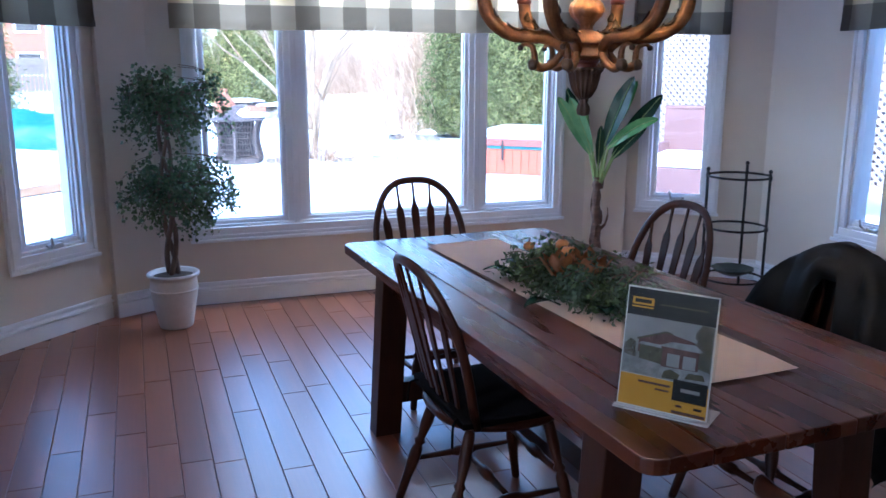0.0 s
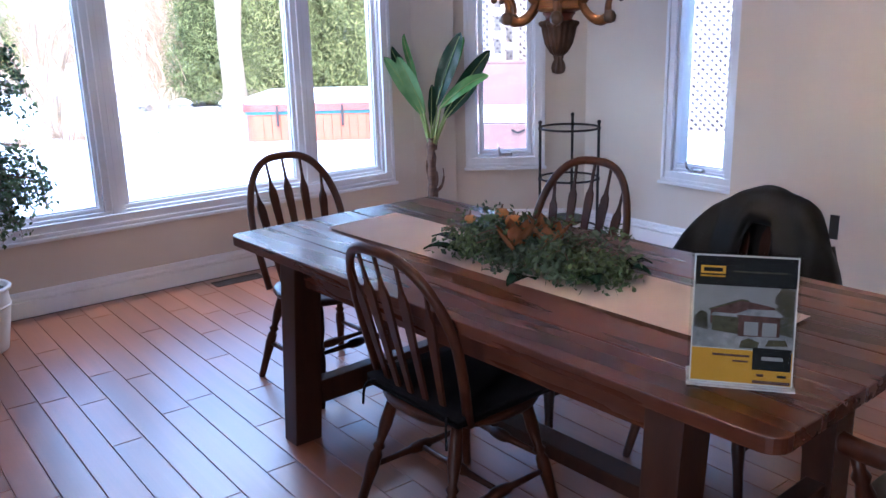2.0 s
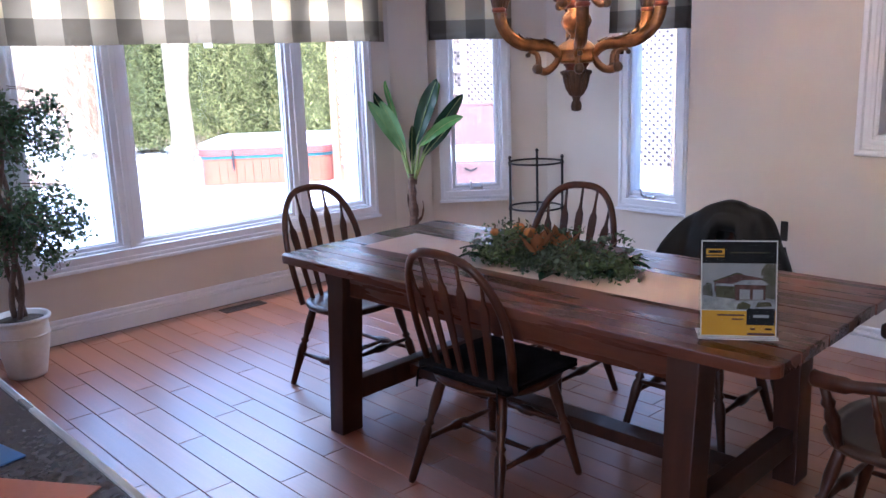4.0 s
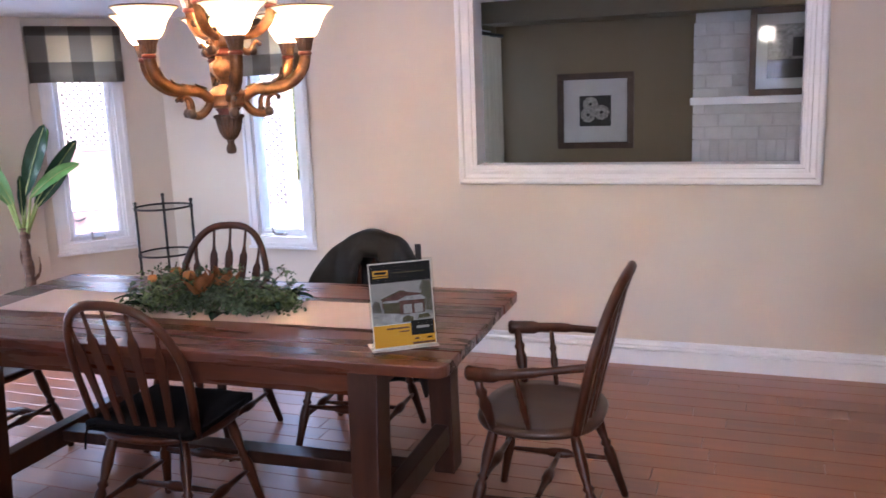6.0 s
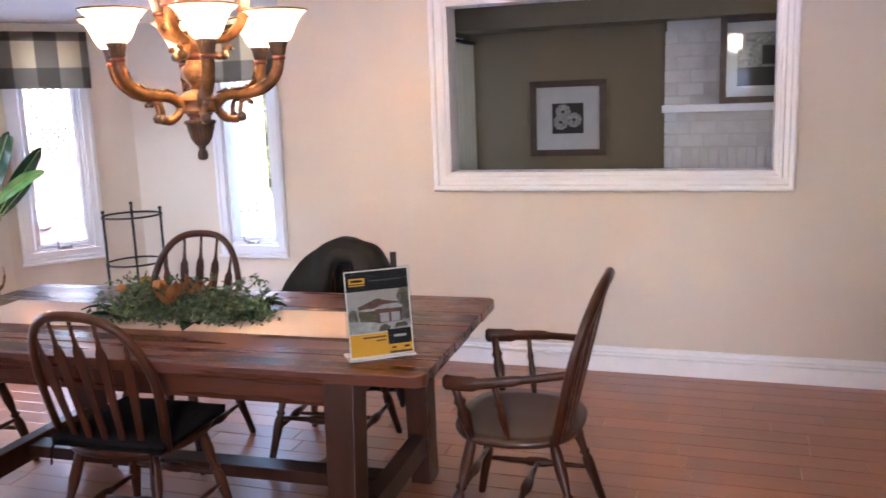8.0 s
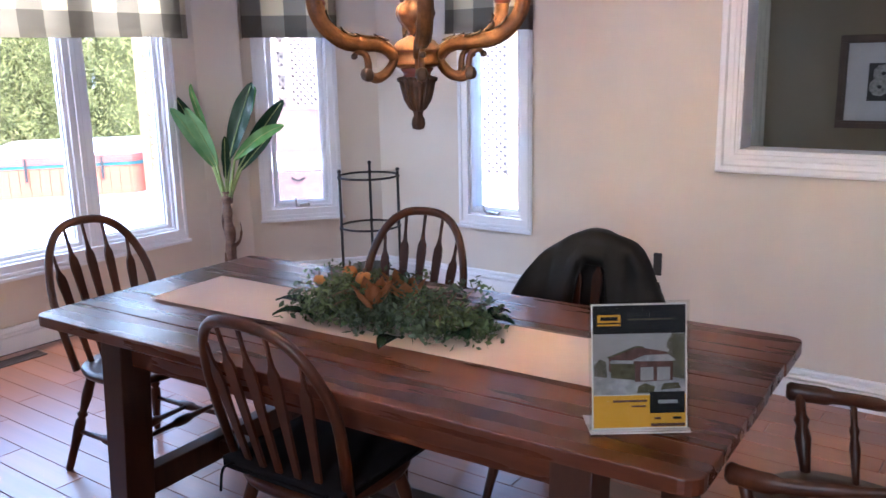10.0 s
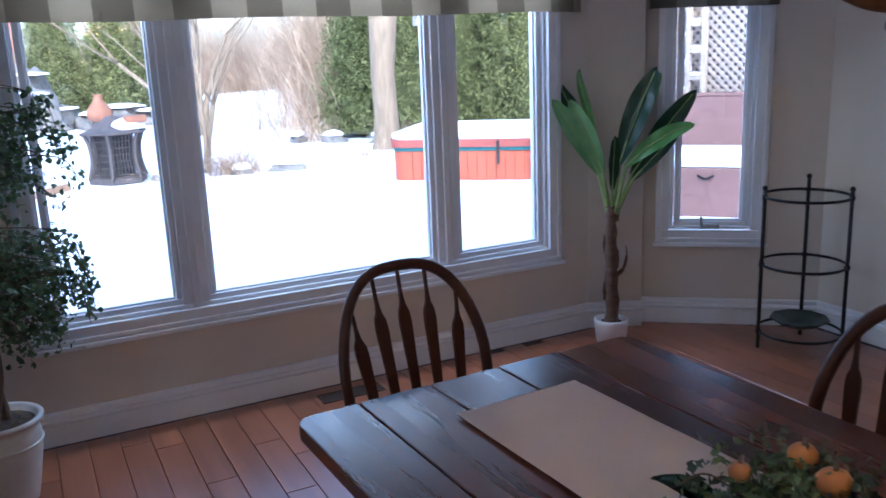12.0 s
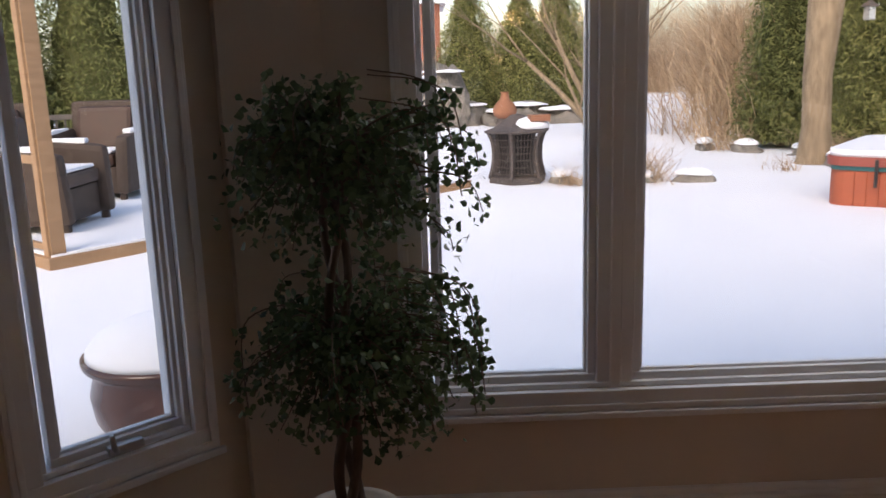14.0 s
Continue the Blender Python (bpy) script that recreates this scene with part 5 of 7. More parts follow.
def lamp_arm(angle, up, scroll, hook, thick, leaves):
    """One arm with its scroll, leaves, cup, glass shade and bulb; up ends under the cup."""
    R = Matrix.Rotation(radians(angle), 4, 'Z')
    n = len(up)
    arm = part("arm", fluted_tube(up, [thick * (0.72 + 0.33 * min(1.0, 2.0 * i / n)) for i in range(n)]), GOLD, CH, smooth=True, m=R)
    part("lower_scroll", fluted_tube(scroll, [0.0095 + 0.004 * i / (len(scroll) - 1) for i in range(len(scroll))], 16), GOLD, arm, smooth=True)
    e = scroll[-1]
    part("scroll_tip", lathe(bmesh.new(), [(0.005, -0.015), (0.015, -0.010), (0.018, 0.002), (0.013, 0.014), (0.006, 0.018)], 20, (e.x + 0.002, 0, e.z - 0.002), 5, 0.2), GOLD_DARK, arm, "dark leaf tip", True)
    part("hook", fluted_tube(hook, [0.010 - 0.004 * i / (len(hook) - 1) for i in range(len(hook))], 12), GOLD, arm, smooth=True)
    h = hook[-1]
    part("hook_curl", lathe(bmesh.new(), [(0.003, -0.008), (0.008, -0.004), (0.008, 0.004), (0.003, 0.008)], 12, (h.x, 0, h.z)), GOLD_DARK, arm, smooth=True)
    for i0, i1, s in leaves:
        part("acanthus_leaf", hugging_leaf(up, i0, i1, thick, s), GOLD_DARK if s else GOLD, arm, smooth=True)
    x, z = up[-1].x, up[-1].z
    part("candle_ring", lathe(bmesh.new(), [(0.016, -0.004), (0.023, 0.0), (0.023, 0.008), (0.018, 0.012)], 20, (x, 0, z)), RED_BAND, arm, smooth=True)
    part("candle_cup", lathe(bmesh.new(), [(0.018, 0.010), (0.023, 0.016), (0.028, 0.042), (0.034, 0.054), (0.033, 0.058), (0.026, 0.060)], 56, (x, 0, z), 14, 0.13), GOLD_DARK, arm, "fluted bronze cup", True)
    glass = bmesh.new()
    lathe(glass, [(0.030, 0.056), (0.042, 0.066), (0.053, 0.084), (0.062, 0.108), (0.078, 0.134), (0.098, 0.153), (0.104, 0.156), (0.100, 0.158), (0.076, 0.139), (0.058, 0.112), (0.048, 0.087), (0.034, 0.071)], 36, (x, 0, z))
    part("glass_shade", glass, BULB_GLASS, arm, "glowing frosted bell glass shade", True)
    rim = [(x + 0.104 * math.cos(2 * math.pi * i / 36), 0.104 * math.sin(2 * math.pi * i / 36), z + 0.1565) for i in range(37)]
    part("shade_rim", tube(bmesh.new(), rim, 0.0030, 6), GOLD_DARK, arm, "dark rim line", True)
    lp = bpy.data.lights.new("bulb", 'POINT')
    lp.energy, lp.color, lp.shadow_soft_size = 0.66, (1.0, 0.72, 0.45), 0.02
    lo = new("bulb", lp)
    lo.location = Vector(CH.location) + R @ Vector((x, 0, z + 0.115))


low_up = spline([(0.066, 0, 0.186), (0.088, 0, 0.208), (0.12, 0, 0.220), (0.165, 0, 0.222), (0.215, 0, 0.230), (0.258, 0, 0.256), (0.284, 0, 0.292), (0.292, 0, 0.330)], 6)
low_scroll = spline([(0.064, 0, 0.188), (0.078, 0, 0.164), (0.098, 0, 0.145), (0.124, 0, 0.136), (0.147, 0, 0.146)], 6)
low_hook = spline([(0.146, 0, 0.148), (0.146, 0, 0.176), (0.154, 0, 0.196), (0.174, 0, 0.203), (0.186, 0, 0.192)], 5)
for k in range(6):
    lamp_arm(222 + 60 * k, low_up, low_scroll, low_hook, 0.0185, ((8, 14, 1), (15, 21, -1), (20, 27, 1), (26, 32, -1), (31, 36, 1), (12, 20, 0)))
top_up = spline([(0.044, 0, 0.395), (0.072, 0, 0.405), (0.105, 0, 0.412), (0.140, 0, 0.432), (0.165, 0, 0.462), (0.175, 0, 0.500)], 6)
top_scroll = spline([(0.044, 0, 0.392), (0.058, 0, 0.366), (0.078, 0, 0.350), (0.098, 0, 0.354)], 6)
top_hook = spline([(0.098, 0, 0.356), (0.104, 0, 0.374), (0.116, 0, 0.384), (0.126, 0, 0.376)], 5)
for k in range(3):
    lamp_arm(72 + 120 * k, top_up, top_scroll, top_hook, 0.0165, ((4, 10, 1), (11, 17, -1), (18, 24, 1), (8, 15, 0)))

# ---------------- ficus tree in a cream pot ----------------
fx, fy = 0.515, 4.855
fic = thing("artificial_tree", "two-tiered small-leaved artificial tree in a cream pot", "plant", Matrix.Translation((fx, fy, 0)))
pot = part("pot", lathe(bmesh.new(), [(0.0855, 0.0000), (0.0945, 0.0055), (0.1035, 0.0460), (0.1152, 0.1104), (0.1287, 0.1840), (0.1350, 0.2392), (0.1314, 0.2852), (0.1260, 0.2990), (0.1332, 0.3036), (0.1467, 0.3100), (0.1494, 0.3220), (0.1422, 0.3294), (0.1260, 0.3238), (0.1188, 0.2990)], 40), CREAM_POT, fic, "cream glazed ceramic pot", True)
part("ridge", lathe(bmesh.new(), [(0.1328, 0.2236), (0.1391, 0.2282), (0.1391, 0.2337), (0.1332, 0.2383)], 40), CREAM_POT, pot, smooth=True)
part("soil", lathe(bmesh.new(), [(0.1233, 0.2926), (0.1224, 0.3036), (0.0720, 0.3146), (0.0270, 0.3174)], 28), SOIL, fic)
for k in range(3):
    ph = k * 2.1
    pts = [(0.028 * math.cos(ph + z * 9), 0.028 * math.sin(ph + z * 9), 0.30 + z) for z in np.linspace(0, 1.01, 30)]
    part("trunk", tube(bmesh.new(), pts, [0.016 - 0.006 * i / 29 for i in range(30)], 8), TRUNKW, fic, "twisted brown stem", True)
fr = np.random.default_rng(21)
for nm, cz, rz, rxy, n in (("upper_crown", 1.27, 0.235, 0.26, 3400), ("lower_crown", 0.80, 0.20, 0.26, 3400)):
    tw = bmesh.new()
    cs, ns = [], []
    for b in range(80):
        d = fr.normal(size=3)
        d[2] = d[2] * 0.75 + 0.12
        d /= np.linalg.norm(d)
        st = np.array([fr.normal() * 0.02, fr.normal() * 0.02, cz - 0.06 + 0.1 * fr.random()])
        reach = fr.uniform(0.72, 1.12)
        tip = np.array([0.05, -0.01, cz]) + d * np.array([rxy, rxy, rz]) * reach
        droop = tip - np.array([0, 0, fr.uniform(0.02, 0.10)]) + d * np.array([0.06, 0.06, 0]) * fr.random()
        pts = spline([tuple(st), tuple((st + tip) / 2 + np.array([0, 0, 0.03])), tuple(tip), tuple(droop)], 5)
        tube(tw, pts, [0.004] * 5 + [0.0026] * 5 + [0.0015] * 6, 4)
        for j in range(n // 80):
            q = np.array(pts[int(fr.uniform(4, 15.9))]) + fr.normal(size=3) * 0.022
            cs.append(q)
            ns.append(np.array([d[0], d[1], 0.5]))
    cr = part(nm, leaf_mesh(nm, cs, ns, 0.0185, fr, "fan", 0.65), FICUS, fic, "dense crown of small fan-shaped leaves")
    part("twig_spray", tw, TRUNKW, cr)
tw = bmesh.new()
cs = []
for b in range(26):
    a = fr.uniform(-0.9, 0.5) if b % 2 else fr.uniform(0, 6.28)
    r = fr.uniform(0.2, 0.34)
    z = (0.98 if b % 3 else 1.46) - fr.uniform(0, 0.14)
    p0 = (0.1 * math.cos(a), 0.1 * math.sin(a), z + 0.05)
    p1 = (r * math.cos(a) + 0.04, r * math.sin(a), z)
    p2 = (r * 1.1 * math.cos(a) + 0.06, r * 1.1 * math.sin(a), z - fr.uniform(0.10, 0.24))
    pts = spline([p0, p1, p2], 8)
    tube(tw, pts, 0.0018, 4)
    for j in range(22):
        cs.append(np.array(pts[int(fr.uniform(5, 16.9))]) + fr.normal(size=3) * 0.014)
hang = part("hanging_spray", leaf_mesh("hanging_spray", cs, np.tile([0.3, -0.8, 0.3], (len(cs), 1)), 0.019, fr, "fan", 0.5), FICUS, fic, "thin drooping leaf sprays")
part("twig_spray", tw, TRUNKW, hang)

# ---------------- banana-leaf plant ----------------
bx, by_ = 3.405, 5.02
ban = thing("artificial_palm", "tall artificial plant with broad upright green leaves", "plant", Matrix.Translation((bx, by_, 0)))
part("pot", lathe(bmesh.new(), [(0.07, 0), (0.078, 0.005), (0.088, 0.10), (0.09, 0.125), (0.082, 0.128), (0.078, 0.11)], 28), CERAMIC, ban, "small white pot", True)
part("soil", lathe(bmesh.new(), [(0.078, 0.10), (0.05, 0.112), (0.02, 0.114)], 20), SOIL, ban)
tp = [(0.0, 0.0, 0.1), (0.008, 0, 0.22), (-0.002, 0, 0.38), (-0.004, 0, 0.54), (-0.006, 0, 0.66), (-0.006, 0, 0.735)]
part("trunk", tube(bmesh.new(), spline(tp, 6), [0.036 + 0.004 * math.sin(i * 1.3) - 0.0003 * i for i in range(31)], 12), BAN_TRUNK, ban, "brown fibrous trunk", True)
for k in range(7):
    z = 0.14 + 0.085 * k
    a = k * 2.1
    part("bark_flap", tube(bmesh.new(), [(0.034 * math.cos(a), 0.034 * math.sin(a), z), (0.038 * math.cos(a), 0.038 * math.sin(a), z + 0.05), (0.041 * math.cos(a), 0.041 * math.sin(a), z + 0.10)], [0.012, 0.014, 0.005], 8, 0.4), BAN_TRUNK, ban, smooth=True)
part("dead_stalk", tube(bmesh.new(), spline([(0.02, -0.01, 0.36), (0.055, -0.03, 0.40), (0.075, -0.03, 0.47), (0.068, -0.03, 0.52)], 5), [0.012] * 5 + [0.008] * 5 + [0.003] * 6, 8), BAN_TRUNK, ban, smooth=True)


def spread(r, d, z):
    """A place in the fan of leaves: r across it, d deeper into the corner."""
    return (0.795 * r + 0.607 * d, -0.607 * r + 0.795 * d, z)


def blade(foot, base, tip, width, mat, twist=0.0, droop=0.0, curl=0.0):
    """A broad pointed leaf on a slim stalk that rises from the crown."""
    pts = spline([spread(*foot), spread(*base)], 8)[:-1]
    b, e = Vector(spread(*base)), Vector(spread(*tip))
    f = Vector(spread(*foot))
    n = 16
    for i in range(n + 1):
        t = i / n
        q = b.lerp(e, t)
        q += (b - f).normalized() * 0.25 * (e - b).length * t * (1 - t) + Vector((0, 0, -droop * t * t)) + Vector((curl * t ** 6, 0, 0))
        pts.append(q)
    k0 = 8
    m = len(pts)
    stalk_bm = tube(bmesh.new(), pts[:k0 + 4], [0.012 - 0.007 * i / (k0 + 3) for i in range(k0 + 4)], 8, 0.6)
    bm = bmesh.new()
    col = []
    for i in range(k0, m):
        t = (i - k0) / (m - 1 - k0)
        w = 0.004 + width * math.sin(math.pi * (0.02 + 0.96 * t) ** 0.95) ** 0.75
        if i == m - 1:
            w = 0.002
        d = (pts[min(i + 1, m - 1)] - pts[i - 1]).normalized()
        side = d.cross(Vector((math.sin(twist - 0.65), -math.cos(twist - 0.65), 0.25))).normalized()
        up = side.cross(d)
        row = [bm.verts.new(pts[i] + side * (w * s) + up * (0.28 * w * abs(s) + 0.004 * math.sin(t * 17 + s * 3) * abs(s))) for s in (-1, -0.66, -0.33, 0, 0.33, 0.66, 1)]
        col.append(row)
    for q, w2 in zip(col, col[1:]):
        for j in range(6):
            bm.faces.new((q[j], w2[j], w2[j + 1], q[j + 1]))
    leaf = part("leaf", bm, mat, ban, smooth=True)
    part("stalk", stalk_bm, BANSTALK, leaf, "pale green stalk", True)
    part("midrib", tube(bmesh.new(), [p + Vector((-0.002, -0.003, 0)) for p in pts[k0:-1]], 0.0022, 5), BANSTALK, leaf, "pale midrib")
    return leaf


blade((-0.02, 0.0, 0.70), (-0.065, 0.0, 0.90), (-0.305, 0.02, 1.285), 0.046, BANLEAF_V, 0.15)
blade((-0.015, -0.01, 0.69), (-0.045, -0.02, 0.91), (-0.215, -0.02, 1.285), 0.044, BANLEAF_V, -0.2)
blade((-0.02, 0.02, 0.70), (-0.085, 0.06, 0.95), (-0.275, 0.12, 1.36), 0.040, BANLEAF_D, 0.3)
blade((-0.01, 0.02, 0.71), (-0.085, 0.05, 1.08), (-0.190, 0.07, 1.43), 0.019, BANLEAF, 0.1, 0.0, 0.03)
blade((0.005, 0.01, 0.70), (0.035, 0.01, 0.95), (0.215, 0.03, 1.43), 0.060, BANLEAF_D, -0.25)
blade((0.0, 0.02, 0.70), (0.05, 0.03, 1.00), (0.235, 0.06, 1.40), 0.040, BANLEAF, 0.2)
blade((0.0, -0.02, 0.69), (0.0, -0.02, 0.82), (0.012, -0.04, 1.10), 0.028, BANLEAF_D, 0.5)
blade((0.02, 0.0, 0.70), (0.095, 0.02, 0.89), (0.410, 0.05, 1.31), 0.052, BANLEAF_D, 0.25)
blade((0.015, -0.02, 0.70), (0.065, -0.03, 0.94), (0.395, -0.06, 1.20), 0.040, BANLEAF, -0.3, 0.05)
blade((0.02, 0.0, 0.69), (0.10, -0.01, 0.87), (0.32, -0.02, 1.10), 0.030, BANLEAF_D, 0.1)

# ---------------- corner rack ----------------
rk = thing("corner_rack", "black wrought iron three-tier corner rack with glass shelves", "rack", Matrix.Translation((4.25, 4.46, 0)))
posts = [(0.045, 0.09), (-0.29, 0.07), (-0.015, -0.21)]
# the round shelves pass through the three posts
(ax, ay), (bx2, by2), (cx2, cy2) = posts
dd = 2 * (ax * (by2 - cy2) + bx2 * (cy2 - ay) + cx2 * (ay - by2))
rcx = ((ax * ax + ay * ay) * (by2 - cy2) + (bx2 ** 2 + by2 ** 2) * (cy2 - ay) + (cx2 ** 2 + cy2 ** 2) * (ay - by2)) / dd
rcy = ((ax * ax + ay * ay) * (cx2 - bx2) + (bx2 ** 2 + by2 ** 2) * (ax - cx2) + (cx2 ** 2 + cy2 ** 2) * (bx2 - ax)) / dd
rrad = math.hypot(ax - rcx, ay - rcy)
for i, (x, y) in enumerate(posts):
    h = 0.852 if i == 0 else 0.828
    p = part("post", tube(bmesh.new(), [(x, y, 0), (x, y, h)], 0.0095, 8), IRON, rk, smooth=True)
    part("post_cap", lathe(bmesh.new(), [(0.009, 0), (0.014, 0.006), (0.012, 0.018), (0.004, 0.024)], 12, (x, y, h - 0.01)), IRON, p, smooth=True)
for z in (0.088, 0.44, 0.785):
    loop = [(rcx + rrad * math.cos(2 * math.pi * i / 36), rcy + rrad * math.sin(2 * math.pi * i / 36)) for i in range(37)]
    ring = part("shelf_ring", tube(bmesh.new(), [(x, y, z) for x, y in loop], 0.0075, 6, 0.7), IRON, rk, smooth=True)
    part("glass_shelf", lathe(bmesh.new(), [(rrad - 0.006, -0.002), (rrad - 0.005, 0.0), (rrad - 0.006, 0.004)], 36, (rcx, rcy, z + 0.006)), ACRYLIC, ring, "clear glass shelf").visible_shadow = False
    for i, (x, y) in enumerate(posts):
        part("joint", lathe(bmesh.new(), [(0.010, -0.012), (0.0145, -0.008), (0.0145, 0.008), (0.010, 0.012)], 12, (x, y, z)), IRON, ring, smooth=True)
dish = lathe(bmesh.new(), [(0.03, 0), (0.06, 0.006), (0.115, 0.03), (0.145, 0.052), (0.142, 0.056), (0.06, 0.018), (0.02, 0.014)], 48, (0, 0, 0), 9, 0.06)
solid("dish", dish, DISHGREEN, "dark green shallow dish on the lowest rack shelf", "dish", Matrix.Translation((4.25 + rcx, 4.46 + rcy, 0.102)), smooth=True)

# ---------------- sideboard, mirror, bowl, grass ----------------
SBX0, SBX1, SBY0, SBY1, SBZ = 0.66, 2.27, -0.81, -0.335, 0.905
sb = thing("sideboard", "dark brown wooden sideboard with carved drawers and turned legs", "sideboard")
part("top", B(SBX0 - 0.02, SBX1 + 0.02, SBY0, SBY1 + 0.02, SBZ - 0.028, SBZ, 0.008), SIDE, sb)
part("body", B(SBX0, SBX1, SBY0 + 0.01, SBY1 - 0.02, 0.42, SBZ - 0.028, 0.004), SIDE, sb)
for x in (SBX0 + 0.03, SBX1 - 0.03):
    for y in (SBY1 - 0.04, SBY0 + 0.04):
        lg = lathe(bmesh.new(), [(0.018, 0), (0.026, 0.02), (0.02, 0.05), (0.027, 0.09), (0.020, 0.14), (0.032, 0.24), (0.036, 0.27), (0.022, 0.29), (0.034, 0.31), (0.024, 0.33), (0.034, 0.36), (0.028, 0.39), (0.034, 0.42)], 16, (x, y, 0))
        part("leg", lg, SIDE, sb, smooth=True)
cols = np.linspace(SBX0 + 0.06, SBX1 - 0.06, 5)
for a, b in zip(cols, cols[1:]):
    for z0, z1 in ((0.70, 0.83), (0.45, 0.67)):
        dr = part("drawer_front", B(a + 0.012, b - 0.012, SBY1 - 0.022, SBY1 - 0.006, z0, z1, 0.006), SIDE, sb)
        part("drawer_panel", B(a + 0.04, b - 0.04, SBY1 - 0.008, SBY1 - 0.001, z0 + 0.025, z1 - 0.025, 0.004), SIDE, dr)
        kn = lathe(bmesh.new(), [(0.008, 0), (0.006, 0.012), (0.016, 0.018), (0.014, 0.028), (0.004, 0.032)], 14)
        part("knob", kn, KNOB, dr, "dark metal knob", True, Matrix.Translation(((a + b) / 2, SBY1 - 0.002, (z0 + z1) / 2)) @ Matrix.Rotation(radians(-90), 4, 'X'))
for x in cols:
    part("carved_stile", B(x - 0.014, x + 0.014, SBY1 - 0.021, SBY1 - 0.002, 0.43, 0.845, 0.005), SIDE, sb)
part("side_panel", B(SBX1 - 0.001, SBX1 + 0.006, SBY0 + 0.08, SBY1 - 0.10, 0.50, 0.80, 0.003), SIDE, sb)

mr = thing("wall_mirror", "large silver-framed mirror leaning on the sideboard", "mirror", Matrix.Translation((1.66, SY + 0.075, SBZ + 0.001)) @ Matrix.Rotation(radians(180), 4, 'Z') @ Matrix.Rotation(radians(-2.2), 4, 'X'))
MW, MH = 0.62, 0.81
part("frame", casing_frame(bmesh.new(), -MW, MW, 0, MH, 0.10, -0.035, 0.0), MIRFRAME, mr)
part("frame_inner", casing_frame(bmesh.new(), -MW + 0.085, MW - 0.085, 0.085, MH - 0.085, 0.03, -0.028, 0.004), MIRFRAME, mr)
part("frame_outer", casing_frame(bmesh.new(), -MW - 0.006, MW + 0.006, 0.0, MH + 0.006, 0.025, -0.046, -0.005), MIRFRAME, mr)
part("glass", B(-MW + 0.10, MW - 0.10, -0.012, -0.006, 0.10, MH - 0.10), MIRROR, mr, "mirror glass")

bl = lathe(bmesh.new(), [(0.05, 0), (0.06, 0.004), (0.10, 0.025), (0.145, 0.07), (0.152, 0.085), (0.146, 0.087), (0.10, 0.04), (0.04, 0.018)], 44)
BOWL = Matrix.Translation((2.155, -0.51, SBZ + 0.001))
solid("bowl", bl, CERAMIC, "wide white ceramic bowl on the sideboard", "bowl", BOWL, smooth=True)
for x, y, r, a in ((-0.035, 0.02, 0.045, 20), (0.045, -0.005, 0.043, 70), (0.0, -0.05, 0.04, 130), (0.01, 0.06, 0.038, 200)):
    bm = bmesh.new()
    bmesh.ops.create_icosphere(bm, subdivisions=3, radius=r)
    for v in bm.verts:
        v.co *= 1 + 0.16 * noise.noise(v.co * 22 + Vector((a, 0, 0)))
        v.co.z *= 0.75
    solid("decor_stone", bm, STONES, "dark rounded stone in the white bowl", "stone", BOWL @ pose(x, y, 0.064, 0, 0, a), "stones in the bowl", smooth=True)

gp = thing("grass_plant", "tall green artificial grass in a round white pot", "plant", Matrix.Translation((1.065, -0.492, SBZ + 0.001)))
part("pot", lathe(bmesh.new(), [(0.055, 0), (0.063, 0.004), (0.067, 0.04), (0.069, 0.155), (0.066, 0.158), (0.062, 0.145)], 36), CERAMIC, gp, "round white ceramic pot", True)
part("soil", lathe(bmesh.new(), [(0.062, 0.13), (0.045, 0.14), (0.02, 0.141)], 20), SOIL, gp)
gg = np.random.default_rng(31)
V, F = [], []
for b in range(520):
    a, r = gg.uniform(0, 6.28), 0.06 * math.sqrt(gg.random())
    p = np.array([r * math.cos(a), r * math.sin(a), 0.14])
    h = gg.uniform(0.32, 0.56)
    lean = gg.uniform(0.05, 0.30) * (1.3 if b % 9 == 0 else 1) * h
    d = np.array([math.cos(a + gg.normal() * 0.5), math.sin(a + gg.normal() * 0.5), 0])
    s = np.array([-d[1], d[0], 0]) * 0.0028
    i0 = len(V)
    for t in (0, 0.35, 0.7, 1.0):
        c = p + np.array([0, 0, h * t * (1 - 0.08 * t)]) + d * lean * t * t
        w = 1 - 0.85 * t
        V += [(c - s * w).tolist(), (c + s * w).tolist()]
    for k in range(3):
        F.append((i0 + 2 * k, i0 + 2 * k + 1, i0 + 2 * k + 3, i0 + 2 * k + 2))
me = bpy.data.meshes.new("grass_tuft")
me.from_pydata(V, [], F)
part("grass_tuft", me, GRASS, gp, "dense thin green blades")
bm = bmesh.new()
for tip in ((0.30, 0.12, 0.52), (0.36, 0.16, 0.40), (-0.22, 0.15, 0.20)):
    tube(bm, spline([(0.03, 0.02, 0.15), (tip[0] * 0.4, tip[1] * 0.4, 0.15 + (tip[2] - 0.15) * 0.5), tip], 6), [0.002] * 6 + [0.0012] * 7, 5)
part("stray_blade", bm, GRASS, gp)

# ---------------- floor register ----------------
vt = thing("floor_vent", "brown metal floor register below the bay window", "vent", Matrix.Translation((1.95, 5.11, 0.0)))
part("vent_frame", casing_frame(bmesh.new(), -0.155, 0.155, -0.055, 0.055, 0.014, -0.006, 0.0), VENT, vt, m=Matrix.Rotation(radians(-90), 4, 'X') @ Matrix.Rotation(radians(0), 4, 'Z'))
part("vent_well", B(-0.145, 0.145, -0.045, 0.045, -0.01, 0.001), FLOORGAP, vt)
for i in range(20):
    x = -0.133 + 0.014 * i
    part("vent_slat", B(x - 0.0025, x + 0.0025, -0.042, 0.042, 0.0012, 0.005), VENT, vt)

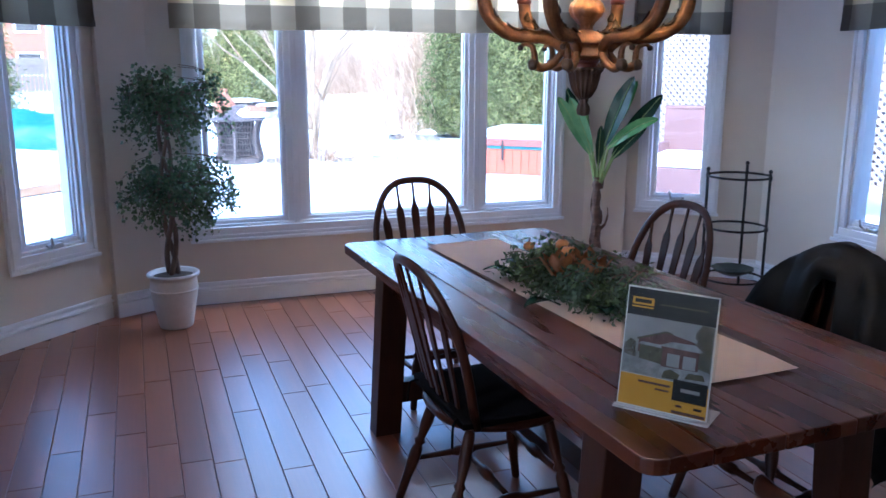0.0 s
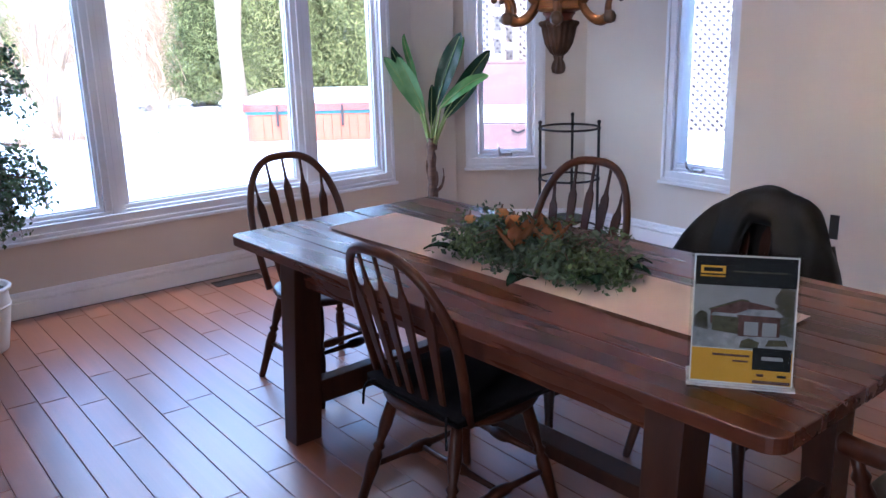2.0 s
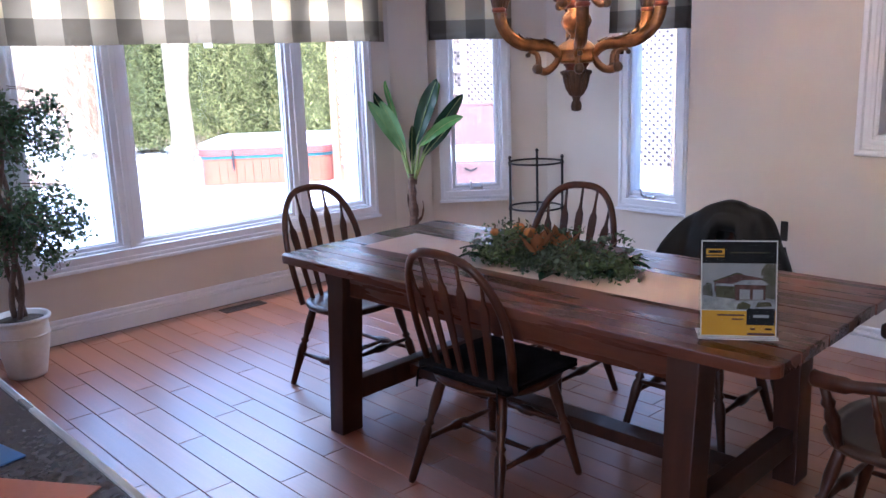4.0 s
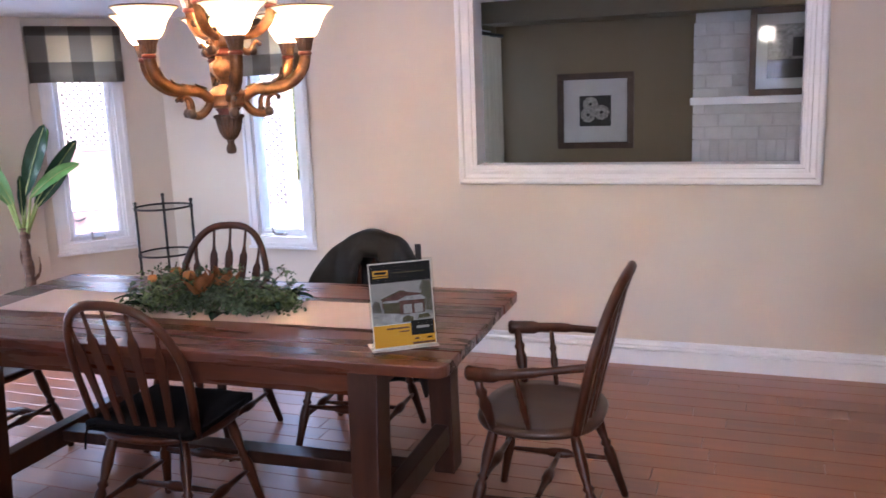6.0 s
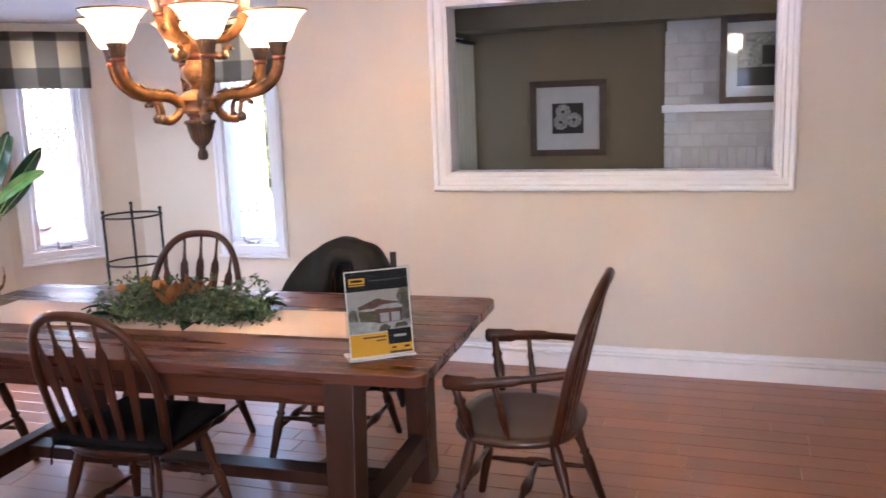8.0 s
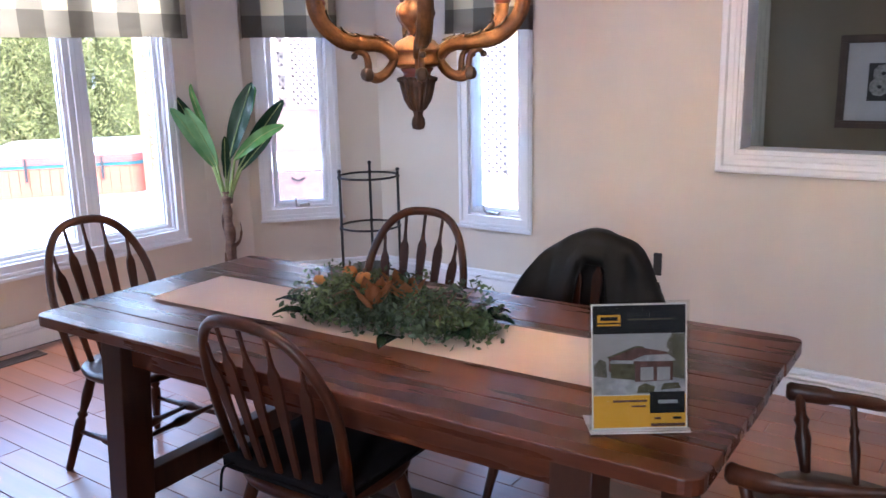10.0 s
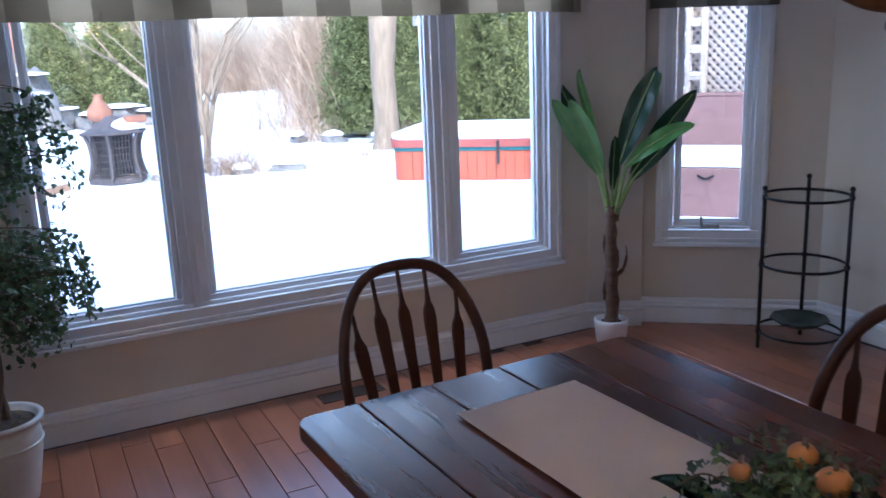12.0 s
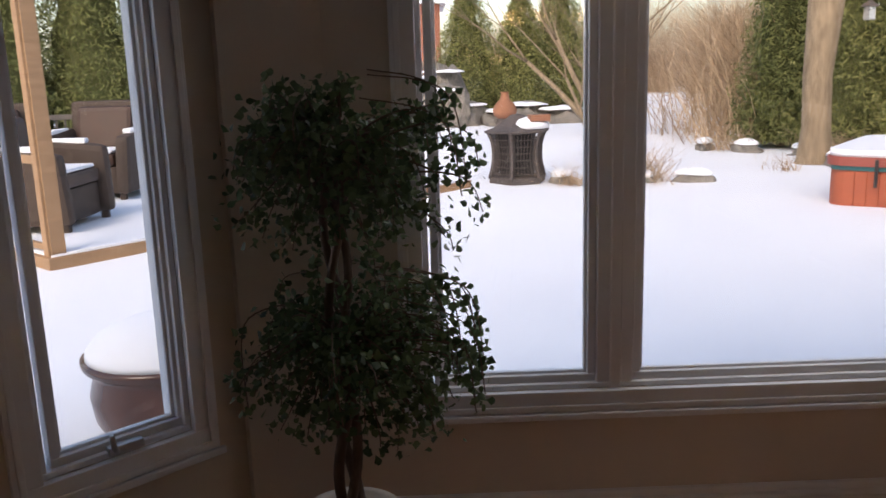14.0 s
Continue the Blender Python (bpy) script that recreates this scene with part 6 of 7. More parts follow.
# ---------------- kitchen counter at the edge of the room ----------------
kc = thing("kitchen_counter", "dark stone kitchen counter with a bright metal edge", "counter")
part("cabinet", B(-1.35, -0.42, 1.30, 2.84, 0.0, 0.875, 0.003), TRIM, kc, "white base cabinet")
part("worktop", B(-1.40, -0.275, 1.22, 2.85, 0.88, 0.915, 0.004), COUNTER, kc)
part("metal_edge", B(-0.275, -0.262, 1.22, 2.85, 0.885, 0.919, 0.003), COUNTER_EDGE, kc, "bright metal edge strip")
solid("card", B(-0.09, 0.09, -0.13, 0.13, 0, 0.003, 0.001), BLUECARD, "blue printed card on the counter", "card", pose(-0.46, 1.80, 0.9155, 0, 0, 12))
solid("card", B(-0.08, 0.08, -0.1, 0.1, 0, 0.003, 0.001), REDCARD, "terracotta printed card on the counter", "card", pose(-0.42, 1.52, 0.9155, 0, 0, 35))
for i, y in enumerate((1.52, 2.02)):
    st = thing("bar_stool", "dark round-seated bar stool tucked under the counter", "stool", Matrix.Translation((-0.245, y, 0)), "stools at the counter")
    part("seat", lathe(bmesh.new(), [(0.10, 0.60), (0.15, 0.605), (0.165, 0.625), (0.16, 0.645), (0.13, 0.655), (0.05, 0.65)], 32), BLACKCLOTH, st, "black padded round seat", True)
    for k in range(4):
        a = math.pi / 4 + k * math.pi / 2
        part("leg", tube(bmesh.new(), [(0.15 * math.cos(a), 0.15 * math.sin(a), 0), (0.09 * math.cos(a), 0.09 * math.sin(a), 0.605)], 0.012, 8), IRON, st, smooth=True)
    part("foot_ring", tube(bmesh.new(), [(0.128 * math.cos(2 * math.pi * k / 24), 0.128 * math.sin(2 * math.pi * k / 24), 0.22) for k in range(25)], 0.008, 6), IRON, st, smooth=True)

# kitchen ceiling lamp
kl = thing("ceiling_lamp", "round glowing dome ceiling lamp in the kitchen", "lamp", Matrix.Translation((-2.5, 0.2, CEIL_Z)))
part("base_plate", lathe(bmesh.new(), [(0.16, -0.03), (0.17, -0.025), (0.17, -0.001)], 32), GOLD, kl, smooth=True)
part("dome", lathe(bmesh.new(), [(0.01, -0.105), (0.08, -0.098), (0.14, -0.068), (0.16, -0.035), (0.15, -0.03)], 32), LAMP_DOME, kl, "glowing glass dome", True)
kd = bpy.data.lights.new("kitchen_bulb", 'POINT')
kd.energy, kd.color, kd.shadow_soft_size = 5, (1.0, 0.80, 0.58), 0.15
ko = new("kitchen_bulb", kd)
ko.location = (-2.5, 0.2, CEIL_Z - 0.3)

# ---------------- garden in snow ----------------
G0 = -0.25
axis = [-900, -300, -120, -60, -40] + list(np.arange(-30, 46, 0.75)) + [60, 90, 160, 320, 900]
V, F = [], []
for y in axis:
    for x in axis:
        r = math.hypot(x - 2, y - 2)
        near = 1.0 if r > 7 else 0.3
        rise = 0.0 if y < 24 else min(0.12, (y - 24) * 0.008)
        V.append((x, y, G0 + rise + near * (0.05 * noise.noise((x * 0.35, y * 0.35, 0)) + 0.03 * noise.noise((x * 1.1, y * 1.1, 5)))))
n = len(axis)
for j in range(n - 1):
    for i in range(n - 1):
        F.append((j * n + i, j * n + i + 1, (j + 1) * n + i + 1, (j + 1) * n + i))
me = bpy.data.meshes.new("ground")
me.from_pydata(V, [], F)
for p in me.polygons:
    p.use_smooth = True
me.materials.append(SNOW)
tagged(new("ground", me), "snow-covered garden lawn with soft dips", "snow", kind="structure")

er = np.random.default_rng(77)


def cedar(x, y, h, r, mat, label, n=17000):
    t = thing("cedar_tree", label, "tree", Matrix.Translation((x, y, G0)), "cedar hedge")
    part("trunk", tube(bmesh.new(), [(0, 0, 0), (0.03, 0, h * 0.5), (0, 0, h * 0.95)], [0.11, 0.07, 0.015], 8), BARK, t, smooth=True)
    z = er.random(n) ** 1.15 * h * 0.98 + 0.1
    a = er.uniform(0, 2 * math.pi, n)
    env = r * (1 - (z / h) ** 1.7) * (0.80 + 0.28 * np.sin(a * 5 + z * 3.1) * np.cos(z * 4.3 + a * 2)) + 0.05
    rr = env * (er.uniform(0.5, 1.0, n) ** 0.6 + 0.16 * er.normal(size=n) * (er.random(n) < 0.25))
    c = np.stack([rr * np.cos(a), rr * np.sin(a), z], 1)
    nn = np.stack([np.cos(a), np.sin(a), np.full(n, 0.35)], 1)
    # added solid core: closes gaps of sky, coloured dark as inner shade
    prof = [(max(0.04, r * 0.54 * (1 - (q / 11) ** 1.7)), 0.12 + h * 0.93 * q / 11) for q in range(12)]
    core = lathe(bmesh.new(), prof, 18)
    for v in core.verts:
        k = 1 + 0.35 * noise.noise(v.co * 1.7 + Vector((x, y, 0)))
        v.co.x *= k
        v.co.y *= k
    part("shade_core", core, CEDAR_CORE, t, "solid core darkened for the shade inside the crown", True)
    part("crown", leaf_mesh("crown", c, nn, 0.062, er, "spray", 0.55), mat, t, "dense feathery evergreen crown")
    return t


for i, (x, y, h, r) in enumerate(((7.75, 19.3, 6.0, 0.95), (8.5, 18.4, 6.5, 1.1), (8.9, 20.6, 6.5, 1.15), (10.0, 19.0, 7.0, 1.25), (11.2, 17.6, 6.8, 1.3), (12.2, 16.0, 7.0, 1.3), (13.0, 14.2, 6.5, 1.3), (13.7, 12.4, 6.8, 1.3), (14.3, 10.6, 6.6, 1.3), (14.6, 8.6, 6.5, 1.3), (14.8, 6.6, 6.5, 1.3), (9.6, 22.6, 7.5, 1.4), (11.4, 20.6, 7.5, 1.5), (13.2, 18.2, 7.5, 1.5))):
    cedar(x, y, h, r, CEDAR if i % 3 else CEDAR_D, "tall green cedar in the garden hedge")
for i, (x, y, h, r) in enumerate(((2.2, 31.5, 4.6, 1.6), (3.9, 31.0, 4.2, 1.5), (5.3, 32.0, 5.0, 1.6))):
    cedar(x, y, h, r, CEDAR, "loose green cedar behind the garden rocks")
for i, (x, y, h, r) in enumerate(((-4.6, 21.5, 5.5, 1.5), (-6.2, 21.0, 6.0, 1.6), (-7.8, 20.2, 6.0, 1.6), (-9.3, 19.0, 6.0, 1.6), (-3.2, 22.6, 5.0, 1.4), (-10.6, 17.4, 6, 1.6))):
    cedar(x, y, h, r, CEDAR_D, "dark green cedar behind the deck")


def grow(bm, p, d, length, rad, depth, rng, seg=5, spread=0.6, sag=0.0):
    """A limb that tapers, bends and forks."""
    pts, rads = [Vector(p)], [rad]
    d = Vector(d).normalized()
    for k in range(3):
        d = (d + Vector((rng.uniform(-0.2, 0.2), rng.uniform(-0.2, 0.2), rng.uniform(-0.08, 0.16) - sag))).normalized()
        pts.append(pts[-1] + d * length / 3)
        rads.append(rad * (1 - 0.17 * (k + 1)))
    tube(bm, pts, rads, seg)
    if depth > 0:
        for k in range(rng.choice((2, 3, 3))):
            nd = (d + Vector((rng.uniform(-1, 1), rng.uniform(-1, 1), rng.uniform(-0.3, 0.7))) * spread).normalized()
            grow(bm, pts[rng.choice((2, 3))], nd, length * rng.uniform(0.55, 0.8), rads[-1] * 0.72, depth - 1, rng, max(3, seg - 1), spread, sag)


# big tree with a bird feeder
rg = random.Random(12)
tr = thing("bare_tree", "large bare tree with a thick straight trunk", "tree", Matrix.Translation((7.03, 16.3, G0)))
part("trunk", tube(bmesh.new(), [(0, 0, -0.1), (0, 0, 0.1), (0.01, 0, 0.6), (-0.02, 0, 1.4), (0.02, 0, 2.1), (0.05, 0, 2.6)], [0.34, 0.27, 0.225, 0.22, 0.25, 0.27], 18), BARK, tr, "thick brown trunk", True)
for d in ((0.7, 0.1, 1), (-0.6, 0.2, 1), (0.1, 0.6, 1.1), (0.2, -0.4, 1.2)):
    bm = bmesh.new()
    grow(bm, (0.04, 0, 2.45), d, 2.0, 0.15, 4, rg, 8, 0.6)
    part("limb", bm, BARK, tr, smooth=True)
fd = thing("bird_feeder", "small grey bird feeder hanging from the tree", "bird feeder", Matrix.Translation((7.72, 16.2, 2.0)))
part("roof", lathe(bmesh.new(), [(0.15, 0.20), (0.14, 0.22), (0.02, 0.30)], 6), FIREPIT, fd)
part("house", lathe(bmesh.new(), [(0.09, 0), (0.10, 0.02), (0.09, 0.2)], 6), CHROME, fd)
part("wire", tube(bmesh.new(), [(0, 0, 0.29), (-0.1, 0, 1.4)], 0.008, 5), IRON, fd)

# slender many-stemmed tree beside the fire pit
rg = random.Random(5)
tr = thing("bare_tree", "slender many-stemmed bare tree beside the fire pit", "tree", Matrix.Translation((3.45, 15.6, G0)))
for k in range(5):
    bm = bmesh.new()
    a = k * 1.3
    grow(bm, (0.06 * math.cos(a), 0.06 * math.sin(a), -0.05), (0.22 * math.cos(a) + (0.05 if k % 2 else -0.12), 0.22 * math.sin(a), 1), 1.7, 0.045, 5, rg, 6, 0.55)
    part("stem", bm, BARK, tr, smooth=True)
tr = thing("bare_tree", "bare spreading tree behind the rocks", "tree", Matrix.Translation((4.9, 22.5, G0)))
for k in range(4):
    bm = bmesh.new()
    grow(bm, (0, 0, -0.05), (-0.7 + 0.35 * k, 0.1, 1), 2.6, 0.09, 5, rg, 6, 0.6)
    part("limb", bm, BARK, tr, smooth=True)


def thicket(x, y, r, h, n, label, thick=1.0):
    """A dry bush: a fountain of thin arching twigs."""
    V, F = [], []
    for b in range(int(n * 1.0)):
        a = er.uniform(0, 6.28)
        q = np.array([r * 0.35 * er.normal(), r * 0.35 * er.normal(), 0])
        out = np.array([math.cos(a) - 0.35, math.sin(a), 0]) * r * er.uniform(0.3, 1.9)
        bend = np.array([er.normal(), er.normal(), 0.25 * er.normal()]) * 0.22 * r
        hh = h * er.uniform(0.4, 1.05)
        w = er.uniform(0.003, 0.0095) * thick
        i0 = len(V)
        for t in (0, 0.3, 0.55, 0.8, 1.0):
            c = q + out * t ** 1.4 + bend * math.sin(3.1 * t) + np.array([0, 0, hh * (t - 0.34 * t * t)]) + er.normal(size=3) * 0.05 * t
            s = np.array([-math.sin(a), math.cos(a), 0]) * w * (1 - 0.7 * t)
            f = np.array([math.cos(a), math.sin(a), 0]) * w * (1 - 0.7 * t)
            V += [(c - s).tolist(), (c + s).tolist(), (c + f).tolist()]
        for k in range(4):
            for u, v in ((0, 1), (1, 2), (2, 0)):
                F.append((i0 + 3 * k + u, i0 + 3 * k + v, i0 + 3 * k + 3 + v, i0 + 3 * k + 3 + u))
    me = bpy.data.meshes.new("twig_tangle")
    me.from_pydata(V, [], F)
    t = thing("dry_bush", label, "bush", Matrix.Translation((x, y, G0)), "dry bushes")
    part("twig_tangle", me, TWIG, t, "tangle of thin tan twigs")


for x, y, r, h, n in ((9.0, 22.2, 1.1, 3.6, 1500), (9.4, 24.2, 1.4, 5.0, 1700), (10.3, 26.6, 1.5, 5.4, 1600), (11.2, 29.6, 1.7, 5.6, 1500), (12.6, 33.5, 1.9, 6.0, 1400), (14.2, 38.0, 2.0, 6.0, 1200), (9.2, 45.0, 2.2, 7.0, 1400), (12.0, 46.0, 2.4, 7.5, 1400), (6.6, 44.0, 2.2, 6.5, 1300), (15.0, 44.0, 2.4, 7.0, 1200), (3.6, 33.0, 1.8, 4.8, 900)):
    thicket(x, y, r, h, n, "tall dry tan-twigged bush at the back of the garden")
for x, y, r, h in ((7.1, 20.8, 1.3, 3.4), (7.7, 20.6, 1.5, 4.4), (7.2, 22.8, 1.5, 4.6), (8.3, 21.6, 1.7, 5.0)):
    thicket(x, y, r, h, 110, "arching bare shrub with pale stems", 1.5)
for x, y, r, h, n in ((3.85, 15.1, 0.6, 0.75, 300), (2.9, 14.9, 0.35, 0.4, 90), (6.3, 15.6, 0.3, 0.4, 40), (8.0, 17.4, 0.6, 0.7, 120), (6.5, 19.0, 0.6, 0.8, 120)):
    thicket(x, y, r, h, n, "low dry bush poking through the snow")


def rock(x, y, sx, sy, sz, k, label="grey garden rock with a cap of snow"):
    t = thing("garden_rock", label, "rock", pose(x, y, G0 - 0.05, 0, 0, k * 47), "garden rocks")
    bm = bmesh.new()
    bmesh.ops.create_icosphere(bm, subdivisions=3, radius=1)
    for v in bm.verts:
        v.co *= 1 + 0.42 * noise.noise(v.co * 1.6 + Vector((k, 2, 0))) + 0.12 * noise.noise(v.co * 5 + Vector((k, 7, 0)))
        v.co = Vector((v.co.x * sx, v.co.y * sy, max(-0.1, v.co.z) * sz))
    part("stone", bm, ROCK, t)
    bm = bmesh.new()
    bmesh.ops.create_icosphere(bm, subdivisions=3, radius=1)
    for v in bm.verts:
        v.co = Vector((v.co.x * sx * 0.85, v.co.y * sy * 0.85, sz * 0.84 + max(-0.05, v.co.z) * 0.10))
        v.co.z += 0.03 * noise.noise(v.co * 3 + Vector((k, 0, 0)))
    part("snow_cap", bm, SNOW, t, "cap of snow", True)


for k, (x, y, sx, sy, sz) in enumerate(((1.15, 27.4, 0.9, 0.6, 1.3), (2.0, 27.9, 0.8, 0.6, 0.75), (2.9, 27.4, 0.7, 0.5, 0.55), (3.7, 28.0, 0.9, 0.6, 0.7), (4.7, 27.6, 0.8, 0.6, 0.55), (0.4, 28.4, 1.0, 0.7, 1.7), (1.3, 29.2, 1.1, 0.8, 1.9), (4.62, 14.9, 0.34, 0.22, 0.20), (3.9, 14.95, 0.2, 0.15, 0.18), (6.2, 19.2, 0.3, 0.18, 0.22), (6.75, 18.5, 0.34, 0.2, 0.24), (7.5, 17.6, 0.3, 0.25, 0.22), (7.25, 15.9, 0.26, 0.2, 0.28), (2.75, 15.2, 0.25, 0.2, 0.2))):
    rock(x, y, sx, sy, sz, k)

# clay chiminea on the rocks
cm = thing("chiminea", "terracotta garden oven standing in the snow", "garden oven", Matrix.Translation((2.95, 26.4, G0 + 0.05)))
part("belly", lathe(bmesh.new(), [(0.18, 0.20), (0.31, 0.3), (0.34, 0.45), (0.26, 0.62), (0.14, 0.74), (0.10, 0.90), (0.13, 0.94)], 24), CLAY, cm, smooth=True)
part("stand", lathe(bmesh.new(), [(0.26, 0), (0.24, 0.1), (0.20, 0.22)], 12), FIREPIT, cm)

# six-sided fire pit with mesh sides and pagoda lid
fpm = thing("fire_pit", "brown metal pagoda fire pit with mesh sides", "fire pit", pose(2.10, 15.35, G0, 0, 0, 12))
R0 = 0.44
part("base", lathe(bmesh.new(), [(0.40, 0.0), (0.44, 0.02), (0.44, 0.10), (0.38, 0.12)], 6), FIREPIT, fpm)
for k in range(6):
    a, b = math.pi * k / 3, math.pi * (k + 1) / 3
    p = [(r * math.cos(a), r * math.sin(a), z) for r, z in ((0.43, 0.08), (0.37, 0.35), (0.38, 0.6), (0.45, 0.78))]
    part("corner_post", tube(bmesh.new(), spline(p, 4), 0.03, 6), FIREPIT, fpm, smooth=True)
    bm = bmesh.new()
    for z, r in ((0.16, 0.40), (0.26, 0.38), (0.36, 0.36), (0.46, 0.36), (0.56, 0.37), (0.66, 0.39)):
        tube(bm, [(r * math.cos(a), r * math.sin(a), z), (r * math.cos(b), r * math.sin(b), z)], 0.008, 4)
    for u in np.linspace(0.12, 0.88, 7):
        q = [(r * (math.cos(a) * (1 - u) + math.cos(b) * u), r * (math.sin(a) * (1 - u) + math.sin(b) * u), z) for r, z in ((0.42, 0.1), (0.36, 0.4), (0.42, 0.74))]
        tube(bm, q, 0.006, 4)
    part("mesh_panel", bm, FIREPIT, fpm)
part("inner_drum", lathe(bmesh.new(), [(0.28, 0.1), (0.27, 0.4), (0.30, 0.74)], 6), IRON, fpm)
part("lid", lathe(bmesh.new(), [(0.50, 0.76), (0.51, 0.79), (0.36, 0.84), (0.22, 0.92), (0.12, 1.00), (0.07, 1.02)], 6), FIREPIT, fpm)
part("snow_cap", lathe(bmesh.new(), [(0.30, 0.80), (0.29, 0.87), (0.2, 0.93), (0.08, 0.96)], 14, (0.16, -0.10, 0.02)), SNOW, fpm, "snow on the lid", True)
part("lid_plate", B(0.10, 0.40, -0.36, -0.20, 0.92, 1.02, 0.01), CLAY, fpm)

# hot tub
tb = thing("hot_tub", "red cedar-clad hot tub with a snow-covered cover", "hot tub", pose(6.95, 12.72, G0 - 0.18, 0, 0, -40))


def rounded(bm, h, z0, z1, r, seg=6):
    pts = []
    for cx, cy, a0 in ((h - r, h - r, 0), (-h + r, h - r, 90), (-h + r, -h + r, 180), (h - r, -h + r, 270)):
        for i in range(seg + 1):
            a = radians(a0 + 90 * i / seg)
            pts.append((cx + r * math.cos(a), cy + r * math.sin(a)))
    lo = [bm.verts.new((x, y, z0)) for x, y in pts]
    hi = [bm.verts.new((x, y, z1)) for x, y in pts]
    for i in range(len(pts)):
        j = (i + 1) % len(pts)
        bm.faces.new((lo[i], lo[j], hi[j], hi[i]))
    bm.faces.new(list(reversed(lo)))
    bm.faces.new(hi)
    return bm


part("cabinet", rounded(bmesh.new(), 1.03, 0, 0.60, 0.18), TUBRED, tb, "red cedar cabinet")
part("teal_band", rounded(bmesh.new(), 1.05, 0.60, 0.655, 0.2), TEAL, tb, "teal rim band")
cov = part("cover", rounded(bmesh.new(), 1.09, 0.655, 0.76, 0.24), TUBCOVER, tb, "red-brown vinyl cover")
bm = rounded(bmesh.new(), 1.07, 0.76, 0.84, 0.24)
bmesh.ops.inset_region(bm, faces=[f for f in bm.faces if all(v.co.z > 0.83 for v in f.verts)], thickness=0.16, depth=0.09)
part("snow", bm, SNOW, tb, "thick layer of snow", True)
for k in range(4):
    M = Matrix.Rotation(radians(90 * k), 4, 'Z')
    for i in range(13):
        x = -0.80 + 0.133 * i
        part("cladding_board", B(x - 0.062, x + 0.062, -1.045, -1.03, 0.02, 0.59, 0.004), TUBRED, tb, m=M)
    for x in (-0.5, 0.5):
        part("strap", B(x - 0.02, x + 0.02, -1.102, -1.088, 0.42, 0.74, 0.003), JACKET, cov, m=M)

# tarp-covered pile on the far lawn
bm = bmesh.new()
bmesh.ops.create_icosphere(bm, subdivisions=4, radius=1)
for v in bm.verts:
    f = 1 + 0.25 * noise.noise(v.co * 2.2)
    v.co = Vector((v.co.x * 1.7 * f, v.co.y * 0.9 * f, max(0, v.co.z) * 0.75 * f))
solid("tarp", bm, TEAL, "teal tarp over a pile on the snowy lawn", "tarp", Matrix.Translation((-1.7, 19.5, G0)), smooth=True)

# wooden deck with wicker chairs and a corner post
DKM = pose(-2.75, 10.55, G0, 0, 0, 47)
dk = thing("deck", "low cedar garden deck covered in snow", "deck", DKM)
part("fascia", B(-0.06, 6.0, -0.05, 0.0, 0, 0.115, 0.004), DECKWOOD, dk, "cedar edge board")
part("fascia", B(-0.11, -0.06, -0.05, 5.5, 0, 0.115, 0.004), DECKWOOD, dk)
part("snow_layer", B(-0.055, 6.0, 0.004, 5.5, 0.02, 0.14, 0.02), SNOW, dk, "trodden snow on the boards")
part("post", B(-0.05, 0.09, 0.01, 0.15, 0.10, 3.0, 0.006), DECKWOOD, dk)
part("post_trim", B(-0.075, -0.052, 0.03, 0.13, 0.10, 3.0, 0.004), DECKWOOD, dk)
part("low_rail", B(-0.045, 0.0, 0.16, 0.86, 0.98, 1.06, 0.005), DECKWOOD, dk)
part("low_rail", B(-0.045, 0.0, 0.80, 0.86, 0.12, 0.98, 0.005), DECKWOOD, dk)
part("low_rail", B(-0.045, 0.0, 0.16, 0.80, 0.16, 0.22, 0.005), DECKWOOD, dk)
# dark railing along the far side
RLM = DKM.inverted() @ pose(-3.15, 15.9, G0, 0, 0, 184)
part("far_post", B(-0.07, 0.07, -0.07, 0.07, 0.1, 3.0, 0.006), FENCEW, dk, "dark brown corner post", m=RLM)
part("rail", B(0.07, 4.6, -0.035, 0.035, 1.13, 1.21, 0.005), FENCEW, dk, "dark railing", m=RLM)
part("rail", B(0.07, 4.6, -0.02, 0.02, 0.22, 0.27, 0.004), FENCEW, dk, m=RLM)
for i in range(34):
    part("baluster", B(0.15 + 0.13 * i, 0.175 + 0.13 * i, -0.012, 0.012, 0.27, 1.13), FENCEW, dk, m=RLM)


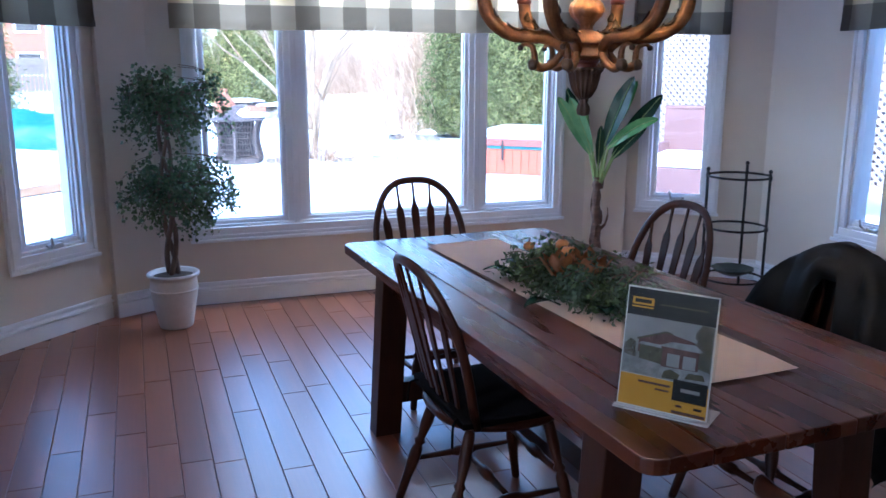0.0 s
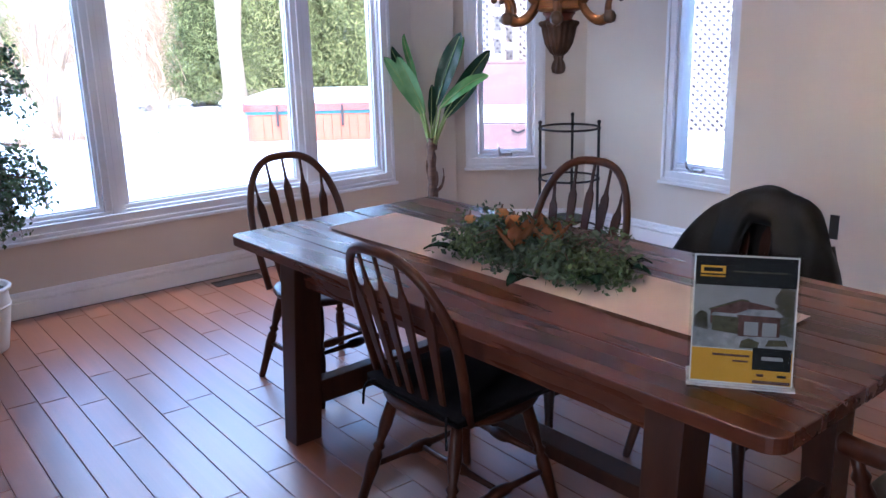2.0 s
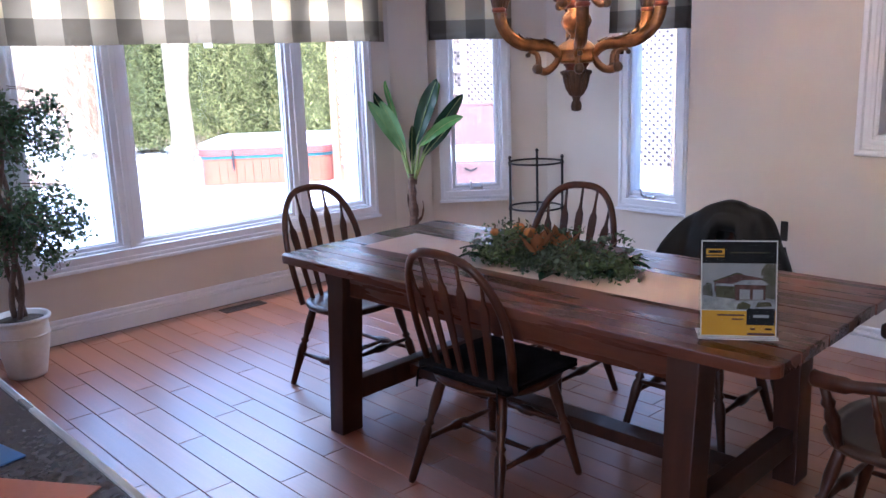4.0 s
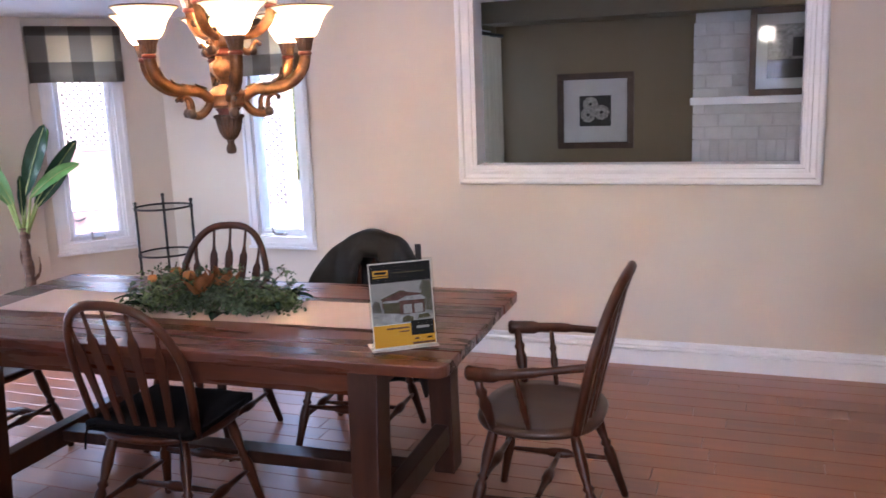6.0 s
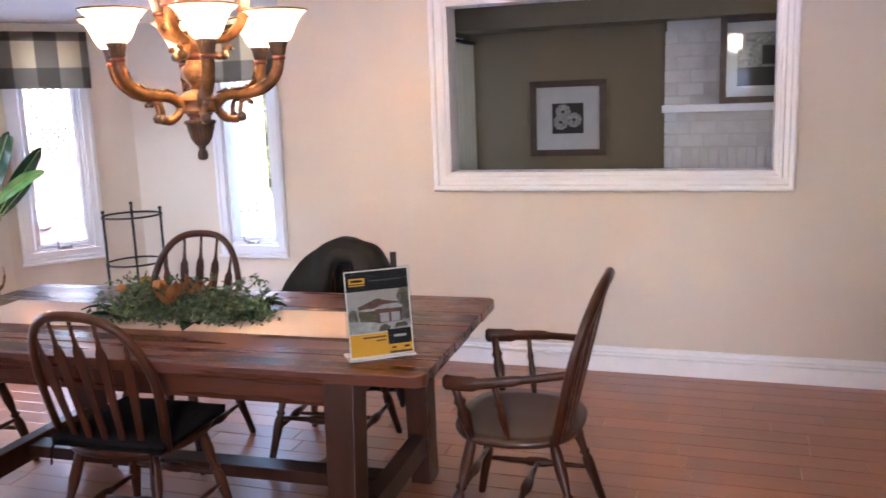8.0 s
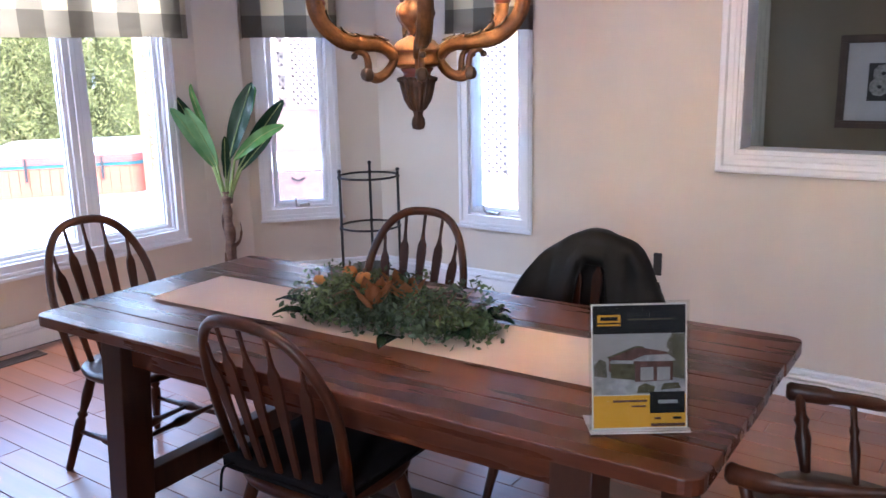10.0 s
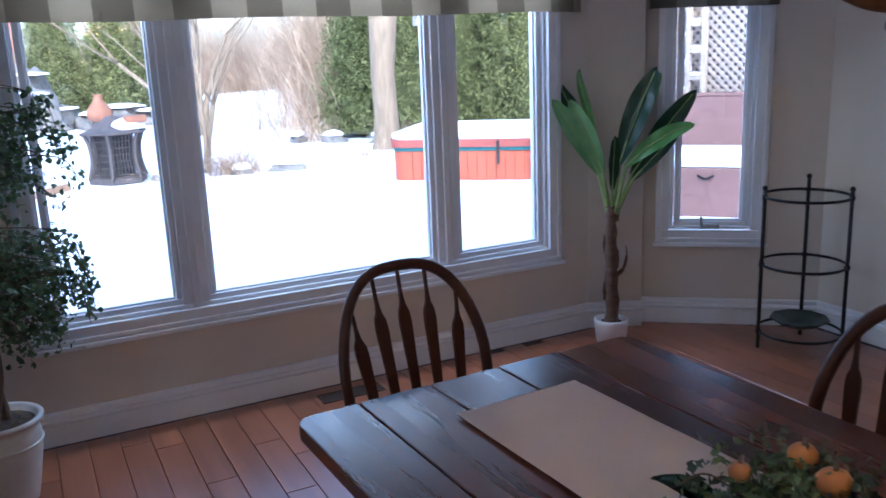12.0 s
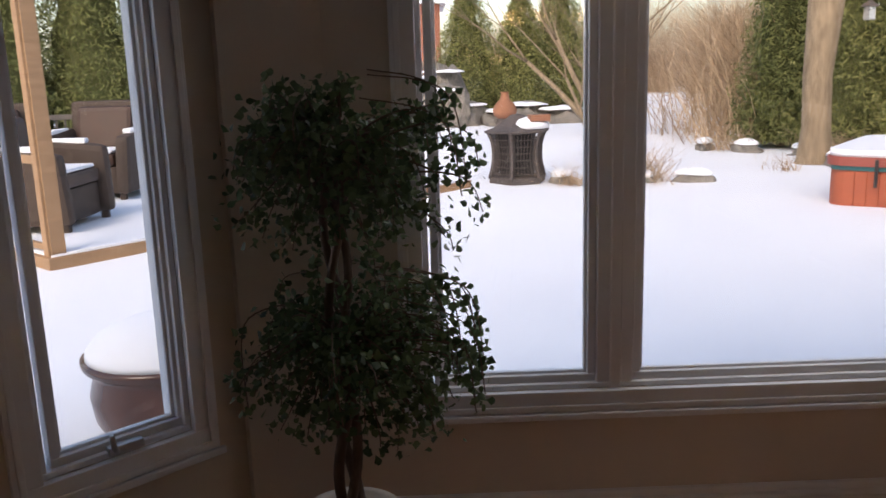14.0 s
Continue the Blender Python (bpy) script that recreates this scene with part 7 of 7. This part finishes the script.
def wicker_chair(m, label):
    t = thing("wicker_armchair", label, "chair", m, "wicker chairs")
    part("base", B(-0.31, 0.31, -0.33, 0.30, 0.06, 0.34, 0.02), WICKER, t)
    bm = B(-0.40, 0.40, 0.24, 0.36, 0.06, 0.98, 0.035)
    for v in bm.verts:
        v.co.y += max(0, v.co.z - 0.34) * 0.24
        v.co.x *= 1 + 0.05 * max(0, v.co.z - 0.4)
        if v.co.z > 0.8:
            v.co.z += 0.03 * math.cos(v.co.x * 3.5)
    part("backrest", bm, WICKER, t)
    bm = B(-0.30, 0.30, 0.12, 0.235, 0.47, 0.93, 0.05)
    for v in bm.verts:
        v.co.y += (v.co.z - 0.34) * 0.24
    part("back_cushion", bm, CUSHION, t, "brown back cushion")
    part("seat_cushion", B(-0.30, 0.30, -0.36, 0.20, 0.345, 0.47, 0.04), CUSHION, t, "brown seat cushion")
    for s in (-1, 1):
        # the arm flares outwards and rolls over at the top
        bm = B(s * 0.38 - 0.07, s * 0.38 + 0.07, -0.39, 0.30, 0.06, 0.66, 0.055)
        for v in bm.verts:
            k = (v.co.z - 0.06) / 0.6
            v.co.x += s * 0.03 * k * k
            v.co.y -= 0.03 * (1 - k) if v.co.y < 0 else 0
            if k > 0.8:
                v.co.z += 0.10 * (v.co.y + 0.3)
        arm = part("arm", bm, WICKER, t)
        part("arm_snow", B(s * 0.41 - 0.045, s * 0.41 + 0.045, -0.22, 0.20, 0.665, 0.715, 0.018), SNOW, arm, "snow on the arm")
    for x in (-0.36, 0.36):
        for y in (-0.34, 0.28):
            part("foot", B(x - 0.03, x + 0.03, y - 0.03, y + 0.03, 0, 0.062, 0.005), WICKER, t)
    part("seat_snow", B(-0.27, 0.27, -0.33, 0.16, 0.472, 0.505, 0.015), SNOW, t, "snow on the seat")


for x, y, a in ((-3.52, 12.15, 86), (-3.77, 14.44, -2), (-5.2, 14.3, 16)):
    wicker_chair(pose(x, y, G0 + 0.138, 0, 0, a) @ Matrix.Scale(1.3, 4), "brown wicker armchair with snow on its seat")

# glazed planter by the house
pl = thing("planter", "large brown glazed garden planter heaped with snow", "planter", Matrix.Translation((-0.56, 6.76, G0 - 0.07)))
part("pot", lathe(bmesh.new(), [(0.24, 0), (0.30, 0.06), (0.37, 0.2), (0.385, 0.32), (0.36, 0.42), (0.37, 0.45), (0.405, 0.47), (0.405, 0.50), (0.37, 0.51), (0.33, 0.47)], 44), PLANTERGLAZE, pl, smooth=True)
part("rim", lathe(bmesh.new(), [(0.372, 0.472), (0.410, 0.480), (0.412, 0.503), (0.375, 0.513)], 44), PLANTERGLAZE, pl, "glazed rim", True)
part("snow_heap", lathe(bmesh.new(), [(0.39, 0.505), (0.385, 0.54), (0.33, 0.60), (0.2, 0.66), (0.06, 0.68)], 36), SNOW, pl, "heap of snow", True)

# storage bench, lattice screen and trellis beside the house
sbm = pose(7.25, 8.25, G0, 0, 0, -48)
sbn = thing("garden_bench", "mauve storage bench with snow on its seat", "bench", sbm)
part("back", B(-1.0, 1.0, 0.32, 0.40, 0.0, 1.20, 0.01), PINKPANEL, sbn)
bm = B(-1.0, 1.0, 0.31, 0.41, 1.20, 1.24, 0.01)
part("back_cap", bm, PINKPANEL, sbn)
part("box", B(-0.98, 0.98, -0.36, 0.32, 0.0, 0.52, 0.02), PINKPANEL, sbn)
part("seat_snow", B(-0.97, 0.97, -0.38, 0.31, 0.52, 0.68, 0.05), SNOW, sbn, "snow on the seat")
part("arm", B(0.92, 1.02, -0.36, 0.36, 0.0, 0.78, 0.02), PINKPANEL, sbn)
part("arm", B(-1.02, -0.92, -0.36, 0.36, 0.0, 0.78, 0.02), PINKPANEL, sbn)
part("handle", tube(bmesh.new(), spline([(-0.08, -0.37, 0.44), (0, -0.40, 0.41), (0.08, -0.37, 0.44)], 4), 0.012, 6), IRON, sbn)

P0, P1 = Vector((6.95, 10.9, 0)), Vector((8.70, 6.02, 0))
lm, LL = wall_frame(P0, P1)
la = thing("lattice_screen", "pale wooden diagonal lattice screen on posts", "screen", Matrix.Translation((0, 0, G0)) @ lm)
LH0, LH1 = 0.35, 2.9
for s in (0, 1):
    step = 0.10
    k = -(LH1 - LH0)
    while k < LL:
        x0, x1 = k, k + (LH1 - LH0)
        a, b = max(0.0, x0), min(LL, x1)
        if b - a > 0.1:
            za, zb = LH0 + (a - x0), LH0 + (b - x0)
            if s:
                za, zb = LH1 - (a - x0), LH1 - (b - x0)
            d = Vector((b - a, 0, zb - za)).normalized()
            nrm = Vector((-d.z, 0, d.x)) * 0.0175
            bm = bmesh.new()
            y0 = 0.0 if s else 0.009
            q = [Vector((a, y0, za)), Vector((b, y0, zb))]
            lo = [bm.verts.new(q[0] - nrm), bm.verts.new(q[1] - nrm), bm.verts.new(q[1] + nrm), bm.verts.new(q[0] + nrm)]
            f = bm.faces.new(lo)
            r = bmesh.ops.extrude_face_region(bm, geom=[f])
            bmesh.ops.translate(bm, verts=[v for v in r["geom"] if isinstance(v, bmesh.types.BMVert)], vec=(0, 0.008, 0))
            bmesh.ops.recalc_face_normals(bm, faces=bm.faces)
            part("slat", bm, PALEWOOD, la)
        k += step
part("backing_board", B(0.07, LL - 0.07, 0.03, 0.045, LH0, LH1), BACKING, la, "mauve-grey backing board")
for x in (0.0, LL):
    part("post", B(x - 0.06, x + 0.06, -0.05, 0.07, 0, 3.0, 0.006), DECKWOOD, la)
for z in (LH0, LH1):
    part("rail", B(0.07, LL - 0.07, -0.02, 0.04, z - 0.045, z + 0.045, 0.005), PALEWOOD, la)
tm = thing("trellis", "wooden ladder trellis with snow on its rungs", "trellis", pose(7.53, 8.88, G0, 0, 0, -70.3))
for x in (-0.18, 0.0, 0.18):
    part("upright", B(x - 0.025, x + 0.025, -0.03, 0.03, 0, 3.0, 0.005), PALEWOOD, tm)
for i in range(18):
    rgz = 0.35 + 0.145 * i
    xc = 0.09 if i % 2 else -0.09
    rgp = part("rung", B(xc - 0.064, xc + 0.064, -0.03, 0.03, rgz, rgz + 0.045, 0.004), PALEWOOD, tm)
    part("rung_snow", B(xc - 0.062, xc + 0.062, -0.03, 0.03, rgz + 0.047, rgz + 0.085, 0.012), SNOW, rgp, "snow on the rung")

# board fence and neighbouring brick house at the back
fe = thing("garden_fence", "weathered grey board fence at the back of the garden", "fence", Matrix.Translation((-14, 52, G0 + 0.1)))
fb = mesh_from(B(-0.09, 0.09, -0.012, 0.012, 0, 1.9, 0.006), "fence_board")
for i in range(230):
    part("fence_board", fb, FENCEW, fe, m=Matrix.Translation((0.2 * i, 0.02 * (i % 2), 0)))
part("fence_rail", B(-0.1, 46, -0.05, -0.013, 1.5, 1.6), FENCEW, fe)
hs = thing("brick_house", "red brick neighbouring house with a snowy roof", "house", Matrix.Translation((-5.2, 56, G0 + 0.05)))
part("wall", B(-7, 7, 0, 8, 0, 5.4), HOUSEBRICK, hs, "red brick wall")
bm = bmesh.new()
vs = [bm.verts.new(c) for c in ((-7.4, -0.5, 5.4), (7.4, -0.5, 5.4), (7.4, 8.5, 5.4), (-7.4, 8.5, 5.4), (-5, 4, 8.2), (5, 4, 8.2))]
for f in ((0, 1, 5, 4), (1, 2, 5), (2, 3, 4, 5), (3, 0, 4), (3, 2, 1, 0)):
    bm.faces.new([vs[i] for i in f])
part("roof", bm, SNOW, hs, "snow-covered roof")
for x in (-4.5, 0.0, 4.5):
    for z in (0.9, 3.4):
        w = part("window", casing_frame(bmesh.new(), x - 0.7, x + 0.7, z, z + 1.4, 0.1, -0.06, 0.0), TRIM, hs, "white framed window")
        part("pane", B(x - 0.6, x + 0.6, -0.03, -0.01, z + 0.1, z + 1.3), PRINT_D, w)

# ---------------- floor planks ----------------
PW = 0.121
floor_ob = bpy.data.objects["floor"]
LENS = (0.45, 0.75, 1.05, 1.35)


def plank_mesh(length):
    bm = bmesh.new()
    box(bm, 0.0009, PW - 0.0009, 0.0009, length - 0.0009, -0.012, 0.0)
    top = [e for e in bm.edges if all(abs(v.co.z) < 1e-6 for v in e.verts)]
    bmesh.ops.bevel(bm, geom=top, offset=0.0022, segments=1, affect='EDGES')
    me = mesh_from(bm, "plank")
    me.materials.append(FLOOR)
    return me


PLANKS = {ln: plank_mesh(ln) for ln in LENS}


def floor_end(x):
    """Where the floor ends at the walls towards the garden."""
    if x < -0.58:
        return 3.39
    if x < 0.13:
        return 4.47 + 0.958 * (x + 0.58)
    if x < 3.77:
        return 5.24
    if x < 4.48:
        return 5.18 - 0.817 * (x - 3.77)
    return 2.95


pr = random.Random(9)
SV, SF = [], []
count = 0
x = -4.4
while x < 6.4:
    y = -3.2 - pr.random() * 0.9
    while y < 5.3:
        ln = pr.choice(LENS)
        y1 = y + ln
        end = floor_end(x + PW / 2)
        begin = -3.18 if x < -0.25 else -2.49 if x > 3.7 else -2.18
        if y1 < begin + 0.06:
            y = y1
            continue
        if y < begin:
            y = begin
            ln = round(y1 - y, 2)
            if ln not in PLANKS:
                PLANKS[ln] = plank_mesh(ln)
        if y > end - 0.06:
            break
        if y1 > end:
            y1 = end
            ln = round(end - y, 2)
            if ln not in PLANKS:
                PLANKS[ln] = plank_mesh(ln)
        near = -0.75 < x < 3.6 and y1 > 0.3 and y < 5.25
        if near and count < 300:
            part("plank", PLANKS[ln], FLOOR, floor_ob, m=Matrix.Translation((x, y, 0)))
            count += 1
        else:
            i0 = len(SV)
            for z in (-0.012, 0.0):
                SV += [(x + 0.0012, y + 0.0012, z), (x + PW - 0.0012, y + 0.0012, z), (x + PW - 0.0012, y1 - 0.0012, z), (x + 0.0012, y1 - 0.0012, z)]
            SF += [tuple(i0 + q for q in f) for f in ((4, 5, 6, 7), (0, 1, 5, 4), (1, 2, 6, 5), (2, 3, 7, 6), (3, 0, 4, 7))]
        y = y1
    x += PW
me = bpy.data.meshes.new("planks")
me.from_pydata(SV, [], SF)
FLOOR2 = varied("floor_plank_wood_rest", (0.192, 0.061, 0.023), (0.308, 0.102, 0.040), 0.37, scale=1.4, stretch=(15, 0.45, 15), fine=9, bump=0.02, island=0.55, rough_var=0.06, detail=2.5, spec=0.8)
_pb = FLOOR2.node_tree.nodes["Principled BSDF"]
_pb.inputs["Coat Weight"].default_value, _pb.inputs["Coat Roughness"].default_value = 0.55, 0.34
ob = part("planks", me, FLOOR2, floor_ob, "further hardwood planks")
tagged(ob, kind="stuff")
